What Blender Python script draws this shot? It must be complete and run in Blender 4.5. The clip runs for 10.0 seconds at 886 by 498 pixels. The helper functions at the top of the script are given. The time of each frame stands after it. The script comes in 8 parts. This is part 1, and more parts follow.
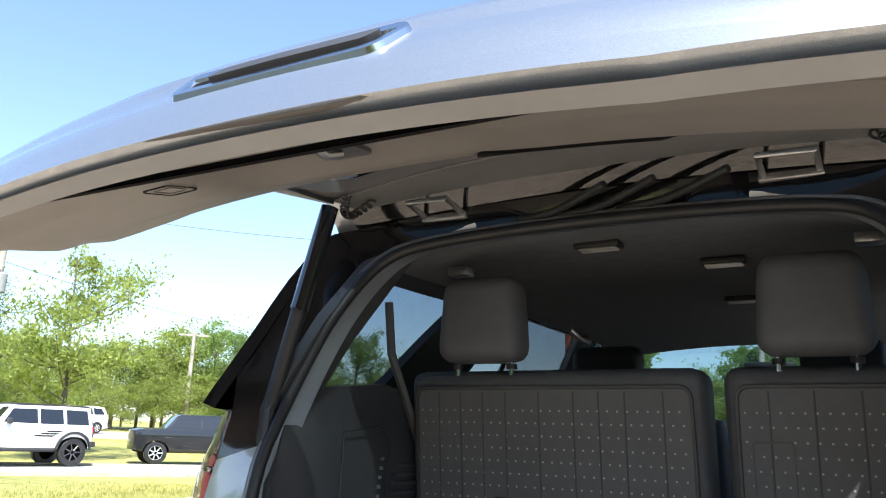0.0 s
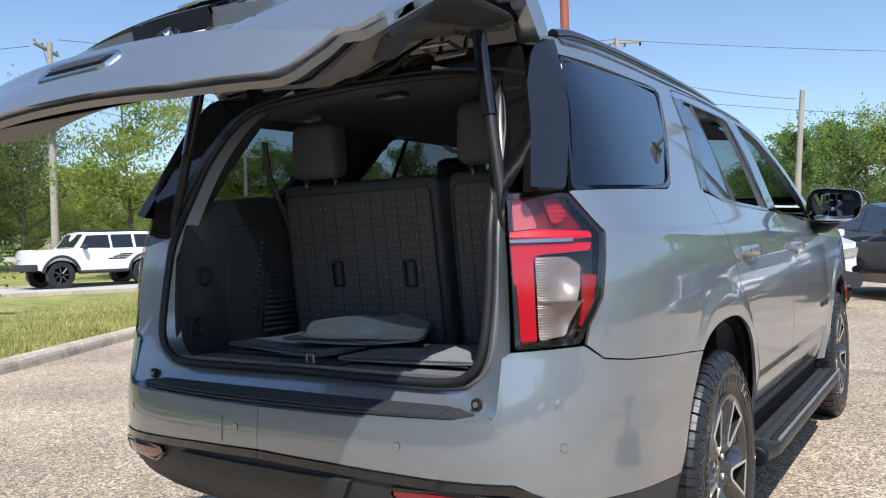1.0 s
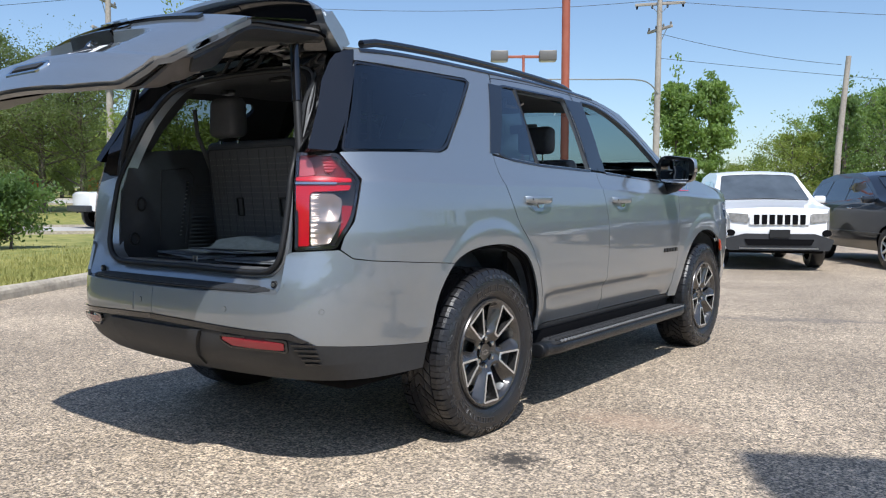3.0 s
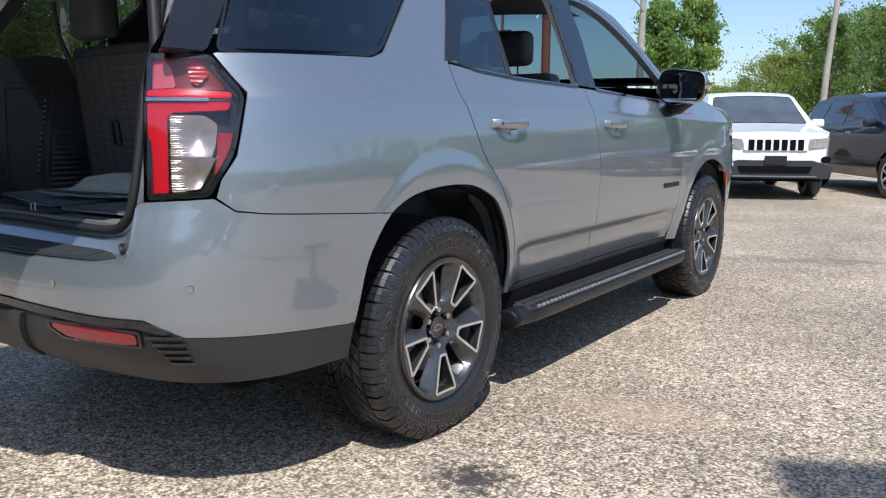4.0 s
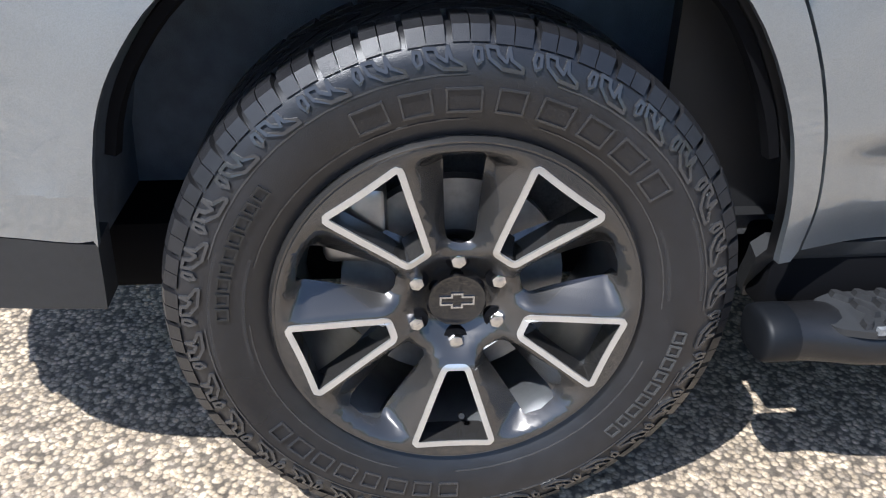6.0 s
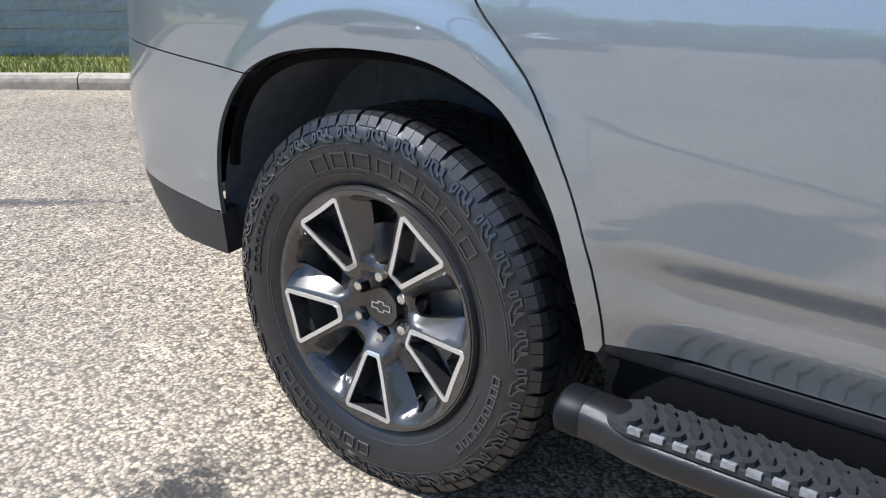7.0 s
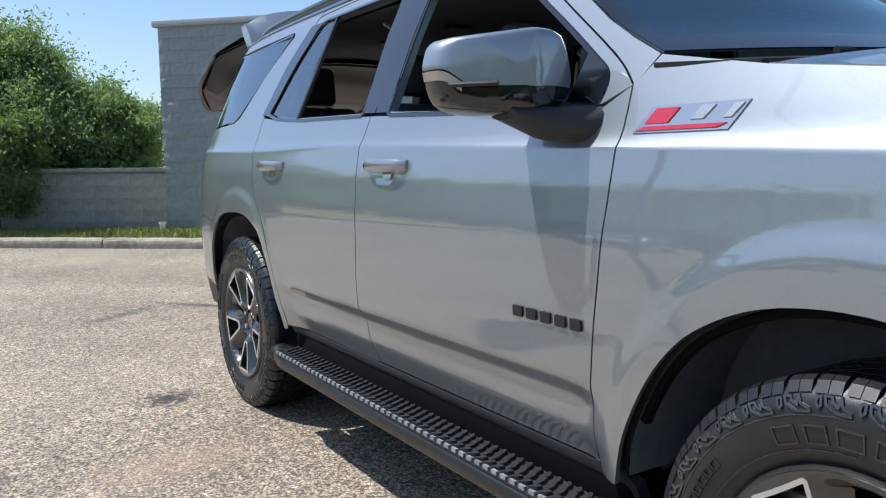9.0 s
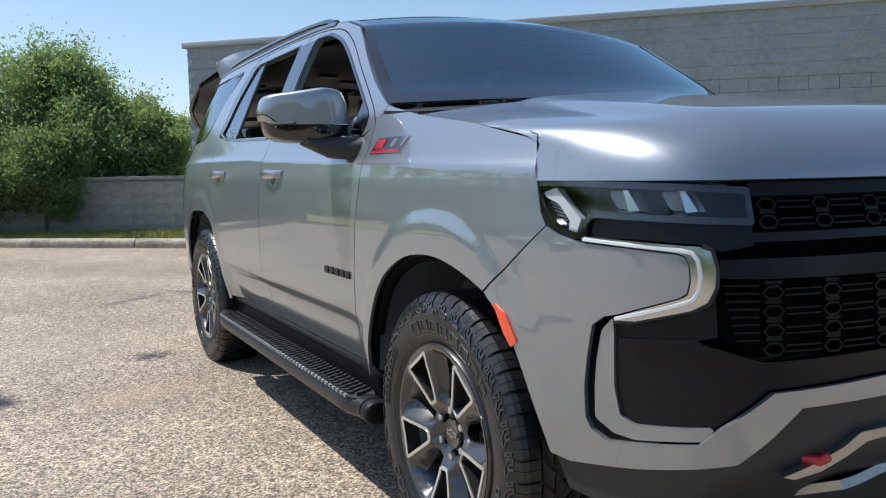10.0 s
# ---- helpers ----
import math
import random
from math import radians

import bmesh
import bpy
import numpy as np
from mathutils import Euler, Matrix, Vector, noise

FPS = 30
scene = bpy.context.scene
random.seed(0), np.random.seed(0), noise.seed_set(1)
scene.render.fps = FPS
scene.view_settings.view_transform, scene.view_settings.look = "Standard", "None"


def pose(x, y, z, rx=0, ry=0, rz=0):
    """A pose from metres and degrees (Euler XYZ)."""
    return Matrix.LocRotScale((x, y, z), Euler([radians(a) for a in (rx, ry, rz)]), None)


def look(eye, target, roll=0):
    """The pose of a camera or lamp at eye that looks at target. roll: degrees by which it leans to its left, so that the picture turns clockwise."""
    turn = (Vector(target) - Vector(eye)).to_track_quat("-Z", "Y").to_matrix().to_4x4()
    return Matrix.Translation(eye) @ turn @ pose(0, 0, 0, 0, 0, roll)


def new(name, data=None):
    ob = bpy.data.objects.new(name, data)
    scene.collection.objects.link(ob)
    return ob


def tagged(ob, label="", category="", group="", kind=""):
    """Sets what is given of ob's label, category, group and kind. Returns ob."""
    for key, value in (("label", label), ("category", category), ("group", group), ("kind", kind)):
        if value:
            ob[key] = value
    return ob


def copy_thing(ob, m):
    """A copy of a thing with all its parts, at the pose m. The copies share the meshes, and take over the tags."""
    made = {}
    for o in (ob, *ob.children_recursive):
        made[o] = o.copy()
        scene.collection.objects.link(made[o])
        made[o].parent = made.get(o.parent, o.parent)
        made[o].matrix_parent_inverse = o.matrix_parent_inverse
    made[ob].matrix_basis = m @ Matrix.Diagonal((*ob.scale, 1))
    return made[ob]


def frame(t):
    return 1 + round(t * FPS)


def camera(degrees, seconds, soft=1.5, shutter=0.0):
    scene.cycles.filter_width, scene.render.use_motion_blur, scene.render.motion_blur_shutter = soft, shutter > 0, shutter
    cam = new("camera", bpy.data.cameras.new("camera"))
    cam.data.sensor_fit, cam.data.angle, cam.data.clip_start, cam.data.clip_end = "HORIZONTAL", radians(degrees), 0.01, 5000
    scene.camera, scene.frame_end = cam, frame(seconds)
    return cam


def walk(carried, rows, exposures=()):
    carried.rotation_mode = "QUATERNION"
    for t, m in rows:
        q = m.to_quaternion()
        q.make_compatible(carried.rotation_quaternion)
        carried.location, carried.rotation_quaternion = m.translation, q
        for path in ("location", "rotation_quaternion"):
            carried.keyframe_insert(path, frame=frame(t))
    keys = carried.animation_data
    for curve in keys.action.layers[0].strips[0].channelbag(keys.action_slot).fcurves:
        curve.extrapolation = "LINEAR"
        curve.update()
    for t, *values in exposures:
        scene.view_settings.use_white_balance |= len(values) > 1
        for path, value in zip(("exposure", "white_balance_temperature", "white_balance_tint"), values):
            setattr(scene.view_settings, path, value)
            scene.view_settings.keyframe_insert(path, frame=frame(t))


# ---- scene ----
cam = camera(58.53, 10.0, 1.15)
PATH = [
    (0, 0.505, -2.289, 1.296, 103.68, -1.77, 28.92),
    (0.3, 0.821, -2.474, 1.275, 96.86, 0.44, 30.64),
    (0.6, 1.177, -2.599, 1.242, 92.51, 1.96, 31.87),
    (1, 1.702, -2.814, 1.224, 89.61, 1.81, 33.17),
    (1.5, 2.271, -3.059, 1.196, 88.38, 0.70, 35.00),
    (2, 2.811, -3.198, 1.185, 88.06, -0.04, 36.47),
    (2.5, 3.227, -3.361, 1.152, 87.62, -0.27, 37.18),
    (4, 2.676, -2.341, 1.159, 81.01, -0.15, 35.65),
    (4.5, 2.335, -1.690, 1.132, 75.94, -1.05, 36.15),
    (5, 2.009, -1.081, 1.058, 68.05, -2.30, 41.39),
    (5.2, 1.939, -0.876, 1.052, 65.03, -2.68, 47.20),
    (6.5, 2.030, 0.404, 1.018, 65.03, -0.64, 109.04),
    (7, 2.152, 1.023, 1.071, 70.98, -1.09, 126.59),
    (7.5, 2.210, 1.613, 1.142, 75.77, -1.03, 135.80),
    (8, 2.263, 2.337, 1.154, 79.81, -0.34, 141.83),
    (8.5, 2.212, 3.000, 1.152, 82.69, -0.53, 145.43),
    (9, 2.213, 3.745, 1.173, 83.68, 0.61, 147.69),
    (9.5, 2.159, 4.414, 1.173, 84.46, 0.59, 149.49),
    (10, 2.073, 5.037, 1.177, 84.16, 0.96, 151.14),
]
EXPOSURES = [(0, 1.5, 6450, 10), (0.5, 1.2, 6400, 10), (0.9, 0.55, 6250, 10), (1.2, 0.25, 6200, 10), (2.0, 0.2, 6200, 10), (4.0, 0.25, 6050, 10),
             (5.0, 0.47, 6100, 10), (6.5, 0.66, 5850, 10), (7.2, 0.36, 5850, 9), (8.0, 0.12, 5950, 9), (9.0, 0.18, 6050, 9), (10, 0.17, 6250, 9)]
walk(cam, [(t, pose(*p)) for t, *p in PATH], EXPOSURES)

# ---- light ----
SUN_TO = Vector((0.43, -0.46, 1.0)).normalized()          # towards the sun: behind the car, on its right
world = bpy.data.worlds.new("sky")
scene.world = world
world.use_nodes = True
_wn = world.node_tree.nodes
_sky = _wn.new("ShaderNodeTexSky")
_sky.sky_type = "NISHITA"
_sky.sun_disc = False
_sky.sun_elevation = math.asin(SUN_TO.z)
_sky.sun_rotation = math.atan2(SUN_TO.x, SUN_TO.y)
_sky.air_density, _sky.dust_density, _sky.ozone_density = 1.0, 0.8, 2.4
_wn["Background"].inputs["Strength"].default_value = 0.13
world.node_tree.links.new(_sky.outputs["Color"], _wn["Background"].inputs["Color"])
sun = new("sun", bpy.data.lights.new("sun", "SUN"))
sun.data.energy, sun.data.angle, sun.data.color = 4.6, radians(0.55), (1.0, 0.965, 0.91)
sun.matrix_world = look(SUN_TO * 60, (0, 0, 0))


# ---- materials ----
def material(name, colour=(0.5, 0.5, 0.5), rough=0.5, metal=0.0, coat=0.0, spec=0.5, var=0.0, scale=20.0, bump=0.0, bump_scale=200.0,
             rough_var=0.0, colour2=None, detail=4.0):
    """Principled surface with a base colour that varies at two scales, fine relief and uneven gloss."""
    m = bpy.data.materials.new(name)
    m.use_nodes = True
    nt = m.node_tree
    n, l = nt.nodes, nt.links
    b = n["Principled BSDF"]
    b.inputs["Base Color"].default_value = (*colour, 1)
    b.inputs["Roughness"].default_value = rough
    b.inputs["Metallic"].default_value = metal
    b.inputs["Coat Weight"].default_value = coat
    b.inputs["Coat Roughness"].default_value = 0.03
    b.inputs["Specular IOR Level"].default_value = spec
    tc = n.new("ShaderNodeTexCoord")
    if var or colour2:
        t1, t2 = n.new("ShaderNodeTexNoise"), n.new("ShaderNodeTexNoise")
        for t, s in ((t1, scale), (t2, scale * 0.11)):
            t.inputs["Scale"].default_value, t.inputs["Detail"].default_value = s, detail
            l.new(tc.outputs["Object"], t.inputs["Vector"])
        add = n.new("ShaderNodeMath")
        add.operation = "ADD"
        l.new(t1.outputs["Fac"], add.inputs[0])
        l.new(t2.outputs["Fac"], add.inputs[1])
        ramp = n.new("ShaderNodeMapRange")
        ramp.inputs["From Min"].default_value, ramp.inputs["From Max"].default_value = 0.72, 1.28
        l.new(add.outputs[0], ramp.inputs["Value"])
        mix = n.new("ShaderNodeMix")
        mix.data_type = "RGBA"
        c2 = colour2 or tuple(min(1, c * (1 + var)) for c in colour)
        c1 = colour if colour2 else tuple(c * (1 - var) for c in colour)
        mix.inputs["A"].default_value, mix.inputs["B"].default_value = (*c1, 1), (*c2, 1)
        l.new(ramp.outputs[0], mix.inputs["Factor"])
        l.new(mix.outputs["Result"], b.inputs["Base Color"])
        if rough_var:
            rr = n.new("ShaderNodeMapRange")
            rr.inputs["From Min"].default_value, rr.inputs["From Max"].default_value = 0.3, 0.7
            rr.inputs["To Min"].default_value, rr.inputs["To Max"].default_value = rough - rough_var, rough + rough_var
            l.new(t2.outputs["Fac"], rr.inputs["Value"])
            l.new(rr.outputs[0], b.inputs["Roughness"])
    if bump:
        t3 = n.new("ShaderNodeTexNoise")
        t3.inputs["Scale"].default_value, t3.inputs["Detail"].default_value = bump_scale, 3
        l.new(tc.outputs["Object"], t3.inputs["Vector"])
        bn = n.new("ShaderNodeBump")
        bn.inputs["Strength"].default_value, bn.inputs["Distance"].default_value = bump, 0.01
        l.new(t3.outputs["Fac"], bn.inputs["Height"])
        l.new(bn.outputs["Normal"], b.inputs["Normal"])
    return m


def glass(name, tint, rough=0.0, face=0.06, gloss=(0.85, 0.87, 0.88), rise=4.5):
    """A window pane: clear or smoked glass that lets part of the light straight through."""
    m = bpy.data.materials.new(name)
    m.use_nodes = True
    nt = m.node_tree
    n, l = nt.nodes, nt.links
    n.remove(n["Principled BSDF"])
    tr, gl, lw, mx = n.new("ShaderNodeBsdfTransparent"), n.new("ShaderNodeBsdfGlossy"), n.new("ShaderNodeLayerWeight"), n.new("ShaderNodeMixShader")
    pw, fr = n.new("ShaderNodeMath"), n.new("ShaderNodeMapRange")
    tr.inputs["Color"].default_value = (*tint, 1)
    gl.inputs["Roughness"].default_value = rough
    gl.inputs["Color"].default_value = (*gloss, 1)
    pw.operation = "POWER"
    pw.inputs[1].default_value = rise
    fr.inputs["To Min"].default_value, fr.inputs["To Max"].default_value = face, 1.0
    l.new(lw.outputs["Facing"], pw.inputs[0])
    l.new(pw.outputs[0], fr.inputs["Value"])
    l.new(fr.outputs[0], mx.inputs[0])
    l.new(tr.outputs[0], mx.inputs[1])
    l.new(gl.outputs[0], mx.inputs[2])
    l.new(mx.outputs[0], n["Material Output"].inputs["Surface"])
    return m


def paint(name, colour, metal=0.75, rough=0.38, flake=True):
    m = material(name, colour, rough, metal, coat=1.0)
    m.node_tree.nodes["Principled BSDF"].inputs["Coat IOR"].default_value = 1.95
    if flake:
        nt = m.node_tree
        n, l = nt.nodes, nt.links
        b = n["Principled BSDF"]
        tc, v = n.new("ShaderNodeTexCoord"), n.new("ShaderNodeTexVoronoi")
        v.inputs["Scale"].default_value = 1400
        l.new(tc.outputs["Object"], v.inputs["Vector"])
        hs = n.new("ShaderNodeMapRange")
        hs.inputs["To Min"].default_value, hs.inputs["To Max"].default_value = 0.86, 1.14
        sep = n.new("ShaderNodeSeparateColor")
        l.new(v.outputs["Color"], sep.inputs[0])
        l.new(sep.outputs[0], hs.inputs["Value"])
        mul = n.new("ShaderNodeVectorMath")
        mul.operation = "SCALE"
        mul.inputs[0].default_value = colour
        l.new(hs.outputs[0], mul.inputs["Scale"])
        l.new(mul.outputs["Vector"], b.inputs["Base Color"])
    return m


M_PAINT = paint("grey_metallic_paint", (0.300, 0.328, 0.352), 0.72, 0.38)
# body paint again, darkened: the shade at the inner edges is in its colour
M_PAINT_SHADED = material("grey_paint_shaded", (0.19, 0.195, 0.20), 0.4, 0.5, coat=0.5, var=0.06)
M_CLAD = material("moulded_black_plastic", (0.028, 0.029, 0.031), 0.55, var=0.12, scale=60, bump=0.15, bump_scale=900)
M_GLOSS_BLACK = material("gloss_black", (0.008, 0.008, 0.009), 0.08, coat=0.8, spec=0.5)
M_TRIM = material("black_rubber_trim", (0.014, 0.014, 0.015), 0.5, var=0.1)
M_DARK = material("dark_recess", (0.005, 0.005, 0.006), 0.9, spec=0.1)
M_ARCH = material("wheel_arch_felt", (0.13, 0.15, 0.175), 0.9, var=0.2, scale=30, bump=0.3, bump_scale=500)
M_INLAY = material("satin_black_inlay", (0.007, 0.008, 0.010), 0.5, spec=0.25, var=0.1, scale=40)
M_CHROME = material("satin_chrome", (0.62, 0.63, 0.64), 0.16, 1.0)
M_TYRE = material("tyre_rubber", (0.015, 0.015, 0.017), 0.35, spec=0.6, var=0.25, scale=40, bump=0.12, bump_scale=700, rough_var=0.1)
M_TYRE_RAISED = material("tyre_raised_rubber", (0.034, 0.034, 0.036), 0.22, spec=0.9, var=0.15, scale=50)
M_TYRE_LETTER = material("tyre_outline_lettering", (0.022, 0.022, 0.022), 0.34, spec=0.5, var=0.2, scale=80)
# paler copy of the lettering rubber, with the sun's sheen in its colour
M_TYRE_SUNLIT = material("tyre_sunlit_lettering", (0.055, 0.055, 0.054), 0.5, var=0.25, scale=90)
M_RIM = material("dark_grey_wheel_paint", (0.088, 0.084, 0.081), 0.27, 0.7, coat=0.8)
M_RIM_CUT = material("machined_aluminium", (0.75, 0.745, 0.73), 0.28, 0.8, var=0.05, scale=300)
M_BARREL = material("wheel_barrel", (0.30, 0.31, 0.32), 0.33, 0.9, var=0.15, scale=30)
M_DISC = material("dull_brake_disc", (0.28, 0.28, 0.28), 0.42, 0.7, var=0.2, scale=50)
M_STEEL = material("bare_steel", (0.42, 0.42, 0.42), 0.3, 0.95, var=0.12, scale=60)
M_NUT = material("chrome_nut", (0.7, 0.7, 0.7), 0.18, 1.0)
M_GLASS_DARK = glass("privacy_glass", (0.20, 0.23, 0.245), 0.0, 0.09, (0.85, 0.9, 0.95), 3.0)
M_GLASS_GATE = glass("dark_gate_glass", (0.12, 0.15, 0.16))
M_GLASS_DOOR = glass("dark_door_glass", (0.09, 0.10, 0.105))
M_SCREEN = glass("coated_screen_glass", (0.30, 0.40, 0.44), 0.0, 0.24, (0.74, 0.92, 0.96))
M_LENS = glass("clear_lens", (0.92, 0.93, 0.94))
M_RED = material("red_lens", (0.60, 0.010, 0.026), 0.3, spec=0.2, var=0.08, scale=90)
M_RED_DEEP = material("deep_red_lens", (0.16, 0.006, 0.012), 0.3, spec=0.2)
M_RED_MID = material("mid_red_lens", (0.36, 0.012, 0.022), 0.25, spec=0.3, var=0.15, scale=60)
M_AMBER = material("amber_reflector", (0.90, 0.075, 0.012), 0.18, coat=1.0, bump=0.2, bump_scale=600)
M_PINK = material("pale_pink_lens", (0.50, 0.10, 0.12), 0.25, coat=0.5, var=0.15, scale=50)
M_REFLECTOR = material("lamp_reflector", (0.52, 0.47, 0.41), 0.30, 0.6, var=0.08, scale=40)
M_SEAT = material("black_leatherette", (0.073, 0.077, 0.083), 0.48, var=0.14, scale=40, bump=0.2, bump_scale=500)
M_SEATBACK = material("grey_black_seatback_vinyl", (0.086, 0.090, 0.097), 0.55, var=0.10, scale=25, bump=0.15, bump_scale=600)
M_SEAT_DOT = material("pale_vinyl_dot", (0.34, 0.34, 0.33), 0.5)
M_SILL = material("grey_load_sill_plastic", (0.15, 0.152, 0.157), 0.5, var=0.12, scale=30, bump=0.2, bump_scale=700)
M_TRIM_IN = material("interior_black_plastic", (0.043, 0.046, 0.050), 0.5, var=0.1, scale=30, bump=0.12, bump_scale=700)
M_GATE_TRIM = material("warm_grey_moulded_trim", (0.125, 0.117, 0.110), 0.5, var=0.06, scale=20, bump=0.10, bump_scale=900)
M_HEADLINER = material("dark_headliner_cloth", (0.13, 0.136, 0.146), 0.95, var=0.15, scale=200)
M_CARPET = material("black_carpet", (0.10, 0.10, 0.104), 0.95, var=0.3, scale=260, bump=0.5, bump_scale=700)
M_MAT = material("charcoal_floor_mat", (0.20, 0.215, 0.23), 0.9, var=0.2, scale=220, bump=0.4, bump_scale=600)
M_WHITE = material("white_paint", (0.80, 0.80, 0.79), 0.25, coat=0.8, var=0.02)
M_WHITE_PLATE = material("white_plate", (0.82, 0.82, 0.82), 0.35)
M_INK = material("black_ink", (0.012, 0.012, 0.012), 0.5)
M_BADGE_RED = material("red_badge_enamel", (0.50, 0.012, 0.04), 0.2, coat=1.0)
M_NAVY_PAINT = paint("dark_blue_grey_paint", (0.018, 0.022, 0.03), 0.5, 0.3, False)
M_DARK_PAINT = paint("near_black_paint", (0.010, 0.010, 0.011), 0.2, 0.3, False)
for _m in (M_NAVY_PAINT, M_DARK_PAINT):
    _m.node_tree.nodes["Principled BSDF"].inputs["Coat IOR"].default_value = 1.5


# ---- mesh tools ----
def part(name, bm, mat, parent=None, label="", smooth=True, **tags):
    """Links a bmesh as one mesh object, under a thing or a part."""
    me = bpy.data.meshes.new(name)
    bm.to_mesh(me)
    bm.free()
    for p in me.polygons:
        p.use_smooth = smooth
    if smooth:
        me.set_sharp_from_angle(angle=radians(38))
    me.materials.append(mat)
    ob = new(name, me)
    ob.parent = parent
    return tagged(ob, label, **tags)


def thing(name, label, category, at=(0, 0, 0), turn=0.0, **tags):
    ob = new(name)
    ob.empty_display_size = 0.2
    ob.matrix_world = pose(*at, 0, 0, turn)
    return tagged(ob, label, category, **tags)


def box_into(bm, x0, x1, y0, y1, z0, z1, bevel=0.0, m=None, seg=2):
    r = bmesh.ops.create_cube(bm, size=1.0)
    vs = r["verts"]
    for v in vs:
        v.co = Vector(((x0 + x1) / 2 + v.co.x * (x1 - x0), (y0 + y1) / 2 + v.co.y * (y1 - y0), (z0 + z1) / 2 + v.co.z * (z1 - z0)))
    if bevel:
        es = list({e for v in vs for e in v.link_edges})
        r = bmesh.ops.bevel(bm, geom=es, offset=bevel, segments=seg, affect="EDGES", profile=0.5, clamp_overlap=True)
        vs = list({v for f in r["faces"] for v in f.verts} | {v for v in vs if v.is_valid})
    if m is not None:
        bmesh.ops.transform(bm, matrix=m, verts=vs)
    return vs


def box(x0, x1, y0, y1, z0, z1, bevel=0.0, m=None, seg=2):
    bm = bmesh.new()
    box_into(bm, x0, x1, y0, y1, z0, z1, bevel, m, seg)
    return bm


def tube_into(bm, path, radius, n=10, cap=True):
    """A round bar along a path; radius is one number or one for each point."""
    pts = [Vector(p) for p in path]
    rad = radius if isinstance(radius, (list, tuple)) else [radius] * len(pts)
    rings, side = [], None
    for i, p in enumerate(pts):
        t = (pts[min(i + 1, len(pts) - 1)] - pts[max(i - 1, 0)]).normalized()
        if side is None:
            side = t.orthogonal().normalized()
        side = (side - t * side.dot(t)).normalized()
        up = t.cross(side)
        rings.append([bm.verts.new(p + (side * math.cos(a) + up * math.sin(a)) * rad[i]) for a in (2 * math.pi * k / n for k in range(n))])
    for a, b in zip(rings, rings[1:]):
        for k in range(n):
            bm.faces.new((a[k], a[(k + 1) % n], b[(k + 1) % n], b[k]))
    if cap:
        bm.faces.new(list(reversed(rings[0])))
        bm.faces.new(rings[-1])
    return bm


def tube(path, radius, n=10, cap=True):
    return tube_into(bmesh.new(), path, radius, n, cap)


def lathe(profile, n=64, axis="x", close=False):
    """Turns a profile of (along the axis, radius) round the axis."""
    bm = bmesh.new()
    rings = []
    for a, r in profile:
        ring = []
        for k in range(n):
            w = 2 * math.pi * k / n
            c, s = r * math.cos(w), r * math.sin(w)
            ring.append(bm.verts.new({"x": (a, c, s), "y": (c, a, s), "z": (c, s, a)}[axis]))
        rings.append(ring)
    pairs = list(zip(rings, rings[1:])) + ([(rings[-1], rings[0])] if close else [])
    for p, q in pairs:
        for k in range(n):
            bm.faces.new((p[k], p[(k + 1) % n], q[(k + 1) % n], q[k]))
    bmesh.ops.recalc_face_normals(bm, faces=bm.faces)
    return bm


def rounded(pts, r, n=5):
    """A polygon with its corners rounded; r is one radius or one for each corner."""
    out = []
    k = len(pts)
    rs = r if isinstance(r, (list, tuple)) else [r] * k
    for i in range(k):
        p, a, b = Vector(pts[i]), Vector(pts[i - 1]), Vector(pts[(i + 1) % k])
        da, db = a - p, b - p
        rr = min(rs[i], da.length * 0.48, db.length * 0.48)
        if rr < 1e-4:
            out.append((p.x, p.y))
            continue
        s, e = p + da.normalized() * rr, p + db.normalized() * rr
        for j in range(n + 1):
            t = j / n
            q = s * (1 - t) ** 2 + p * 2 * t * (1 - t) + e * t * t
            out.append((q.x, q.y))
    return out


def area2(pts):
    return sum(pts[i - 1][0] * pts[i][1] - pts[i][0] * pts[i - 1][1] for i in range(len(pts))) / 2


def offset_poly(pts, d):
    """Moves the outline inwards by d (outwards when negative)."""
    if area2(pts) < 0:
        pts = list(reversed(pts))
    out, k = [], len(pts)
    for i in range(k):
        p, a, b = Vector(pts[i]), Vector(pts[i - 1]), Vector(pts[(i + 1) % k])
        u, v = (p - a).normalized(), (b - p).normalized()
        n1, n2 = Vector((-u.y, u.x)), Vector((-v.y, v.x))
        m = n1 + n2
        m = m.normalized() if m.length > 1e-6 else n1
        c = max(0.4, m.dot(n1))
        q = p + m * (d / c)
        out.append((q.x, q.y))
    return out


def _slice(polys, axis, step):
    out = []
    for p in polys:
        lo, hi = min(q[axis] for q in p), max(q[axis] for q in p)
        rest = p
        for k in range(math.floor(lo / step) + 1, math.ceil(hi / step)):
            c = k * step
            below, above = [], []
            for i in range(len(rest)):
                a, b = rest[i - 1], rest[i]
                if (a[axis] < c) != (b[axis] < c):
                    t = (c - a[axis]) / (b[axis] - a[axis])
                    q = (a[0] + (b[0] - a[0]) * t, a[1] + (b[1] - a[1]) * t)
                    below.append(q)
                    above.append(q)
                (below if b[axis] < c else above).append(b)
            if len(below) > 2:
                out.append(below)
            rest = above
            if len(rest) < 3:
                break
        if len(rest) > 2:
            out.append(rest)
    return out


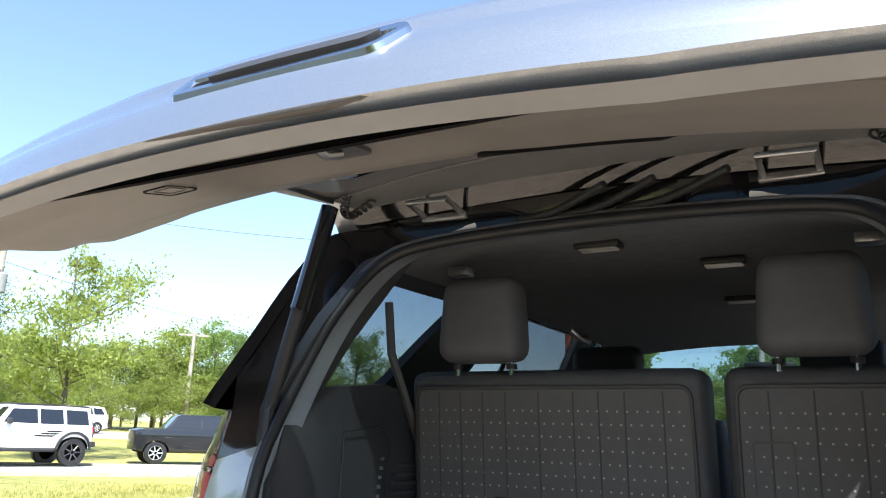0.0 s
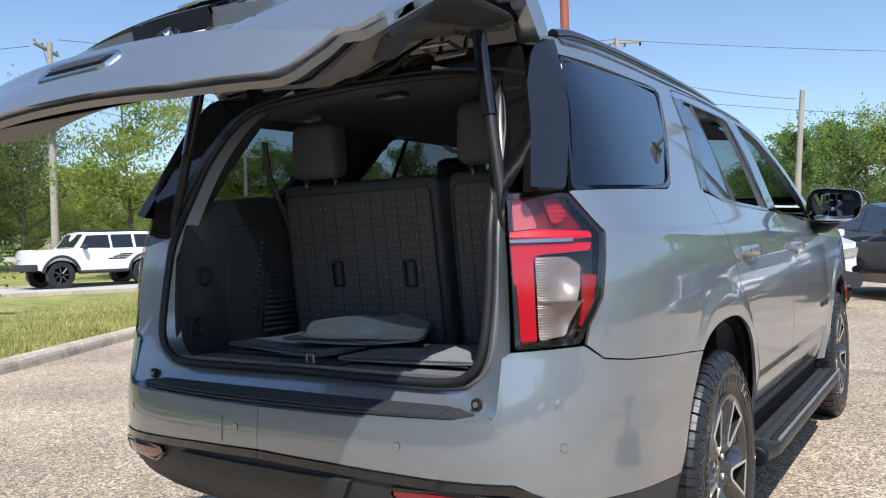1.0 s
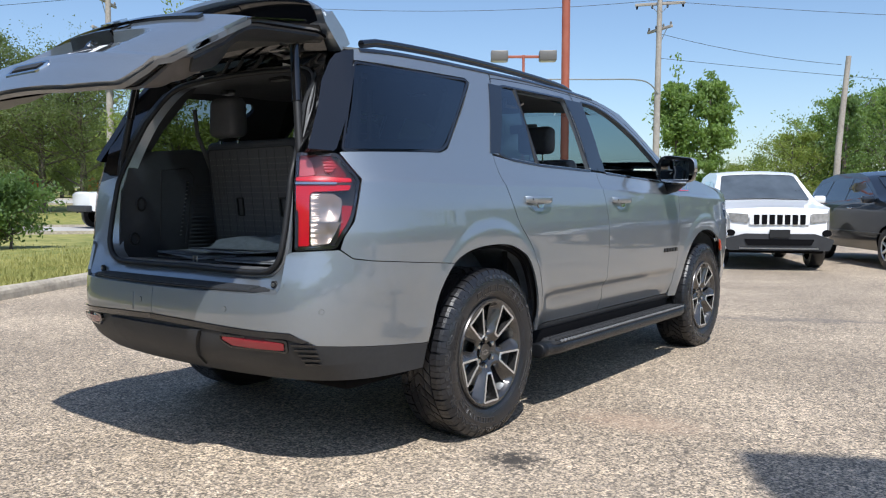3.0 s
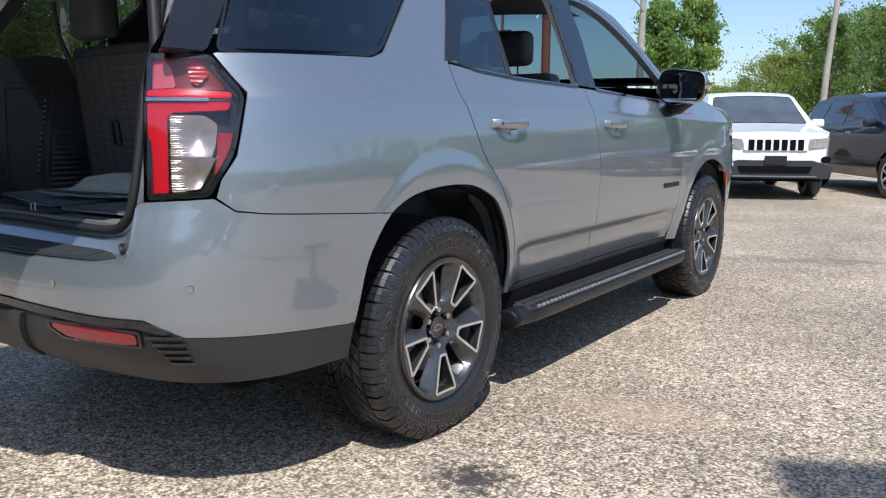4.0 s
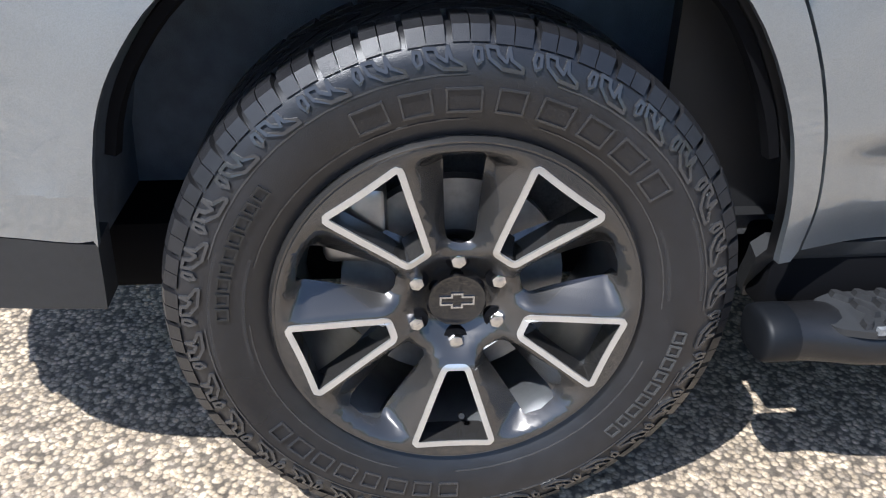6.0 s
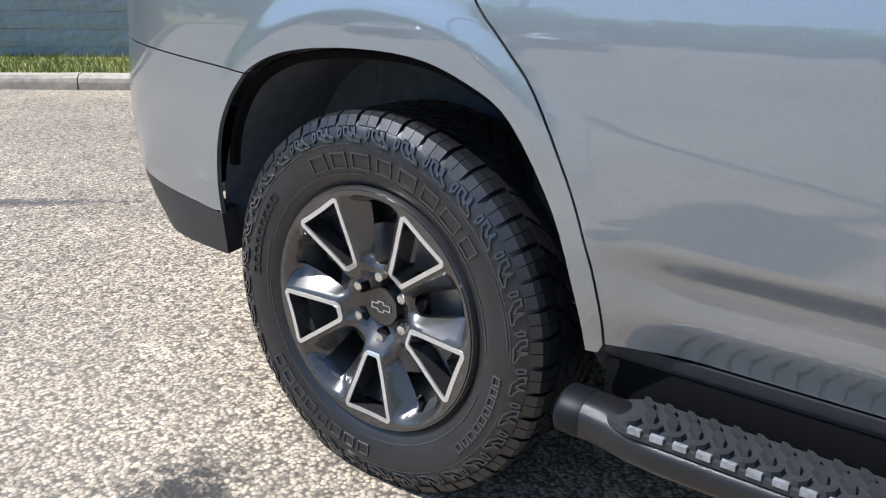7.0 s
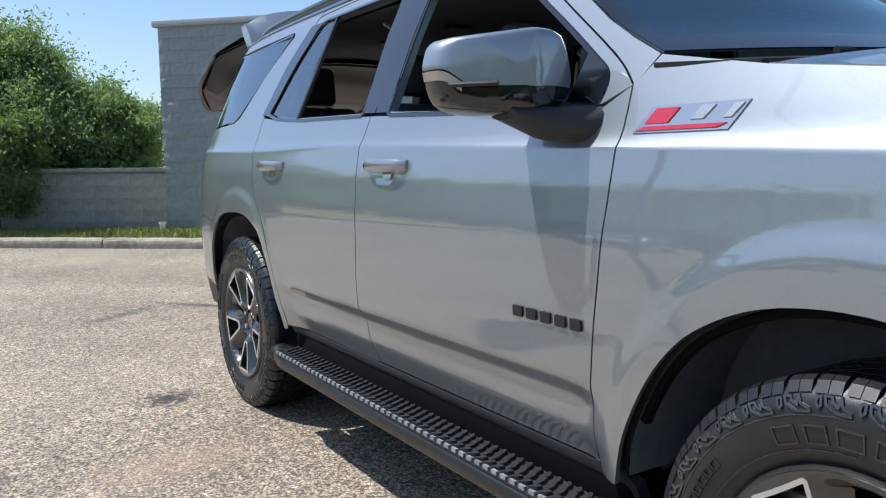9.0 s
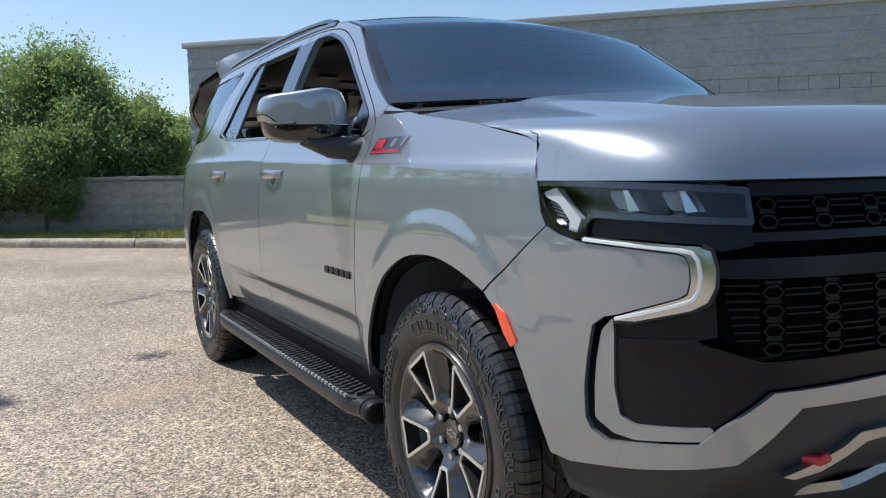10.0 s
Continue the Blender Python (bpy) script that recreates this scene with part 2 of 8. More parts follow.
def sheet(outline, fn, holes=(), du=0.045, dv=0.04, thick=0.012, flip=False):
    """A pressed panel: the outline (and holes) in the plane, cut to a fine net and laid on the surface fn(u, v), with turned-in edges."""
    from mathutils.geometry import tessellate_polygon
    loops = [list(outline)] + [list(h) for h in holes]
    flat = [p for lp in loops for p in lp]
    tris = tessellate_polygon([[Vector((p[0], p[1], 0)) for p in lp] for lp in loops])
    polys = [[flat[i] for i in t] for t in tris]
    polys = _slice(_slice(polys, 0, du), 1, dv)
    bm = bmesh.new()
    seen = {}

    def vert(p):
        key = (round(p[0], 5), round(p[1], 5))
        if key not in seen:
            seen[key] = bm.verts.new(fn(*p))
        return seen[key]
    for p in polys:
        vs = []
        for q in p:
            v = vert(q)
            if v not in vs:
                vs.append(v)
        if len(vs) > 2:
            if (area2(p) < 0) != flip:
                vs.reverse()
            try:
                bm.faces.new(vs)
            except ValueError:
                pass
    bm.normal_update()
    if thick:
        edges = [e for e in bm.edges if len(e.link_faces) == 1]
        top, low = {}, {}
        for e in edges:
            for v in e.verts:
                if v not in top:
                    top[v] = v.co.copy()
                    low[v] = v.co - v.normal * thick
        made = {}

        def get(v, which):
            if (v, which) not in made:
                made[(v, which)] = bm.verts.new((top if which == "t" else low)[v])
            return made[(v, which)]
        todo = []
        for e in edges:
            f = e.link_faces[0]
            a, b = e.verts
            for lp in f.loops:
                if lp.edge == e:
                    a, b = lp.vert, lp.link_loop_next.vert
            todo.append((a, b))
        for a, b in todo:
            bm.faces.new((get(b, "t"), get(a, "t"), get(a, "l"), get(b, "l")))
    return bm


def mirrored(bm):
    c = bm.copy()
    for v in c.verts:
        v.co.x = -v.co.x
    bmesh.ops.reverse_faces(c, faces=c.faces)
    return c


def both(name, bm, mat, parent, label=""):
    """The part on the right side of the car and its mirror image on the left."""
    c = mirrored(bm)
    return part(name, bm, mat, parent, label), part(name, c, mat, parent, label)


def strip(path, fn, width, height, closed=False):
    """A raised bead along a path in the plane of a surface fn(u, v, off)."""
    bm = bmesh.new()
    rings = []
    k = len(path)
    for i, p in enumerate(path):
        p = Vector(p)
        a = Vector(path[i - 1]) if closed or i else p
        b = Vector(path[(i + 1) % k]) if closed or i < k - 1 else p
        t = (b - a).normalized()
        nrm = Vector((-t.y, t.x)) * width / 2
        q0, q1 = p + nrm, p - nrm
        rings.append([bm.verts.new(fn(q0.x, q0.y, 0.0)), bm.verts.new(fn(*(p + nrm * 0.7), height)), bm.verts.new(fn(*(p - nrm * 0.7), height)), bm.verts.new(fn(q1.x, q1.y, 0.0))])
    for a, b in list(zip(rings, rings[1:])) + ([(rings[-1], rings[0])] if closed else []):
        for j in range(3):
            bm.faces.new((a[j], a[j + 1], b[j + 1], b[j]))
    if not closed:
        bm.faces.new(rings[0])
        bm.faces.new(list(reversed(rings[-1])))
    bmesh.ops.recalc_face_normals(bm, faces=bm.faces)
    return bm

# ---- body shape ----
# Plan outline of the right half at door height, from the middle of the tail to the middle of the nose.
OUTLINE = [(0, -1.165), (0.2, -1.16), (0.4, -1.145), (0.6, -1.115), (0.72, -1.075), (0.81, -1.02), (0.885, -0.945), (0.94, -0.855),
           (0.978, -0.74), (1.0, -0.58), (1.01, -0.35), (1.012, 0), (1.012, 1.2), (1.012, 2.4), (1.012, 3.0), (1.01, 3.25), (1.0, 3.47),
           (0.985, 3.62), (0.96, 3.75), (0.925, 3.86), (0.87, 3.945), (0.78, 4.005), (0.6, 4.055), (0.3, 4.09), (0, 4.1)]
SIDE_Z = [0.2, 0.45, 0.6, 0.8, 1.0, 1.15, 1.24, 1.37, 1.6, 1.76, 1.85, 1.95]
SIDE_D = [-0.062, -0.022, -0.002, 0.013, 0.013, -0.007, -0.037, -0.087, -0.172, -0.248, -0.30, -0.38]
REAR_Z = [0.2, 0.40, 0.46, 0.56, 0.70, 0.80, 0.96, 1.20, 1.37, 1.75, 1.85]
REAR_D = [-0.30, -0.12, -0.01, 0.05, 0.055, 0.04, 0.0, -0.015, -0.06, -0.27, -0.34]
FRONT_Z = [0.2, 0.35, 0.5, 0.7, 0.95, 1.05, 1.15, 1.25]
FRONT_D = [-0.16, -0.06, 0.0, 0.02, 0.0, -0.02, -0.06, -0.12]


def catmull(points, n):
    p = np.array([points[0]] + list(points) + [points[-1]], float)
    out = []
    for i in range(1, len(p) - 2):
        for k in range(n):
            t = k / n
            out.append(0.5 * (2 * p[i] + (p[i + 1] - p[i - 1]) * t + (2 * p[i - 1] - 5 * p[i] + 4 * p[i + 1] - p[i + 2]) * t * t
                              + (3 * p[i] - p[i - 1] - 3 * p[i + 1] + p[i + 2]) * t ** 3))
    out.append(p[-2])
    return np.array(out)


_line = catmull(OUTLINE, 12)
_step = np.hypot(*np.diff(_line, axis=0).T)
_arc = np.concatenate([[0], np.cumsum(_step)])
_arc = _arc - np.interp(0, _line[100:220, 1], _arc[100:220])      # 0 at the rear axle
_tan = np.gradient(_line, _arc, axis=0)
_tan /= np.linalg.norm(_tan, axis=1)[:, None]
S_REAR, S_FRONT = float(_arc[0]), float(_arc[-1])


def smoothstep(a, b, x):
    t = min(1.0, max(0.0, (x - a) / (b - a)))
    return t * t * (3 - 2 * t)


def soft_interp(x, xs, ys):
    """Interpolation with eased slopes, so that the panels stay smooth."""
    e = 0.035
    return float(sum(np.interp(x + k * e, xs, ys) for k in (-1, -0.5, 0, 0.5, 1)) / 5)


def arch_bump(s, z):
    """The raised lip round the two wheel openings."""
    b = 0.0
    for c in (0.0, 3.055):
        r = math.hypot((s - c) / 0.50, (z - 0.405) / 0.55)
        b += 0.007 * (1 - smoothstep(1.10, 1.21, r)) * smoothstep(0.45, 0.62, z)
    return b


def body(s, z, off=0.0):
    """A point of the right-hand body side: s runs along the car (the y axis between the corners), z is the height."""
    x, y = float(np.interp(s, _arc, _line[:, 0])), float(np.interp(s, _arc, _line[:, 1]))
    tx, ty = float(np.interp(s, _arc, _tan[:, 0])), float(np.interp(s, _arc, _tan[:, 1]))
    nx, ny = ty, -tx
    d = soft_interp(z, SIDE_Z, SIDE_D) * nx * nx
    d += (soft_interp(z, REAR_Z, REAR_D) if ny < 0 else soft_interp(z, FRONT_Z, FRONT_D)) * ny * ny
    # a pressed line along the shoulder, sharper towards the nose
    c = z - (1.235 - 0.024 * max(0.0, s - 1.0))
    d += 0.011 * math.exp(-abs(c) / (0.05 if c < 0 else 0.018)) * nx * nx
    # the doors draw in above the sill
    k = smoothstep(0.42, 0.68, s) * (1 - smoothstep(2.38, 2.52, s))
    d += k * (-0.029 * (1 - smoothstep(0.612, 0.680, z)) - 0.024 * (1 - smoothstep(0.455, 0.565, z)))
    d += arch_bump(s, z) + off
    return (x + nx * d, y + ny * d, z)
# ---- end of body shape ----

# ---- the grey estate-type SUV ----
suv = thing("suv", "large grey metallic SUV with an open tailgate, standing on the asphalt", "car")


def body_l(s, z, off=0.0):
    x, y, z = body(s, z, off)
    return (-x, y, z)


def on_body(off):
    return lambda s, z: body(s, z, off)


ROOF_Y = [-0.72, -0.4, 0.0, 0.8, 1.3, 1.6, 1.8, 2.0, 2.2, 2.4, 2.56]
ROOF_H = [1.822, 1.845, 1.858, 1.866, 1.858, 1.842, 1.81, 1.755, 1.615, 1.475, 1.395]


def roof_z(y):
    return float(np.interp(y, ROOF_Y, ROOF_H))


def roofline(a, b, n):
    return [(a + (b - a) * k / n, roof_z(a + (b - a) * k / n)) for k in range(n + 1)]


ARCH_REAR = [(-0.487, 0.52), (-0.455, 0.69), (-0.405, 0.79), (-0.33, 0.868), (-0.215, 0.917), (-0.057, 0.937), (0.12, 0.933), (0.245, 0.897),
             (0.335, 0.84), (0.42, 0.70), (0.462, 0.56), (0.48, 0.45)]
ARCH_FRONT = [(2.515, 0.45), (2.545, 0.55), (2.615, 0.69), (2.69, 0.79), (2.775, 0.858), (2.90, 0.911), (3.05, 0.928), (3.19, 0.91), (3.33, 0.862),
              (3.415, 0.80), (3.46, 0.74), (3.525, 0.60), (3.56, 0.50)]


def smooth_line(pts, n=4):
    return [tuple(p) for p in catmull(pts, n)]


ARCH_REAR, ARCH_FRONT = smooth_line(ARCH_REAR), smooth_line(ARCH_FRONT)
CUT_C = smooth_line([(0.14, 1.385), (0.155, 1.262), (0.235, 1.06), (0.31, 0.97), (0.375, 0.895), (0.447, 0.76), (0.488, 0.64), (0.508, 0.55), (0.514, 0.47)])
CUT_B = smooth_line([(1.265, 1.333), (1.27, 1.24), (1.297, 0.95), (1.287, 0.66), (1.31, 0.47)])
CUT_A = smooth_line([(2.50, 1.335), (2.512, 1.2), (2.495, 0.98), (2.466, 0.727), (2.43, 0.47)])
GAP = 0.0024
_arc_rear_up = [p for p in ARCH_REAR if p[0] >= -0.33]
QUARTER_GLASS = rounded([(-0.925, 1.366), (-0.27, 1.39), (0.14, 1.772), (-0.735, 1.752)], [0.02, 0.07, 0.03, 0.03])

# rear quarter: the painted side between the rear door and the tail lamp, round the rear side window
quarter = (roofline(-0.70, 0.42, 8) + [(0.37, 1.79), (0.14, 1.385)] + CUT_C[1:] + [(0.505, 0.45)] + list(reversed(_arc_rear_up))
           + [(-0.82, 0.905), (-0.905, 0.917), (-0.955, 0.955), (-0.94, 1.005), (-0.895, 1.07), (-0.85, 1.245), (-0.945, 1.352)]
           + [(-0.93, 1.356), (-0.30, 1.378), (-0.235, 1.40), (0.155, 1.765), (0.13, 1.785), (-0.735, 1.765)])
both("rear_quarter_panel", sheet(offset_poly(quarter, GAP), body, du=0.014, dv=0.01), M_PAINT, suv)
rear_door = CUT_C + [(1.31, 0.47)] + list(reversed(CUT_B)) + [(0.6, 1.348), (0.3, 1.368)]
front_door = CUT_B + [(2.43, 0.47)] + list(reversed(CUT_A)) + [(2.42, 1.287), (1.8, 1.31)]
for name, poly in (("rear_door", rear_door), ("front_door", front_door)):
    both(name, sheet(offset_poly(poly, GAP), body, du=0.03, dv=0.01), M_PAINT, suv)

REAR_WIN = rounded([(0.20, 1.398), (0.32, 1.372), (0.62, 1.352), (1.20, 1.340), (1.20, 1.79), (0.46, 1.785)], [0.03, 0.02, 0.02, 0.02, 0.03, 0.05])
FRONT_WIN = rounded([(1.395, 1.332), (1.9, 1.312), (2.40, 1.29), (2.42, 1.36), (2.22, 1.497), (2.0, 1.638), (1.80, 1.735), (1.60, 1.785), (1.42, 1.79)],
                    [0.02, 0.0, 0.02, 0.05, 0.1, 0.1, 0.1, 0.06, 0.03])
cab = (roofline(0.425, 2.56, 22) + [(2.51, 1.335), (2.42, 1.295), (1.8, 1.317), (1.265, 1.341), (0.6, 1.356), (0.3, 1.376), (0.145, 1.392), (0.375, 1.79)])
both("door_frame", sheet(offset_poly(cab, GAP), body, [REAR_WIN, FRONT_WIN], thick=0.03), M_PAINT, suv)
# black middle pillar, window surrounds and the fixed pane of the rear door
pillar = [(1.205, 1.345), (1.39, 1.338), (1.415, 1.788), (1.205, 1.788)]
both("middle_pillar", sheet(pillar, on_body(0.003), thick=0.01), M_GLOSS_BLACK, suv, "gloss black pillar trim")
both("pillar_seam", strip([(1.30, 1.34), (1.31, 1.80), (1.315, 1.85)], lambda s, z, o: body(s, z, o + 0.0035), 0.006, 0.0005), M_DARK, suv)
for name, poly in (("window_trim", REAR_WIN), ("window_trim", FRONT_WIN), ("window_trim", QUARTER_GLASS)):
    both(name, strip(offset_poly(poly, -0.004), lambda s, z, o: body(s, z, o), 0.015, 0.004, True), M_GLOSS_BLACK, suv, "black window surround")
seam = smooth_line([(0.385, 1.80), (0.44, 1.823), (0.9, 1.835), (1.3, 1.826), (1.62, 1.806), (1.83, 1.762), (2.03, 1.668), (2.24, 1.53), (2.43, 1.40), (2.50, 1.335)], 5)
both("door_seam", strip(seam, lambda s, z, o: body(s, z, o), 0.005, 0.0006), M_DARK, suv)
both("fixed_pane", sheet([(0.215, 1.40), (0.33, 1.376), (0.565, 1.36), (0.60, 1.778), (0.465, 1.778)], on_body(-0.006), thick=0.004), M_GLASS_DARK, suv, "smoked fixed pane")
both("pane_bar", strip([(0.575, 1.355), (0.612, 1.785)], lambda s, z, o: body(s, z, o - 0.008), 0.028, 0.012), M_TRIM, suv)
both("rear_side_window", sheet(QUARTER_GLASS, on_body(-0.004), thick=0.004), M_GLASS_DARK, suv, "dark privacy glass")
both("window_gasket", sheet([(0.118, 1.394), (0.215, 1.400), (0.30, 1.53), (0.468, 1.785), (0.345, 1.785), (0.23, 1.60)], on_body(0.003), thick=0.006), M_GLOSS_BLACK, suv)
part("door_glass", mirrored(sheet(offset_poly(FRONT_WIN, -0.004), on_body(-0.008), thick=0.004)), M_GLASS_DOOR, suv)
part("door_glass", mirrored(sheet(offset_poly([(0.60, 1.345), (1.20, 1.335), (1.20, 1.79), (0.60, 1.785)], -0.004), on_body(-0.008), thick=0.004)), M_GLASS_DOOR, suv)

# black corner pillars beside the tailgate
d_pillar = [(-0.955, 1.355), (-0.94, 1.366), (-0.745, 1.755), (-0.72, 1.79), (-0.70, 1.822), (-0.80, 1.808), (-0.872, 1.79), (-0.905, 1.755), (-0.96, 1.66), (-1.0, 1.535), (-1.035, 1.45), (-1.072, 1.36)]


def pillar_fn(s, z, off=0.002):
    """The body side, carried straight on behind the window."""
    a, b = Vector(body(max(s, -0.86), z, off)), Vector(body(-0.83, z, off))
    return a if s >= -0.86 else a + (a - b).normalized() * (-0.86 - s)


both("rear_pillar", sheet(offset_poly(d_pillar, 0.002), pillar_fn, thick=0.03), M_GLOSS_BLACK, suv, "gloss black corner pillar")

# front wing
fender = ([(2.512, 1.345), (2.56, 1.395)] + [(2.83, 1.345), (3.2, 1.297), (3.49, 1.243), (3.53, 1.15), (3.55, 1.075), (3.572, 1.042)]
          + [(3.335, 0.862)] + [p for p in reversed(ARCH_FRONT) if p[0] < 3.325] + [(2.44, 0.45)] + list(reversed(CUT_A))[1:])
both("front_wing", sheet(offset_poly(fender, GAP), body, du=0.014, dv=0.01), M_PAINT, suv)

# bumpers
M_RED_REFLEX = material("red_reflex_plastic", (0.24, 0.010, 0.018), 0.2, coat=1.0, bump=0.15, bump_scale=400)
front_bumper = ([(3.572, 1.042), (3.61, 1.027), (3.686, 1.011), (3.80, 1.006), (3.904, 0.999), (3.919, 0.993), (3.926, 0.977), (3.929, 0.948), (3.924, 0.921), (3.910, 0.911), (3.774, 0.863),
                 (3.745, 0.856), (3.714, 0.834), (3.698, 0.76), (3.686, 0.688), (3.686, 0.62), (3.70, 0.596), (3.741, 0.579), (3.946, 0.611), (3.985, 0.648), (4.086, 0.727), (4.342, 0.741), (S_FRONT, 0.752),
                 (S_FRONT, 0.70), (4.343, 0.698), (4.147, 0.692), (4.083, 0.628), (4.023, 0.577), (3.80, 0.528), (3.625, 0.497), (3.565, 0.50)]
                + [p for p in reversed(ARCH_FRONT) if p[0] > 3.34] + [(3.34, 0.862)])
both("front_bumper", sheet(offset_poly(front_bumper, 0.001), body), M_PAINT, suv)
rear_bumper = ([(-0.335, 0.867), (-0.82, 0.903), (-0.905, 0.914), (-0.96, 0.952), (-1.15, 0.943), (-1.170, 0.93), (-1.186, 0.80), (-1.2, 0.775), (-1.4, 0.77), (S_REAR, 0.77),
                (S_REAR, 0.652), (-1.65, 0.645), (-1.15, 0.622), (-1.05, 0.568), (-0.51, 0.527), (-0.49, 0.53)] + [p for p in ARCH_REAR if p[0] < -0.335])
both("rear_bumper", sheet(offset_poly(rear_bumper, -0.0006), body), M_PAINT, suv)
rear_clad = [(-0.487, 0.522), (-0.51, 0.524), (-1.05, 0.565), (-1.15, 0.619), (-1.65, 0.642), (S_REAR, 0.649), (S_REAR, 0.40), (-1.5, 0.40), (-1.02, 0.405), (-0.50, 0.41)]
both("bumper_cladding", sheet(rear_clad, on_body(-0.001), thick=0.05), M_CLAD, suv, "black plastic lower bumper")
both("bumper_spear", sheet([(S_REAR, 0.648), (-1.65, 0.641), (-1.15, 0.618), (-1.08, 0.585), (-1.10, 0.578), (-1.17, 0.597), (-1.65, 0.618), (S_REAR, 0.626)], on_body(0.006), thick=0.012), M_GLOSS_BLACK, suv)
both("rear_reflector", sheet(rounded([(-1.45, 0.592), (-1.45, 0.578), (-1.40, 0.556), (-1.17, 0.548), (-1.17, 0.58)], 0.01), on_body(0.009), thick=0.02), M_RED_REFLEX, suv, "red reflector in the bumper")
both("reflector_frame", strip(rounded([(-1.46, 0.597), (-1.46, 0.575), (-1.41, 0.549), (-1.16, 0.541), (-1.16, 0.587)], 0.01), lambda s, z, o: body(s, z, o), 0.012, 0.012, True), M_GLOSS_BLACK, suv)
for k in range(5):
    z = 0.575 - 0.021 * k
    both("vent_slat", sheet([(-1.145 + 0.012 * k, z), (-1.145 + 0.012 * k, z - 0.009), (-1.055 + 0.006 * k, z - 0.013), (-1.055 + 0.006 * k, z - 0.004)], on_body(0.008), thick=0.012), M_GLOSS_BLACK, suv)
part("tow_cover", sheet([(-0.34, 0.605), (-0.24, 0.43), (0.24, 0.43), (0.34, 0.605)], lambda x, z: (x, body(S_REAR, z, 0.014)[1] + 0.09 * x * x, z), thick=0.03), M_CLAD, suv, "dark grey tow hook cover")
for s, sx in ((S_REAR + 0.47, 1), (S_REAR + 0.09, -1), (S_REAR + 0.66, -1), (-1.03, 1)):
    p, q = Vector(body(s, 0.705)), Vector(body(s, 0.705, 0.002))
    a, b = Vector((p.x * sx, p.y, p.z)), Vector((q.x * sx, q.y, q.z))
    part("parking_sensor", tube([a - (b - a), b], 0.0105, 16), M_PAINT, suv)
    part("sensor_ring", tube([a - (b - a), a + (b - a) * 0.35], 0.0113, 16), M_DARK, suv)
part("tow_eye_cover", sheet(rounded([(-0.06, 0.655), (0.06, 0.655), (0.06, 0.735), (-0.06, 0.735)], 0.008), lambda x, z: (x - 0.21, body(S_REAR + 0.21 - x, z, 0.0035)[1], z), thick=0.004), M_PAINT, suv)

# sill below the doors
both("sill", sheet([(0.49, 0.465), (2.50, 0.465), (2.53, 0.44), (2.50, 0.33), (0.50, 0.33), (0.47, 0.44)], lambda s, z: (0.944 - 0.07 * smoothstep(0.46, 0.33, z), s, z), thick=0.03), M_CLAD, suv)
# dark shell behind the panel gaps, and the wheel houses
shell = roofline(-0.66, 2.52, 24) + [(2.50, 1.33), (2.8, 1.30), (3.4, 1.2), (3.5, 1.0), (3.34, 0.85)] + [p for p in reversed(ARCH_FRONT) if p[0] < 3.34] + [(0.5, 0.45)] + list(reversed(_arc_rear_up)) + [(-0.80, 0.88), (-0.80, 1.345), (-0.27, 1.365), (-0.225, 1.39), (0.17, 1.765), (0.13, 1.797), (-0.655, 1.782)]
both("inner_shell", sheet(shell, on_body(-0.035), [offset_poly(REAR_WIN, -0.01), offset_poly(FRONT_WIN, -0.01)], du=0.09, dv=0.08, thick=0), M_TRIM, suv)
for yc, ln in ((0.0, 0.52), (3.055, 0.53)):
    bm = bmesh.new()
    prof = [(yc + ln * math.cos(a), 0.47 + 0.49 * max(0, math.sin(a)) ** 0.8) for a in (math.pi * k / 20 for k in range(21))]
    r0 = [bm.verts.new((0.958, y, z)) for y, z in prof]
    r1 = [bm.verts.new((0.66, y, z)) for y, z in prof]
    for k in range(20):
        bm.faces.new((r0[k], r0[k + 1], r1[k + 1], r1[k]))
    bm.faces.new(r1)
    both("wheel_house", bm, M_ARCH, suv, "dark felt wheel arch lining")
for yc, arch in ((0, ARCH_REAR), (3, ARCH_FRONT)):
    mid = Vector((sum(p[0] for p in arch) / len(arch), 0.5))
    inner = [tuple(mid + (Vector(p) - mid) * 0.975) for p in arch if p[1] > 0.60]
    both("arch_liner", strip(inner, lambda s, z, o: body(s, z, o - 0.05), 0.02, 0.018), M_DARK, suv)
part("underbody", box(-0.80, 0.80, -0.80, 3.60, 0.33, 0.46, 0.03), M_DARK, suv)
both("inner_sill", box(0.78, 0.935, 0.50, 2.50, 0.335, 0.455, 0.01), M_DARK, suv)
part("rear_axle", tube([(-0.75, 0, 0.40), (-0.2, 0, 0.40), (-0.12, 0, 0.40), (0.12, 0, 0.40), (0.2, 0, 0.40), (0.75, 0, 0.40)], [0.05, 0.05, 0.13, 0.13, 0.05, 0.05], 14), M_DARK, suv)


# roof, screen and bonnet
def roof_fn(u, v):
    y = -0.70 + v * (1.70 + 0.09 * (1 - u * u) + 0.70)
    ye = -0.70 + v * 2.40
    e = Vector(body(ye, roof_z(ye)))
    k = (1 - abs(u) ** 2.2)
    return (e.x * u, y, e.z + 0.05 * k)


part("roof", sheet([(-1, 0), (1, 0), (1, 1), (-1, 1)], roof_fn, du=0.08, dv=0.05, thick=0.01), M_PAINT, suv)


def screen_fn(u, v, off=0.0):
    """v: 0 at the roof, 1 at the bottom."""
    y = 1.705 + 0.845 * v
    e = Vector(body(y, roof_z(y)))
    k = 1 - u * u
    return (e.x * u * 0.985, y + (0.09 + 0.15 * v) * k + off, e.z + 0.045 * (1 - v) * k + 0.02 * v * k + off * 0.5)


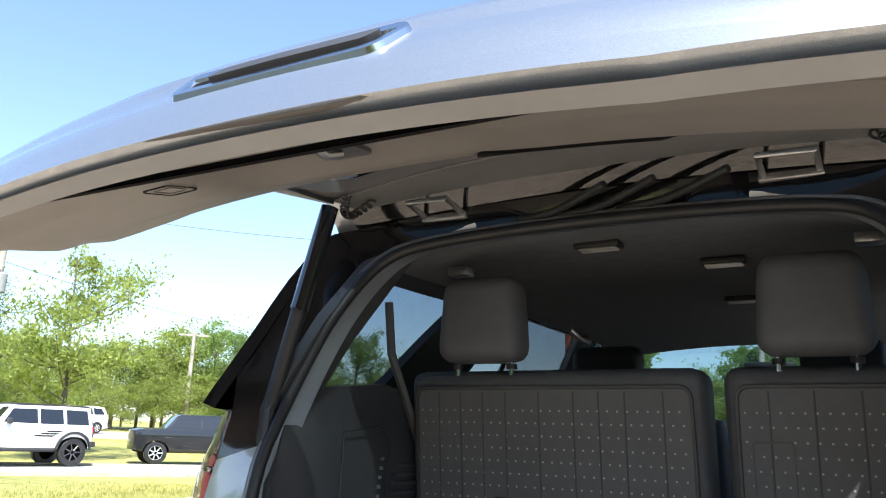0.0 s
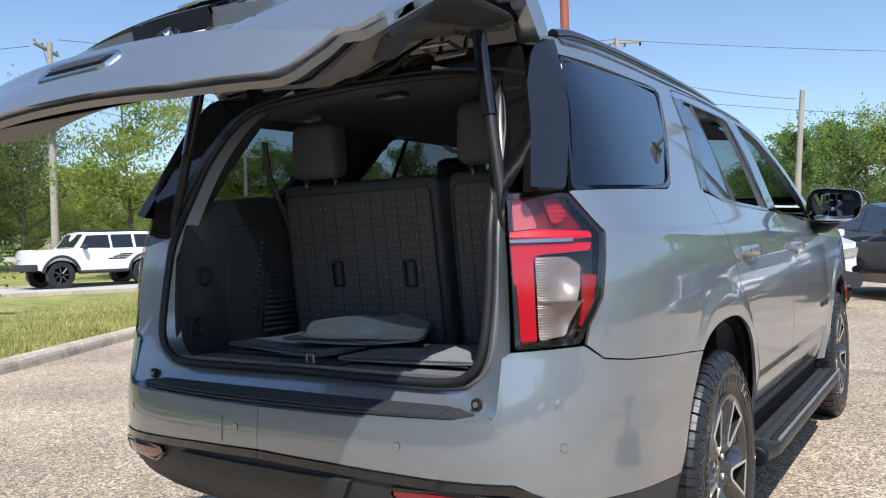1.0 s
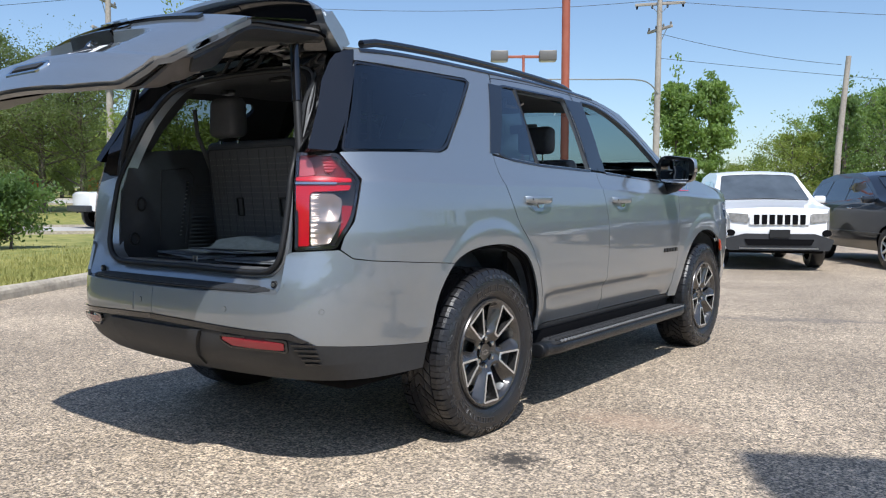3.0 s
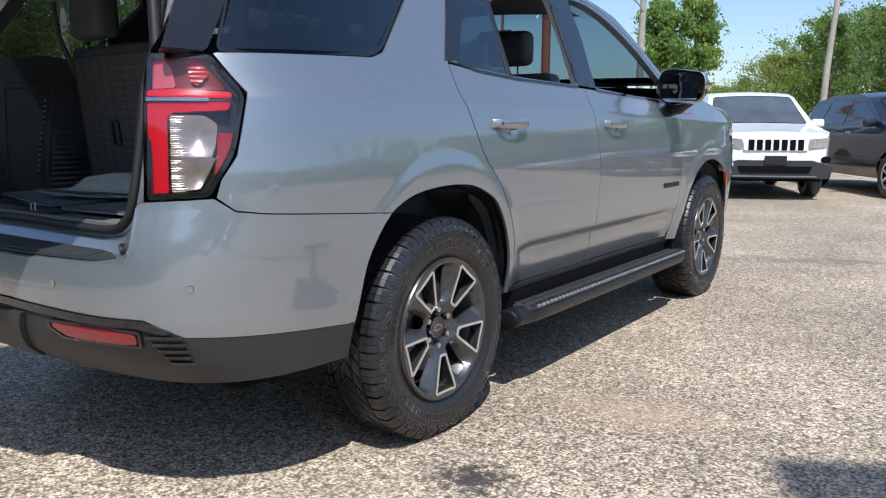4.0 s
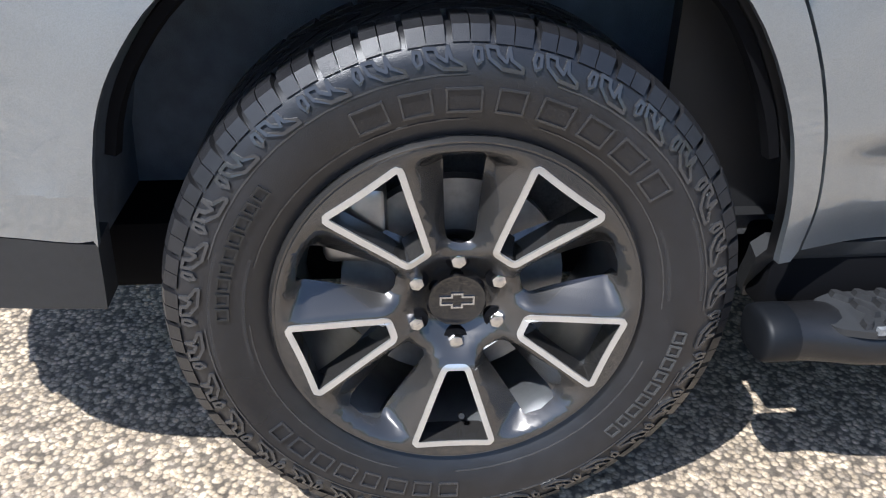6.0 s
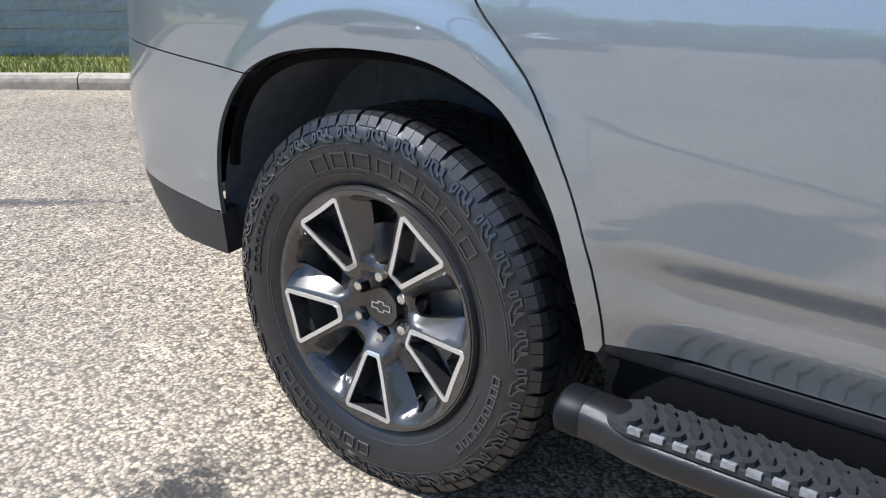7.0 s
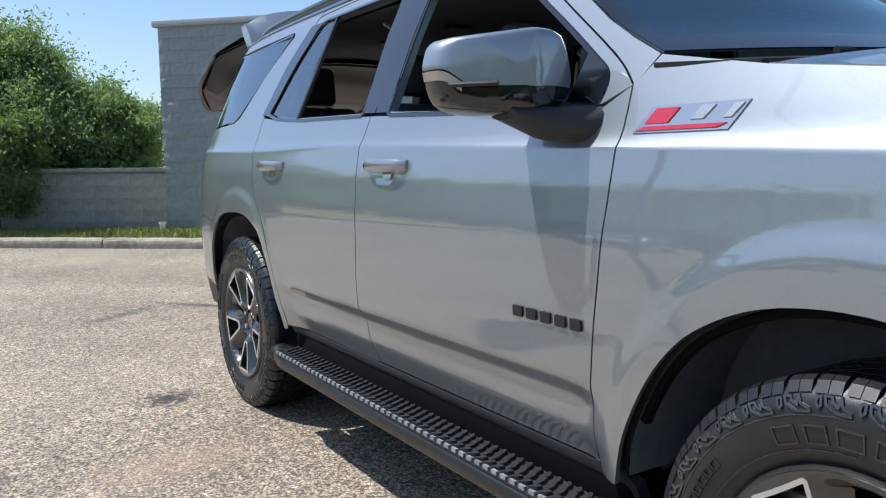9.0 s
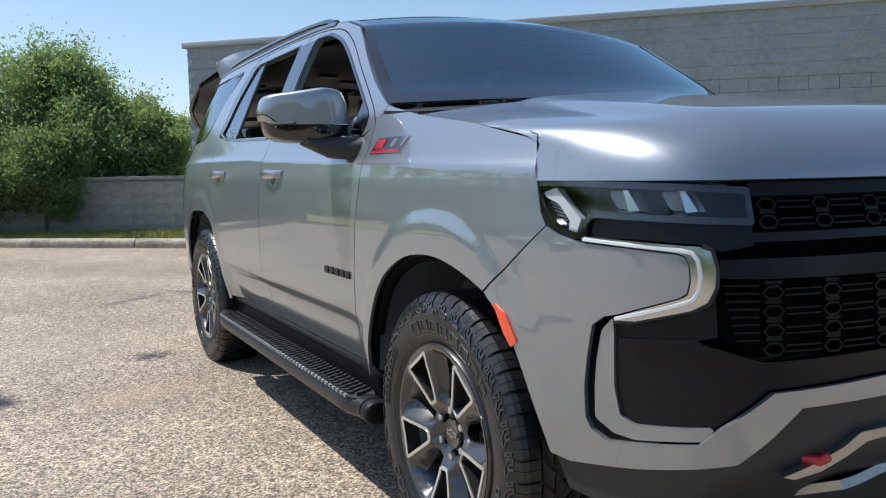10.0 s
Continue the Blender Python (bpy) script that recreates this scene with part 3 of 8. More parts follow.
part("windscreen", sheet([(-1, 0.005), (1, 0.005), (1, 1), (-1, 1)], screen_fn, du=0.07, dv=0.05, thick=0.005), M_SCREEN, suv)
part("screen_border", sheet([(-1, 0), (1, 0), (1, 1.0), (-1, 1.0)], lambda u, v: screen_fn(u, v, 0.003), [[(-0.955, 0.06), (0.955, 0.06), (0.955, 0.90), (-0.955, 0.90)]], du=0.07, dv=0.05, thick=0.004), M_GLOSS_BLACK, suv)


def zgap(s):
    return float(np.interp(s, [2.83, 3.2, 3.5], [1.345, 1.297, 1.242]))


def bonnet_fn(u, v):
    """u: -1 to 1 across, v: 0 at the screen to 1 at the nose."""
    a = 1 - abs(u)
    side = Vector(body(2.83 + 0.67 * v, zgap(2.83 + 0.67 * v)))
    q = Vector(body(3.5 + (S_FRONT - 3.5) * a ** 0.9, 1.14))
    r = Vector((0.93 * (1 - a), 2.83 - 0.04 * a, 0))
    p = r.lerp(q, v)
    zt = (1.345 + 0.085 * math.sin(a * math.pi / 2)) * (1 - v) + (1.243 + 0.03 * a) * v
    # raised middle field with soft flanks
    zt += 0.018 * smoothstep(0.30, 0.42, a) * smoothstep(0.0, 0.12, v)
    w = max(0.0, (v - 0.80) / 0.20)
    z = zt - (zt - 1.145) * (1 - math.sqrt(max(0.0, 1 - w * w)))
    p = Vector((p.x, p.y, z))
    t = smoothstep(0.0, 0.12, a)
    if v < 0.999:
        p = side.lerp(p, t) if a < 0.12 else p
        p.z = side.z * (1 - t) + z * t if v < 0.92 else z * t + (side.z * (1 - t))
    return (p.x if u > 0 else -p.x, p.y, p.z)


part("bonnet", sheet([(-1, 0), (1, 0), (1, 1), (-1, 1)], lambda u, v: bonnet_fn(u * 0.997, v), du=0.04, dv=0.033, thick=0.015), M_PAINT, suv)
part("cowl", sheet([(-1, 0), (1, 0), (1, 1), (-1, 1)], lambda u, v: (0.93 * u, 2.55 + 0.22 * (1 - u * u) * (1 - v) + 0.26 * v, 1.375 - 0.02 * v + 0.035 * (1 - u * u)), du=0.1, dv=0.25, thick=0.01), M_TRIM, suv, "black plastic cowl")
for x0 in (0.55, -0.25):
    part("wiper", tube([(x0, 2.72, 1.405), (x0 - 0.3, 2.70, 1.425), (x0 - 0.62, 2.66, 1.44)], 0.009, 8), M_TRIM, suv)
# roof rails and the aerial fin
for sx in (1, -1):
    pts = [(sx * 0.655, y, 1.868 + 0.05 * math.sin(math.pi * (y + 0.55) / 2.0) ** 0.35 - 0.01) for y in np.linspace(-0.549, 1.449, 22)]
    part("roof_rail", tube(pts, 0.019, 10), M_GLOSS_BLACK, suv, "black roof rail")
bm = bmesh.new()
ring = [[bm.verts.new((sx * w, y, 1.90 + dz)) for sx, dz in ((-1, 0), (1, 0), (0.4, h), (-0.4, h))] for y, h, w in ((0.10, 0.01, 0.03), (0.02, 0.045, 0.03), (-0.06, 0.085, 0.022), (-0.12, 0.09, 0.015), (-0.13, 0.01, 0.02))]
for a, b in zip(ring, ring[1:]):
    for k in range(4):
        bm.faces.new((a[k], a[(k + 1) % 4], b[(k + 1) % 4], b[k]))
bm.faces.new(ring[0]), bm.faces.new(list(reversed(ring[-1])))
bmesh.ops.recalc_face_normals(bm, faces=bm.faces)
part("aerial_fin", bm, M_PAINT, suv)
# tall light-coloured roof trim line
both("roof_moulding", strip([(y, roof_z(y) - 0.006) for y in np.linspace(-0.66, 1.62, 24)], lambda s, z, o: body(s, z, o), 0.022, 0.006), M_GLOSS_BLACK, suv)

# tail lamps
TAIL = rounded([(-1.15, 1.352), (-0.95, 1.352), (-0.853, 1.245), (-0.897, 1.07), (-0.945, 1.0), (-0.965, 0.957), (-1.14, 0.948)], [0.015, 0.02, 0.03, 0.05, 0.03, 0.02, 0.01])
for fn, sx in ((body, 1), (body_l, -1)):
    fl = sx < 0
    lamp = part("tail_lamp", sheet(offset_poly(TAIL, 0.004), lambda s, z: fn(s, z, -0.045), thick=0.0, flip=fl), M_TRIM, suv, "red and clear tail lamp cluster")
    piece = lambda name, poly, off, mat, label="", r=0.006, wave=0.0: part(name, sheet(rounded(poly, r), lambda s, z: fn(s, z, off + wave * math.sin(z * 520)), du=0.02, dv=0.004 if wave else 0.03, thick=0.012, flip=fl), mat, lamp, label)
    piece("red_column", [(-1.140, 1.216), (-0.898, 1.216), (-0.908, 1.196), (-1.066, 1.188), (-1.080, 1.176), (-1.080, 0.970), (-1.128, 0.968)], -0.012, M_RED)
    piece("red_bar", [(-1.142, 1.248), (-1.057, 1.253), (-0.895, 1.245), (-0.893, 1.229), (-0.960, 1.228), (-1.142, 1.232)], -0.011, M_RED)
    piece("upper_chamber", [(-1.138, 1.252), (-0.905, 1.250), (-0.945, 1.310), (-0.985, 1.340), (-1.136, 1.338)], -0.030, M_RED_DEEP, r=0.014)
    piece("pink_panel", [(-1.140, 1.332), (-1.110, 1.337), (-1.074, 1.308), (-1.058, 1.256), (-1.142, 1.250)], -0.018, M_PINK, "pale pink lit lens panel", 0.010)
    piece("led_block", [(-1.030, 1.330), (-0.988, 1.336), (-0.955, 1.294), (-0.988, 1.264), (-1.012, 1.267)], -0.018, M_RED_MID, "", 0.008, 0.0015)
    piece("red_side_segment", [(-0.942, 1.133), (-0.894, 1.131), (-0.914, 1.057), (-0.944, 0.999), (-0.960, 1.000), (-0.946, 1.06)], -0.016, M_RED_MID)
    piece("chrome_strip", [(-1.142, 1.2195), (-0.962, 1.2195), (-0.962, 1.2285), (-1.142, 1.2285)], -0.005, M_CHROME, r=0.002)
    bowl = rounded([(-1.074, 1.182), (-0.978, 1.180), (-0.941, 1.157), (-0.946, 1.11), (-0.963, 1.036), (-0.996, 0.979), (-1.073, 0.971)], 0.010)
    for z0, z1, zc in ((1.067, 1.19, 1.125), (0.96, 1.063, 1.015)):
        half = [(s, min(max(z, z0), z1)) for s, z in bowl]
        half = [p for k, p in enumerate(half) if math.dist(p, half[k - 1]) > 1e-4]
        part("reflector_bowl", sheet(half, lambda s, z: fn(s, z, -0.014 - 0.026 * math.exp(-((s + 0.995) / 0.045) ** 2 - ((z - zc) / 0.045) ** 2) + 0.0010 * math.sin(z * 900) * smoothstep(-1.02, -1.05, s)), du=0.007, dv=0.003, thick=0.006, flip=fl), M_REFLECTOR, lamp, "silver lamp reflector")
    part("reflector_shelf", sheet([(-1.073, 1.067), (-0.957, 1.067), (-0.958, 1.063), (-1.073, 1.063)], lambda s, z: fn(s, z, -0.012), thick=0.012, flip=fl), M_STEEL, lamp)
    for k in range(16):
        part("edge_tooth", sheet([(-1.0795, 1.166 - 0.0118 * k), (-1.0745, 1.166 - 0.0118 * k), (-1.0745, 1.160 - 0.0118 * k), (-1.0795, 1.160 - 0.0118 * k)], lambda s, z: fn(s, z, -0.010), thick=0.004, flip=fl), M_DARK, lamp)
    part("clear_cover", sheet(bowl, lambda s, z: fn(s, z, -0.004), thick=0.004, flip=fl), M_LENS, lamp)
    part("lens", sheet(offset_poly(TAIL, 0.004), lambda s, z: fn(s, z, 0.0), thick=0.02, flip=fl), glass("red_smoked_lens", (0.88, 0.82, 0.82), 0.0, 0.07) if sx == 1 else bpy.data.materials["red_smoked_lens"], lamp)
    part("lamp_border", strip(offset_poly(TAIL, 0.010), lambda s, z, o: fn(s, z, o - 0.002), 0.016, 0.003, True), M_GLOSS_BLACK, lamp)

# headlamps
M_GUIDE = material("frosted_light_guide", (0.74, 0.76, 0.78), 0.25, 0.1, coat=0.8)
M_GRILLE = material("satin_black_grille", (0.006, 0.006, 0.007), 0.45, spec=0.2, var=0.1)
HEAD = rounded([(3.518, 1.146), (3.695, 1.144), (3.887, 1.138), (4.052, 1.129), (4.055, 1.055), (3.891, 1.061), (3.705, 1.066), (3.688, 1.05), (3.692, 1.020), (3.648, 1.019), (3.575, 1.047), (3.53, 1.093)], [0.01, 0, 0, 0.01, 0.01, 0, 0.008, 0.01, 0.01, 0.02, 0.02, 0.02])
DRL_OUT = [(3.688, 1.025), (3.80, 1.021), (3.917, 1.016), (3.947, 1.015), (3.966, 1.006), (3.977, 0.969), (3.975, 0.933), (3.962, 0.904), (3.939, 0.890), (3.811, 0.853), (3.772, 0.849)]
DRL_IN = [(3.688, 1.014), (3.80, 1.008), (3.906, 1.001), (3.920, 0.995), (3.927, 0.978), (3.931, 0.948), (3.926, 0.920), (3.918, 0.913), (3.906, 0.908), (3.84, 0.884), (3.775, 0.860)]
M_PIANO = material("piano_black_inlay", (0.006, 0.006, 0.009), 0.28, coat=0.05, spec=0.25, var=0.1, scale=6)
for fn, sx in ((body, 1), (body_l, -1)):
    fl = sx < 0
    lamp = part("headlamp", sheet(HEAD, lambda s, z: fn(s, z, -0.07), thick=0.0, flip=fl), M_INLAY, suv, "clear headlamp with dark inside")
    part("headlamp_rim", strip(offset_poly(HEAD, 0.006), lambda s, z, o: fn(s, z, o - 0.03), 0.02, 0.026, True), M_GLOSS_BLACK, lamp)
    part("headlamp_lens", sheet(HEAD, lambda s, z: fn(s, z, 0.0), thick=0.06, flip=fl), M_LENS, lamp)
    part("light_guide", sheet(rounded([(3.540, 1.117), (3.580, 1.129), (3.615, 1.098), (3.662, 1.060), (3.653, 1.030), (3.628, 1.030), (3.630, 1.054), (3.590, 1.092), (3.548, 1.106)], 0.004), lambda s, z: fn(s, z, -0.016), thick=0.02, flip=fl), M_GUIDE, lamp, "frosted white light guide")
    for k in range(7):
        part("light_fin", sheet([(3.548 + 0.010 * k, 1.096 - 0.009 * k), (3.585 + 0.007 * k, 1.088 - 0.008 * k), (3.585 + 0.007 * k, 1.0845 - 0.008 * k), (3.548 + 0.010 * k, 1.0925 - 0.009 * k)], lambda s, z: fn(s, z, -0.026), thick=0.010, flip=fl), M_STEEL, lamp)
    part("lamp_shelf", sheet([(3.68, 1.082), (3.86, 1.075), (4.045, 1.068), (4.045, 1.062), (3.86, 1.067), (3.68, 1.071)], lambda s, z: fn(s, z, -0.012), thick=0.03, flip=fl), M_GLOSS_BLACK, lamp)
    for s0 in (3.77, 3.90):
        part("projector", sheet(rounded([(s0 - 0.052, 1.122), (s0 + 0.02, 1.119), (s0 + 0.055, 1.080), (s0 - 0.03, 1.083)], 0.012), lambda s, z: fn(s, z, -0.055 + 0.02 * abs(s - s0) / 0.05), du=0.02, dv=0.02, thick=0.01, flip=fl), M_BARREL, lamp)
        part("projector_blade", sheet([(s0 - 0.008, 1.124), (s0 + 0.004, 1.124), (s0 + 0.036, 1.082), (s0 + 0.010, 1.079)], lambda s, z: fn(s, z, -0.026), thick=0.02, flip=fl), M_CHROME, lamp)
    part("lamp_fill", sheet([(3.694, 1.022), (3.70, 1.064), (3.891, 1.059), (4.055, 1.053), (4.055, 1.015), (3.985, 1.004), (3.968, 1.010), (3.947, 1.018), (3.80, 1.024)], lambda s, z: fn(s, z, -0.014), thick=0.02, flip=fl), M_PIANO, suv)
    hook = part("chrome_hook", sheet(DRL_OUT + list(reversed(DRL_IN)), lambda s, z: fn(s, z, 0.001), du=0.02, dv=0.02, thick=0.02, flip=fl), M_CHROME, suv, "bright C-shaped trim with a white light bar")
    mid_line = [tuple(Vector(a).lerp(Vector(b), 0.38)) for a, b in zip(DRL_IN, DRL_OUT)]
    part("daytime_light", strip(mid_line, lambda s, z, o: fn(s, z, o + 0.001), 0.009, 0.005), M_GUIDE, hook, "white light bar")
    rim_line = [tuple(Vector(a).lerp(Vector(b), 1.06)) for a, b in zip(DRL_IN, DRL_OUT)]
    part("hook_edge", strip(rim_line[3:], lambda s, z, o: fn(s, z, o - 0.004), 0.010, 0.006), M_TRIM, hook)
    part("air_slit", sheet([(3.68, 0.85), (3.77, 0.868), (3.77, 0.612), (3.96, 0.628), (3.96, 0.600), (3.74, 0.572), (3.68, 0.60)], lambda s, z: fn(s, z, -0.06), du=0.03, dv=0.03, thick=0.0, flip=fl), M_DARK, suv)
    blade = rounded([(3.76, 0.855), (3.731, 0.825), (3.714, 0.75), (3.707, 0.693), (3.704, 0.622), (3.753, 0.597), (3.805, 0.594), (3.973, 0.621), (3.978, 0.648), (3.806, 0.628), (3.772, 0.641), (3.760, 0.703), (3.763, 0.812)], 0.008)
    part("air_blade", sheet(blade, lambda s, z: fn(s, z, -0.010), du=0.02, dv=0.02, thick=0.05, flip=fl), M_PAINT, suv)
    part("upper_inlay", sheet([(3.766, 0.846), (3.811, 0.851), (3.939, 0.888), (3.962, 0.902), (3.976, 0.93), (3.982, 0.834), (3.95, 0.826), (3.764, 0.812)], lambda s, z: fn(s, z, -0.020), thick=0.02, flip=fl), M_INLAY, suv, "satin black inlay")
    part("bumper_inlay", sheet([(3.765, 0.811), (3.94, 0.828), (3.951, 0.818), (4.078, 0.783), (4.344, 0.789), (S_FRONT, 0.795), (S_FRONT, 0.75), (4.342, 0.742), (4.086, 0.728), (3.983, 0.650), (3.806, 0.629), (3.773, 0.642), (3.762, 0.703)], lambda s, z: fn(s, z, -0.018), thick=0.02, flip=fl), M_PIANO, suv, "gloss black inlay")
    part("side_marker", sheet(rounded([(3.385, 0.842), (3.435, 0.822), (3.477, 0.758), (3.452, 0.738), (3.425, 0.772)], 0.008), lambda s, z: fn(s, z, 0.004), thick=0.012, flip=fl), M_AMBER, suv, "orange side marker")
    part("lower_valance", sheet([(3.565, 0.50), (3.625, 0.495), (3.80, 0.526), (4.023, 0.575), (4.083, 0.626), (4.147, 0.690), (4.35, 0.696), (S_FRONT, 0.698), (S_FRONT, 0.36), (4.2, 0.36), (3.9, 0.40), (3.6, 0.42)], lambda s, z: fn(s, z, -0.012 - 0.10 * smoothstep(0.58, 0.44, z) * smoothstep(3.8, 4.1, s)), thick=0.03, flip=fl), M_CLAD, suv)
    part("skid_trim", sheet([(4.115, 0.550), (4.18, 0.572), (4.25, 0.602), (4.29, 0.628), (4.45, 0.634), (4.45, 0.616), (4.31, 0.606), (4.26, 0.580), (4.20, 0.555), (4.14, 0.543)], lambda s, z: fn(s, z, 0.004), thick=0.02, flip=fl), M_STEEL, suv, "bare metal skid trim")
    # grille backing
    part("grille_backing", sheet([(4.05, 1.118), (S_FRONT, 1.118), (S_FRONT, 0.785), (4.08, 0.782), (4.047, 0.795), (3.982, 0.832), (3.980, 1.002), (4.05, 1.05)], lambda s, z: fn(s, z, -0.07), du=0.1, dv=0.1, thick=0, flip=fl), M_DARK, suv)
    part("grille_bar", sheet([(3.984, 0.988), (4.05, 0.990), (S_FRONT, 0.990), (S_FRONT, 0.948), (4.05, 0.950), (3.984, 0.952)], lambda s, z: fn(s, z, -0.010), thick=0.03, flip=fl), M_PIANO, suv, "gloss black grille bar")
    part("grille_bar", sheet([(3.97, 1.016), (4.05, 1.040), (S_FRONT, 1.043), (S_FRONT, 1.024), (4.05, 1.022)], lambda s, z: fn(s, z, -0.012), thick=0.03, flip=fl), M_PIANO, suv, "gloss black grille bar")
    for k in range(8):
        z = 0.936 - 0.0155 * k
        part("side_rib", strip([(3.990 + 0.004 * k, z), (4.02 + 0.004 * k, z + 0.001), (4.065, z)], lambda s, z, o: fn(s, z, o - 0.032), 0.006, 0.016), M_GRILLE, suv)
    part("grille_lip", sheet([(4.05, 1.138), (S_FRONT, 1.140), (S_FRONT, 1.116), (4.05, 1.112)], lambda s, z: fn(s, z, -0.004), thick=0.03, flip=fl), M_GRILLE, suv)
    for row in range(6):
        z0 = (1.094, 1.060, 0.922, 0.884, 0.846, 0.810)[row]
        for col in range(6):
            s0 = 4.095 + 0.136 * col
            if s0 > S_FRONT + 0.02:
                continue
            hexa = [(s0 + 0.022 * math.cos(a), z0 + 0.0135 * math.sin(a)) for a in (math.pi * k / 3 for k in range(6))]
            part("grille_cell", strip(hexa, lambda s, z, o: fn(min(s, S_FRONT), z, o - 0.030), 0.007, 0.016, True), M_GRILLE, suv)
            for dz in (-0.006, 0.006):
                part("grille_rib", strip([(s0 + 0.026, z0 + dz), (s0 + 0.068, z0 + dz), (s0 + 0.110, z0 + dz)], lambda s, z, o: fn(min(max(s, 4.06), S_FRONT), z, o - 0.030), 0.005, 0.014), M_GRILLE, suv)
            part("grille_stud", strip([(s0 - 0.018, z0 + 0.020), (s0 + 0.018, z0 + 0.020)], lambda s, z, o: fn(min(s, S_FRONT), z, o - 0.026), 0.010, 0.012), M_GRILLE, suv)

part("tow_hook", tube([(0.645, 3.94, 0.585), (0.645, 4.025, 0.582), (0.655, 4.05, 0.58), (0.675, 4.05, 0.578), (0.686, 4.025, 0.578), (0.686, 3.94, 0.582)], 0.011, 10), material("red_tow_hook", (0.55, 0.012, 0.02), 0.35, coat=0.4), suv, "red tow hook")
part("skid_plate", sheet([(-0.55, 0), (0.55, 0), (0.62, 1), (-0.62, 1)], lambda x, v: (x, 4.02 - 0.30 * v, 0.50 - 0.14 * v + 0.02 * math.sin(x * 9)), du=0.1, dv=0.25, thick=0.02), M_STEEL, suv)

# badges are plain shapes in their colours
for k in range(5):
    s0 = 2.192 + 0.053 * k
    both("badge_bar", sheet(rounded([(s0, 0.817), (s0 + 0.036, 0.817), (s0 + 0.036, 0.790), (s0, 0.790)], 0.004), on_body(0.006), thick=0.006), M_INK, suv, "black badge bar")
for lo, hi, a, b, mt in ((1.246, 1.276, 2.572, 2.655, M_BADGE_RED), (1.250, 1.276, 2.688, 2.742, M_PAINT), (1.250, 1.276, 2.765, 2.806, M_PAINT), (1.232, 1.240, 2.553, 2.778, M_BADGE_RED)):
    both("badge_block", sheet([(a, lo), (b - 0.022, lo), (b, hi), (a + 0.022, hi)], on_body(0.006), thick=0.006), mt, suv, "red and silver badge block")
both("badge_plinth", sheet([(2.545, 1.227), (2.782, 1.227), (2.816, 1.281), (2.580, 1.281)], on_body(0.003), thick=0.003), M_CHROME, suv)


# door handles
def handle_at(y0):
    yc, zc = y0, 1.162
    for sx, fn in ((1, body), (-1, body_l)):
        bm = bmesh.new()
        xs = []
        for i, t in enumerate(np.linspace(0, 1, 15)):
            y = yc - 0.132 + 0.264 * t
            lift = 0.034 * math.sin(math.pi * min(1, max(0, t))) ** 0.35
            hh = 0.017 + 0.006 * math.sin(math.pi * t)
            p = Vector(fn(y, zc, lift))
            ring = [bm.verts.new(p + Vector((sx * 0.009 * math.cos(a), 0, hh * math.sin(a)))) for a in (2 * math.pi * k / 10 for k in range(10))]
            xs.append(ring)
        for a, b in zip(xs, xs[1:]):
            for k in range(10):
                bm.faces.new((a[k], a[(k + 1) % 10], b[(k + 1) % 10], b[k]))
        bm.faces.new(xs[0]), bm.faces.new(xs[-1])
        bmesh.ops.recalc_face_normals(bm, faces=bm.faces)
        h = part("door_handle", bm, M_PAINT, suv, "painted pull handle with chrome grip")
        part("handle_cup", sheet(rounded([(yc - 0.085, zc - 0.003), (yc - 0.055, zc - 0.066), (yc + 0.045, zc - 0.066), (yc + 0.075, zc - 0.003)], 0.03), lambda s, z: fn(s, z, 0.0025 - 0.004 * smoothstep(-0.066, -0.02, z - zc)), du=0.015, dv=0.012, thick=0.003, flip=sx < 0), M_PAINT, h)
        part("grip_plate", sheet(rounded([(yc - 0.012, zc - 0.014), (yc - 0.006, zc - 0.046), (yc + 0.04, zc - 0.044), (yc + 0.055, zc - 0.014)], 0.008), lambda s, z: fn(s, z, 0.006), thick=0.004, flip=sx < 0), M_CHROME, h)
        part("handle_gap", sheet([(yc - 0.12, zc - 0.012), (yc + 0.12, zc - 0.012), (yc + 0.12, zc + 0.006), (yc - 0.12, zc + 0.006)], lambda s, z: fn(s, z, 0.0025), thick=0.002, flip=sx < 0), M_DARK, h)
        part("lock_button", tube([Vector(fn(yc - 0.10, zc, 0.028)), Vector(fn(yc - 0.10, zc, 0.0345))], 0.005, 10), M_TRIM, h)


for yh in (0.452, 1.495):
    handle_at(yh)


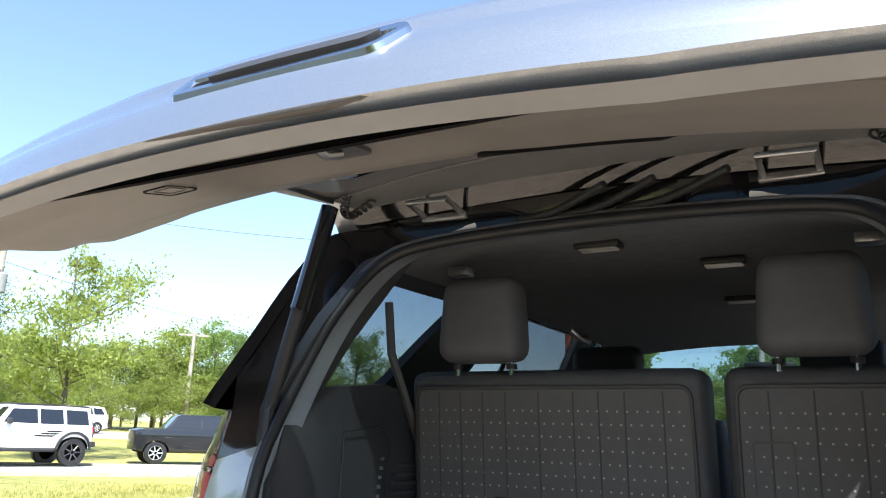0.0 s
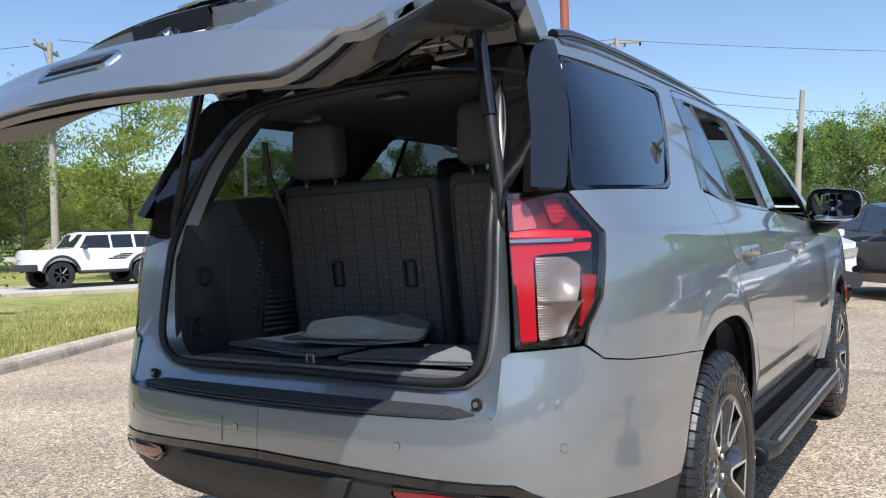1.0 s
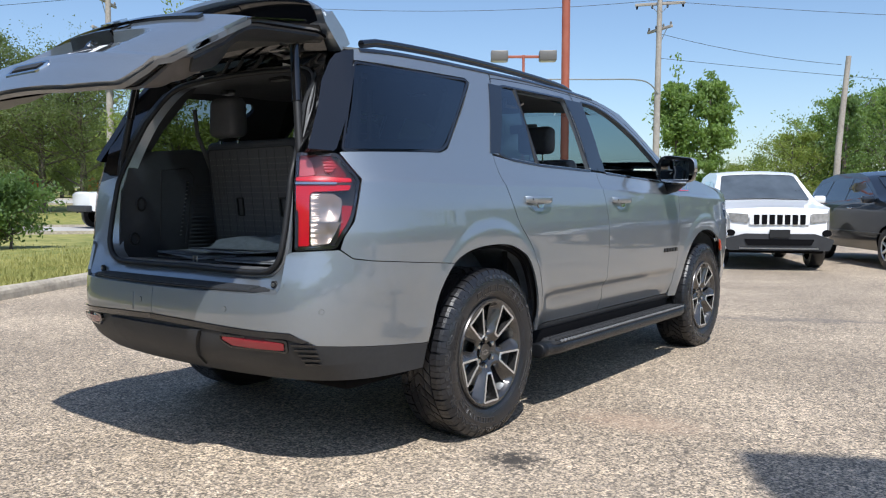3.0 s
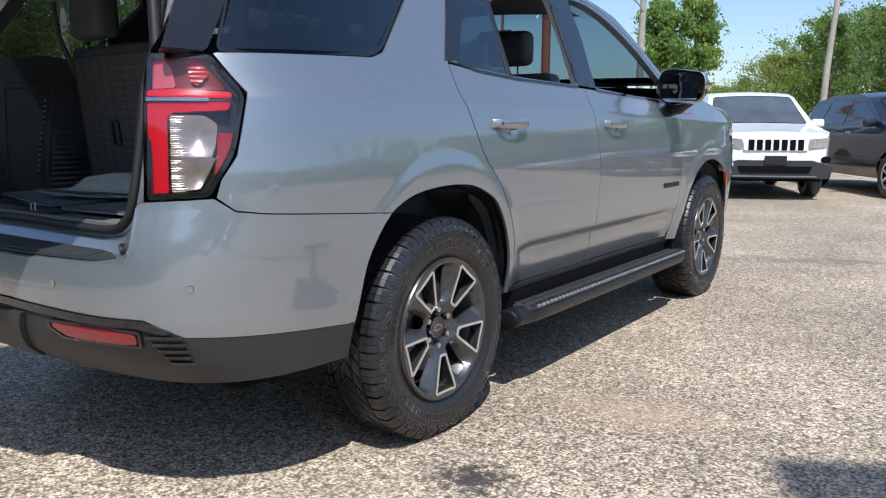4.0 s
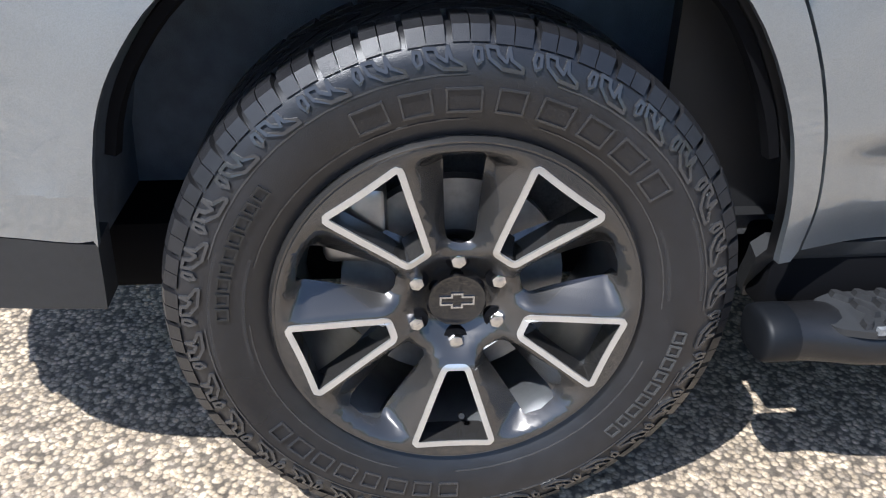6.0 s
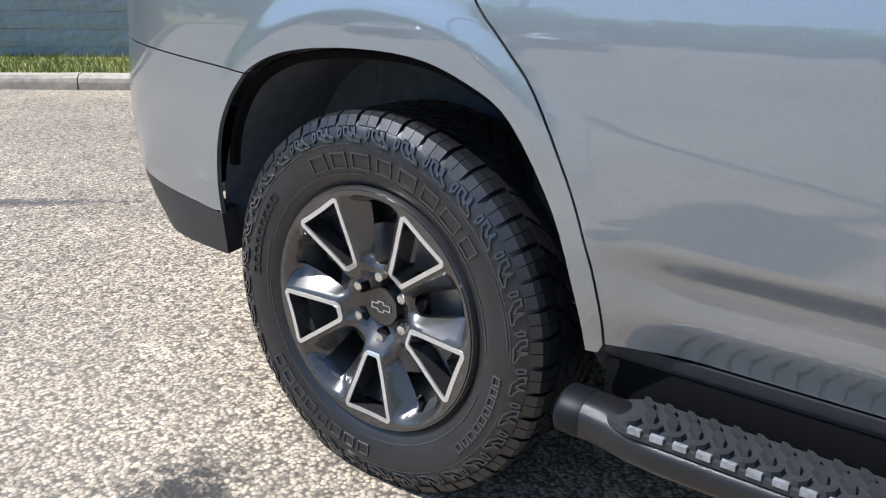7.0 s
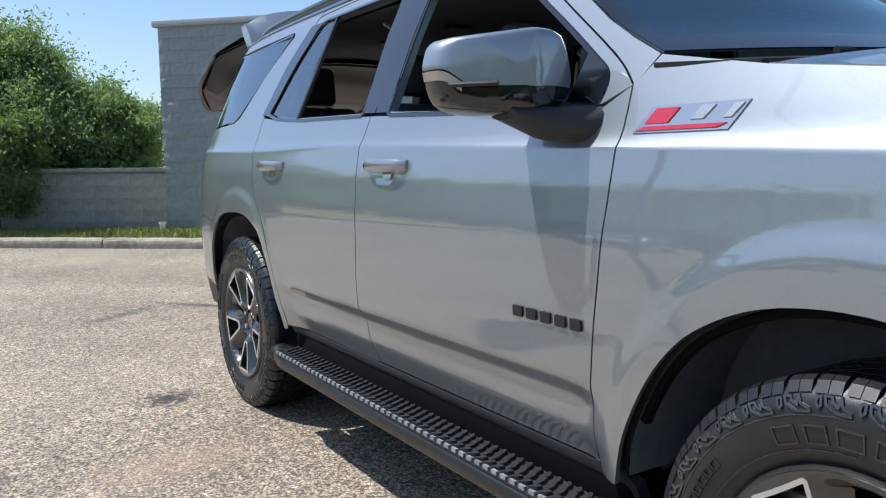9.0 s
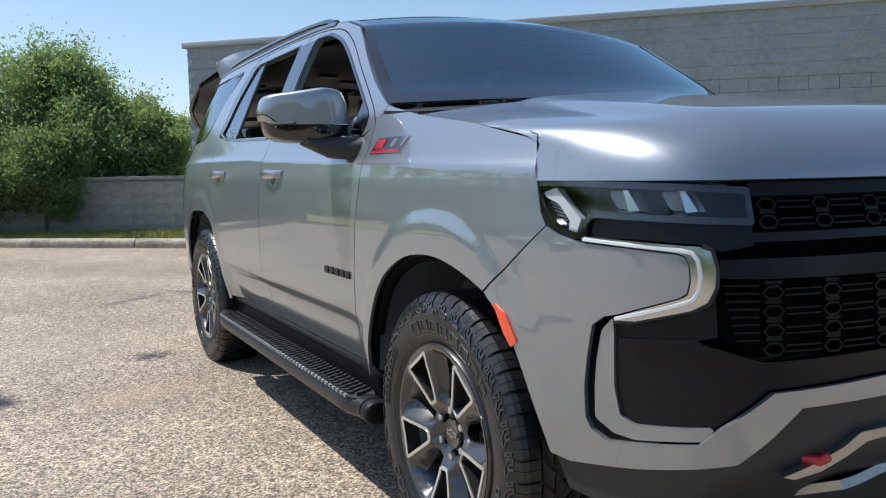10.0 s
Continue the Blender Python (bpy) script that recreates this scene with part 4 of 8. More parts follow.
# door mirrors
def mirror_unit(sx):
    bm = bmesh.new()
    rings = []
    face = rounded([(0.990, 1.463), (1.02, 1.473), (1.06, 1.475), (1.19, 1.456), (1.229, 1.450), (1.246, 1.43), (1.2555, 1.392), (1.2505, 1.359), (1.2415, 1.326), (1.228, 1.302), (1.205, 1.288),
                    (1.155, 1.277), (1.07, 1.270), (0.99, 1.285), (0.955, 1.345), (0.966, 1.42)], [0.01, 0.01, 0.01, 0.01, 0.014, 0.01, 0.01, 0.01, 0.01, 0.01, 0.01, 0.01, 0.01, 0.03, 0.015, 0.02], 2)
    for u, e in ((0.0, 0.965), (0.04, 0.99), (0.10, 1.0), (0.5, 1.0), (0.72, 0.992), (0.85, 0.975), (0.93, 0.950), (0.98, 0.915), (1.0, 0.87), (1.015, 0.72), (1.022, 0.5), (1.025, 0.2)):
        ring = []
        for x, z in face:
            x, z = 1.105 + (x - 1.105) * e, 1.375 + (z - 1.375) * e
            q = max(0.0, (x - 1.05) / 0.205)
            back, front = 2.168 - 0.030 * q, 2.338 - 0.135 * q ** 1.6
            ring.append(bm.verts.new((sx * x, back + (front - back) * u, z)))
        rings.append(ring)
    n = len(face)
    for a, b in zip(rings, rings[1:]):
        for j in range(n):
            bm.faces.new((a[j], a[(j + 1) % n], b[(j + 1) % n], b[j]))
    bm.faces.new(rings[-1])
    bmesh.ops.recalc_face_normals(bm, faces=bm.faces)

    def bend(m_, way):
        """The edge of the painted cap runs level and steps up round the outer end."""
        for v in m_.verts:
            v.co.z += way * 0.040 * smoothstep(1.19, 1.25, abs(v.co.x))

    def cut(m_, co, no):
        bmesh.ops.bisect_plane(m_, geom=m_.verts[:] + m_.edges[:] + m_.faces[:], dist=1e-5, plane_co=co, plane_no=no, clear_inner=True)
    bend(bm, -1)
    lower, signal = bm.copy(), bm.copy()
    cut(bm, (0, 0, 1.341), (0, 0, 1)), cut(lower, (0, 0, 1.3395), (0, 0, -1))
    cut(signal, (0, 0, 1.337), (0, 0, -1)), cut(signal, (0, 0, 1.316), (0, 0, 1)), cut(signal, (sx * 1.212, 0, 0), (sx, 0, 0))
    for m_ in (bm, lower, signal):
        bend(m_, 1)
    for v in signal.verts:
        v.co.x += sx * 0.0016
        v.co.y += 0.001
    mir = part("door_mirror", bm, M_PAINT, suv, "grey painted door mirror with black base")
    part("mirror_base", lower, M_GLOSS_BLACK, mir)
    part("turn_signal", signal, M_REFLECTOR, mir, "clear turn signal strip")
    arm = bmesh.new()
    secs = [((0.925, 2.405, 1.258), 0.058, 0.044), ((0.985, 2.378, 1.252), 0.056, 0.040), ((1.05, 2.330, 1.257), 0.056, 0.038), ((1.125, 2.285, 1.278), 0.05, 0.014)]
    rs = []
    for (x, y, z), wy, wz in secs:
        rs.append([arm.verts.new((sx * x, y + wy * math.cos(a), z + wz * math.sin(a))) for a in (2 * math.pi * j / 12 for j in range(12))])
    for a, b in zip(rs, rs[1:]):
        for j in range(12):
            arm.faces.new((a[j], a[(j + 1) % 12], b[(j + 1) % 12], b[j]))
    arm.faces.new(rs[0]), arm.faces.new(rs[-1])
    bmesh.ops.recalc_face_normals(arm, faces=arm.faces)
    part("mirror_arm", arm, M_CLAD, mir)
    face = sheet(rounded([(0.99, 1.29), (1.21, 1.28), (1.215, 1.43), (0.995, 1.45)], 0.04), lambda x, z: (sx * x, 2.178 - 0.05 * max(0, (x - 1.105) / 0.125), z), thick=0.0, flip=sx > 0)
    part("mirror_glass", face, material("mirror_silver", (0.85, 0.86, 0.87), 0.02, 1.0) if sx == 1 else bpy.data.materials["mirror_silver"], mir)
    part("turn_signal", tube([(sx * 1.235, 2.20, 1.345), (sx * 1.222, 2.26, 1.343), (sx * 1.17, 2.325, 1.343)], 0.006, 8), M_CLAD, mir)
    part("mirror_sail", sheet([(2.30, 1.31), (2.405, 1.30), (2.415, 1.37), (2.33, 1.43)], lambda s, z: (body if sx > 0 else body_l)(s, z, 0.004), thick=0.01, flip=sx < 0), M_GLOSS_BLACK, mir)


mirror_unit(1), mirror_unit(-1)


# running boards: an oval bar with a round end cap, and a broad cleated pad on top
M_CLEAT = material("worn_black_plastic", (0.024, 0.024, 0.025), 0.55, var=0.2, scale=80)
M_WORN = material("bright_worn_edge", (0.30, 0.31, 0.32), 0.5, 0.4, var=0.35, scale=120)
M_BOARD = material("satin_black_coating", (0.012, 0.012, 0.013), 0.32, var=0.1, scale=60, bump=0.15, bump_scale=800)


def oval(y, hx, hz, cx, cz, n, sx, e=0.8):
    """One ring of an oval section across the car."""
    out = []
    for a in (2 * math.pi * k / n for k in range(n)):
        c, q = math.cos(a), math.sin(a)
        out.append((sx * (cx + hx * abs(c) ** e * (1 if c > 0 else -1)), y, cz + hz * abs(q) ** e * (1 if q > 0 else -1)))
    return out


def skin_rings(rings, cap_first=True, cap_last=True):
    bm = bmesh.new()
    rs = [[bm.verts.new(p) for p in ring] for ring in rings]
    n = len(rs[0])
    for a, b in zip(rs, rs[1:]):
        for k in range(n):
            bm.faces.new((a[k], a[(k + 1) % n], b[(k + 1) % n], b[k]))
    if cap_first:
        bm.faces.new(rs[0])
    if cap_last:
        bm.faces.new(rs[-1])
    bmesh.ops.recalc_face_normals(bm, faces=bm.faces)
    return bm


for sx in (1, -1):
    ys = [0.50, 0.53, 0.56, 0.60, 0.66] + list(np.linspace(0.75, 2.40, 16)) + [2.46, 2.52, 2.55]
    rings = []
    for y in ys:
        w = smoothstep(0.52, 0.64, y) * (1 - smoothstep(2.44, 2.54, y))
        rings.append(oval(y, 0.050 + 0.018 * w, 0.0405 - 0.004 * w, 1.0 + 0.008 * w, 0.342, 24, sx, 0.85 - 0.12 * w))
    board = part("running_board", skin_rings(rings), M_BOARD, suv, "black tubular running board with a cleated pad")
    for y0, d in ((0.458, 1), (2.612, -1)):
        rings = [oval(y0 + d * y, 0.050 * e, 0.0405 * e, 1.0, 0.342, 28, sx, 0.9) for y, e in ((0.0, 0.60), (0.0015, 0.88), (0.005, 0.985), (0.011, 1.03), (0.050, 1.035), (0.053, 1.01), (0.054, 0.96))]
        part("end_cap", skin_rings(rings, True, False), M_INLAY, board, "smooth black end cap")
    pad = sheet(rounded([(0.955, 0.60), (0.97, 0.555), (1.045, 0.555), (1.070, 0.60), (1.070, 2.46), (1.045, 2.51), (0.97, 2.51), (0.955, 2.46)], 0.02),
                lambda x, y: (sx * x, y, 0.3815 - 0.006 * smoothstep(0.60, 0.55, y) - 0.006 * smoothstep(2.46, 2.52, y)), du=0.05, dv=0.1, thick=0.012, flip=sx < 0)
    part("step_pad", pad, M_CLAD, board, "black step pad")
    # hexagonal cleats in three staggered rows, with worn bright teeth along the outer edge
    cl, worn = bmesh.new(), bmesh.new()
    n = 50
    for k in range(n):
        y = 0.605 + (2.455 - 0.605) * k / (n - 1)
        for r_, (x, hw) in enumerate(((0.974, 0.015), (1.010, 0.021), (1.047, 0.015))):
            yy = y + (0.0185 if r_ % 2 else 0.0)
            lean = 0.007 if r_ < 2 else -0.007
            base = [(-hw, -0.006), (-hw * 0.2, -0.012), (hw, -0.004), (hw, 0.007), (hw * 0.2, 0.013), (-hw, 0.006)]
            lo = [cl.verts.new((sx * (x + px), yy + py + lean * px / hw, 0.380)) for px, py in base]
            hi = [cl.verts.new((sx * (x + px * 0.86), yy + py * 0.72 + lean * px / hw, 0.3905)) for px, py in base]
            cl.faces.new(hi)
            for j in range(6):
                cl.faces.new((lo[j - 1], lo[j], hi[j], hi[j - 1]))
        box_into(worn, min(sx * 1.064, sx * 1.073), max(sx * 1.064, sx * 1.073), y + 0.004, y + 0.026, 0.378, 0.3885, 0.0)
    bmesh.ops.recalc_face_normals(cl, faces=cl.faces)
    part("cleat", cl, M_CLEAT, board, smooth=False, kind="stuff")
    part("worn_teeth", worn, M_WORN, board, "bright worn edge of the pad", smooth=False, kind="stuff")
    # black plate added to give the shade in the gap between board and sill
    part("gap_shade_plate", box(min(sx * 0.895, sx * 0.975), max(sx * 0.895, sx * 0.975), 0.56, 2.50, 0.338, 0.346, 0.002), M_TRIM, board)
    for y in (0.62, 0.95, 1.55, 2.25):
        part("step_bracket", box(min(sx * 0.78, sx * 0.96), max(sx * 0.78, sx * 0.96), y - 0.04, y + 0.04, 0.325, 0.355, 0.005), M_TRIM, board)


# ---- wheels ----
def rim_x(r):
    return 0.070 + 0.047 * smoothstep(0.040, 0.112, r) + 0.015 * smoothstep(0.10, 0.262, r)


def on_rim(off):
    return lambda y, z: (rim_x(math.hypot(y, z)) + off, y, z)


TYRE_R = [0.270, 0.285, 0.315, 0.345, 0.372, 0.394, 0.406]
TYRE_X = [0.116, 0.128, 0.139, 0.142, 0.138, 0.128, 0.112]


def on_tyre(a, r, off):
    """A point on the outer side wall: angle, radius, height above the rubber."""
    return (float(np.interp(r, TYRE_R, TYRE_X)) + off, r * math.cos(a), r * math.sin(a))


def side_patch(bm, pts, h):
    """A raised flat patch on the side wall, outline in (degrees, radius)."""
    top = [bm.verts.new(on_tyre(radians(a), r, h)) for a, r in pts]
    low = [bm.verts.new(on_tyre(radians(a), r, -0.002)) for a, r in pts]
    bm.faces.new(top)
    for i in range(len(pts)):
        bm.faces.new((top[i - 1], top[i], low[i], low[i - 1]))


def make_wheel():
    prof = [(0.118, 0.256), (0.10, 0.247), (0.02, 0.225), (-0.10, 0.235), (-0.118, 0.262)]
    wheel = part("wheel", lathe(prof, 72), M_BARREL, suv, "dark grey and machined alloy wheel with all-terrain tyre")
    part("rim_lip", lathe([(0.116, 0.2725), (0.124, 0.2705), (0.131, 0.266), (0.129, 0.2595), (0.117, 0.2555)], 72), M_RIM, wheel)
    # tyre body
    side = list(zip(TYRE_X, TYRE_R))
    prof = side + [(0.104, 0.410), (0.05, 0.4115), (-0.05, 0.4115), (-0.104, 0.410)] + [(-x, r) for x, r in reversed(side)]
    bm = lathe(prof, 96)
    for v in bm.verts:
        v.co.z = max(v.co.z, -0.4015)
    tyre = part("tyre", bm, M_TYRE, wheel, "black all-terrain tyre")
    n = 46
    bm = bmesh.new()

    def lug(cells, a0, a1, skew=0.0):
        """cells: (x, radius) outline of the lug's section, swept from a0 to a1."""
        ra = [bm.verts.new((x, r * math.cos(a0 + skew * (x - cells[0][0])), r * math.sin(a0 + skew * (x - cells[0][0])))) for x, r in cells]
        rb = [bm.verts.new((x, r * math.cos(a1 + skew * (x - cells[0][0])), r * math.sin(a1 + skew * (x - cells[0][0])))) for x, r in cells]
        k = len(cells)
        for i in range(k):
            bm.faces.new((ra[i - 1], ra[i], rb[i], rb[i - 1]))
        bm.faces.new(ra), bm.faces.new(list(reversed(rb)))
    p = 2 * math.pi / n
    for k in range(n):
        a = k * p
        for sx in (1, -1):
            long = k % 2 == 0
            foot = 0.392 if long else 0.3935
            fx = float(np.interp(foot, TYRE_R, TYRE_X))
            sec = [(sx * 0.070, 0.405), (sx * 0.070, 0.4195), (sx * 0.104, 0.4185), (sx * 0.119, 0.412), (sx * (fx + 0.0025), foot), (sx * (fx - 0.006), foot), (sx * 0.100, 0.402)]
            lug(sec, a + 0.05 * p, a + 0.47 * p, 0)
            lug(sec, a + 0.50 * p, a + (0.91 if long else 0.88) * p, 0)
            for x0, x1, ph in ((0.030, 0.064, 0.35), (0.0, 0.026, 0.8)):
                sec = [(sx * x0, 0.405), (sx * x0, 0.4195), (sx * x1, 0.4195), (sx * x1, 0.405)]
                lug(sec, a + ph * p, a + (ph + 0.84) * p, sx * 2.2)
    bmesh.ops.recalc_face_normals(bm, faces=bm.faces)
    for v in bm.verts:
        v.co.z = max(v.co.z, -0.4035)
    part("tread", bm, M_TYRE, tyre, smooth=False)
    bm = bmesh.new()
    def ribbon(bm, pts, closed, half=0.0021, h=0.0038):
        """A thin raised line on the side wall, in (degrees, radius)."""
        q = [Vector((radians(a) * 0.38, r)) for a, r in pts]
        k = len(q)
        for i in range(k if closed else k - 1):
            p0, p1 = q[i], q[(i + 1) % k]
            t = (p1 - p0).normalized()
            nn = Vector((-t.y, t.x)) * half
            e = t * 0.0012
            side_patch(bm, [(math.degrees(p.x / 0.38), p.y) for p in (p0 - e - nn, p1 + e - nn, p1 + e + nn, p0 - e + nn)], h)
    for k in range(32):
        a = k * 360 / 32
        for pts, closed in (
                            ([(4.2, 0.391), (3.6, 0.378), (1.2, 0.370), (1.0, 0.365), (5.2, 0.366), (8.0, 0.378), (8.6, 0.391), (6.6, 0.390), (6.2, 0.382), (4.6, 0.375)], True),
                            ([(9.6, 0.388), (10.6, 0.389), (10.9, 0.380), (10.2, 0.371), (9.4, 0.376)], True)):
            ribbon(bm, [(a + x * 0.96, r - 0.002) for x, r in pts], closed)
    for v in bm.verts:
        v.co.z = max(v.co.z, -0.4015)
    bmesh.ops.recalc_face_normals(bm, faces=bm.faces)
    part("sidewall_relief", bm, M_TYRE_RAISED, tyre, smooth=False, kind="stuff")
    # raised makers' words as plain bars
    for word, first, count, step, r0, r1, tone in (("sidewall_bar", 112, 8, -10.5, 0.309, 0.340, M_TYRE_RAISED), ("sidewall_bar", -8, 9, -4.2, 0.324, 0.340, M_TYRE_SUNLIT), ("sidewall_bar", -92, 8, -7.5, 0.316, 0.340, M_TYRE_RAISED), ("sidewall_bar", 176, 9, -4.2, 0.324, 0.340, M_TYRE_LETTER)):
        for k in range(count):
            bm = bmesh.new()
            a = first + step * k
            w = abs(step) * (0.36, 0.33, 0.38, 0.30)[k % 4]
            ribbon(bm, [(a - w, r0), (a + w, r0), (a + w * 0.94, r1), (a - w * 0.94, r1)], True, 0.0016, 0.0030)
            bmesh.ops.recalc_face_normals(bm, faces=bm.faces)
            part(word, bm, tone, tyre, smooth=False)
    bm = bmesh.new()
    for a0, a1 in ((3, 26), (160, 192)):
        for k in range(int((a1 - a0) / 0.5)):
            a = a0 + 0.5 * k
            side_patch(bm, [(a, 0.302), (a + 0.25, 0.302), (a + 0.25, 0.352), (a, 0.352)], 0.0012)
    for r0 in (0.296, 0.356):
        for k in range(60):
            if k % 15 < 12:
                side_patch(bm, [(6 * k, r0), (6 * k + 6, r0), (6 * k + 6, r0 + 0.0022), (6 * k, r0 + 0.0022)], 0.0012)
    bmesh.ops.recalc_face_normals(bm, faces=bm.faces)
    part("serration", bm, M_TYRE_RAISED, tyre, smooth=False, kind="stuff")
    # spoked face: five wide and five narrow windows
    wide, narrow = [], []
    for k in range(5):
        c = radians(53.0 + 72 * k)
        pl = lambda r, a: (r * math.cos(a), r * math.sin(a))
        perp = lambda r, w: (r * math.cos(c) - w * math.sin(c), r * math.sin(c) + w * math.cos(c))
        arc = [pl(0.241 - 0.008 * (1 - (q / 13.4) ** 2), c + radians(q)) for q in np.linspace(-13.4, 13.4, 9)]
        wide.append(rounded([perp(0.107, -0.0135)] + arc + [perp(0.107, 0.0135)], [0.004] + [0.003] + [0] * 7 + [0.003] + [0.004], 3))
        c = radians(89.0 + 72 * k)
        perp2 = lambda r, w, c=c: (r * math.cos(c) - w * math.sin(c), r * math.sin(c) + w * math.cos(c))
        narrow.append(rounded([perp2(0.098, -0.021), perp2(0.236, -0.030), perp2(0.240, 0.0), perp2(0.236, 0.030), perp2(0.098, 0.021)], [0.018, 0.006, 0, 0.006, 0.018], 3))
    ring = [(0.2615 * math.cos(a), 0.2615 * math.sin(a)) for a in (2 * math.pi * k / 72 for k in range(72))]

    def face_fn(y, z):
        """Spokes are ridged: highest along the edges of the wide windows."""
        r = math.hypot(y, z)
        a = math.degrees(math.atan2(z, y))
        q = abs(((a - 89.0 + 36) % 72) - 36)                # degrees from the middle of a narrow window
        drop = 0.042 * min(1.0, max(0.0, (20.0 - q) / 12.0)) * smoothstep(0.075, 0.12, r) * (1 - smoothstep(0.225, 0.256, r))
        return (rim_x(r) - drop, y, z)
    rim = part("rim", sheet(ring, face_fn, wide + narrow, du=0.009, dv=0.009, thick=0.05), M_RIM, wheel, "dark grey spoked wheel face")
    for h in wide:
        part("machined_edge", sheet(offset_poly(h, -0.0095), on_rim(0.0018), [h], du=0.03, dv=0.03, thick=0.004), M_RIM_CUT, rim, "bright machined edge")
    for k in range(6):
        a = radians(30 + 60 * k)
        y, z = 0.0699 * math.cos(a), 0.0699 * math.sin(a)
        x = 0.075
        part("nut_pocket", tube([(x - 0.02, y, z), (x + 0.010, y, z)], 0.0185, 20), M_DARK, rim)
        part("lug_nut", tube([(x - 0.002, y, z), (x + 0.018, y, z), (x + 0.022, y, z), (x + 0.0235, y, z)], [0.0128, 0.0128, 0.011, 0.007], 6), M_NUT, rim)
    part("centre_cap", lathe([(0.055, 0.047), (0.084, 0.0465), (0.090, 0.0425), (0.0885, 0.038), (0.0885, 0.0)], 40), M_GLOSS_BLACK, wheel)
    logo = [(-0.026, -0.0075), (-0.009, -0.0075), (-0.009, -0.013), (0.009, -0.013), (0.009, -0.0075), (0.026, -0.0075), (0.026, 0.0075), (0.009, 0.0075), (0.009, 0.013), (-0.009, 0.013), (-0.009, 0.0075), (-0.026, 0.0075)]
    part("cap_emblem", sheet(logo, lambda y, z: (0.0905, y, z), [offset_poly(logo, 0.0028)], du=0.05, dv=0.05, thick=0.002), M_CHROME, wheel)
    part("brake_disc", lathe([(0.0, 0.07), (0.030, 0.07), (0.030, 0.172), (0.006, 0.172), (0.006, 0.07)], 48), M_DISC, wheel)
    part("brake_caliper", box(-0.03, 0.060, -0.195, -0.10, 0.05, 0.17, 0.014), M_STEEL, wheel)
    part("inner_drum", lathe([(0.01, 0.0), (0.03, 0.06), (0.03, 0.09), (-0.1, 0.10)], 32), M_DARK, wheel)
    part("valve", tube([(0.085, 0.012, -0.222), (0.10, 0.012, -0.212)], 0.005, 8), M_TRIM, wheel)
    return wheel


first_wheel = make_wheel()
first_wheel.matrix_basis = pose(0.885, 0, 0.402)
copy_thing(first_wheel, pose(0.885, 3.071, 0.402, 0, 0, 0))
copy_thing(first_wheel, pose(-0.885, 0, 0.402, 0, 0, 180))
copy_thing(first_wheel, pose(-0.885, 3.071, 0.402, 0, 0, 180))


# ---- tailgate, standing half open on its struts ----
HINGE = Vector((0, -0.62, 1.83))
GATE_TURN = -50.0
GATE_Z = [0.76, 0.80, 0.88, 1.0, 1.176, 1.36, 1.72, 1.84]
GATE_Y = [-1.095, -1.118, -1.128, -1.118, -1.085, -1.045, -0.82, -0.70]


def gate_fn(x, z, off=0.0):
    """Outer face of the closed gate, about its hinge; off is outwards (to the rear)."""
    y = soft_interp(z, GATE_Z, GATE_Y) - 0.08 * (1 - min(1.0, abs(x) / 0.74) ** 2.2)
    # recess for the plate, with sloping flanks
    k = smoothstep(0.43, 0.33, abs(x)) * smoothstep(0.945, 0.985, z) * smoothstep(1.175, 1.155, z)
    y += 0.05 * k
    # crease under the recess
    y -= 0.012 * math.exp(-((z - 0.915) / 0.02) ** 2)
    return Vector((x, y - off, z)) - HINGE


def gate_off(off):
    return lambda x, z: gate_fn(x, z, off)


skin = rounded([(-0.665, 0.795), (-0.38, 0.762), (0.38, 0.762), (0.665, 0.795), (0.752, 1.0), (0.752, 1.20), (0.735, 1.352), (-0.735, 1.352), (-0.752, 1.20), (-0.752, 1.0)], [0.05, 0, 0, 0.05, 0.05, 0.02, 0.01, 0.01, 0.02, 0.05])
gate = part("tailgate", sheet(skin, gate_fn, du=0.03, dv=0.02, thick=0.03, flip=False), M_PAINT, suv, "raised grey tailgate with dark glass")
gate.matrix_basis = pose(*HINGE, GATE_TURN)
tl_glass = rounded([(-0.728, 1.358), (0.728, 1.358), (0.66, 1.70), (-0.66, 1.70)], [0.02, 0.02, 0.05, 0.05])
part("gate_glass", sheet(tl_glass, gate_off(-0.012), du=0.05, dv=0.04, thick=0.005), M_GLASS_GATE, gate, "dark rear window")
part("glass_border", sheet(tl_glass, gate_off(-0.008), [offset_poly(tl_glass, 0.05)], du=0.05, dv=0.04, thick=0.006), M_GLOSS_BLACK, gate)
# spoiler over the glass
bm = bmesh.new()
rings = []
for x in np.linspace(-0.69, 0.69, 29):
    k = 1 - abs(x / 0.69) ** 3
    yb = -0.93 - 0.05 * (1 - (x / 0.69) ** 2) + 0.10 * (1 - k) ** 2
    zt = 1.775 + 0.05 * (1 - (x / 0.69) ** 2)
    sec = [(-0.655, zt + 0.035), (-0.72, zt + 0.042), (-0.82, zt + 0.03), (yb + 0.01, zt + 0.008), (yb, zt - 0.006), (yb + 0.012, zt - 0.018), (-0.86, zt - 0.022), (-0.80, zt - 0.035), (-0.66, zt - 0.03)]
    rings.append([bm.verts.new(Vector((x, y, z)) - HINGE) for y, z in sec])
for a, b in zip(rings, rings[1:]):
    for j in range(9):
        bm.faces.new((a[j], a[(j + 1) % 9], b[(j + 1) % 9], b[j]))
bm.faces.new(rings[0]), bm.faces.new(rings[-1])
bmesh.ops.recalc_face_normals(bm, faces=bm.faces)
part("spoiler", bm, M_PAINT, gate, "grey roof spoiler")
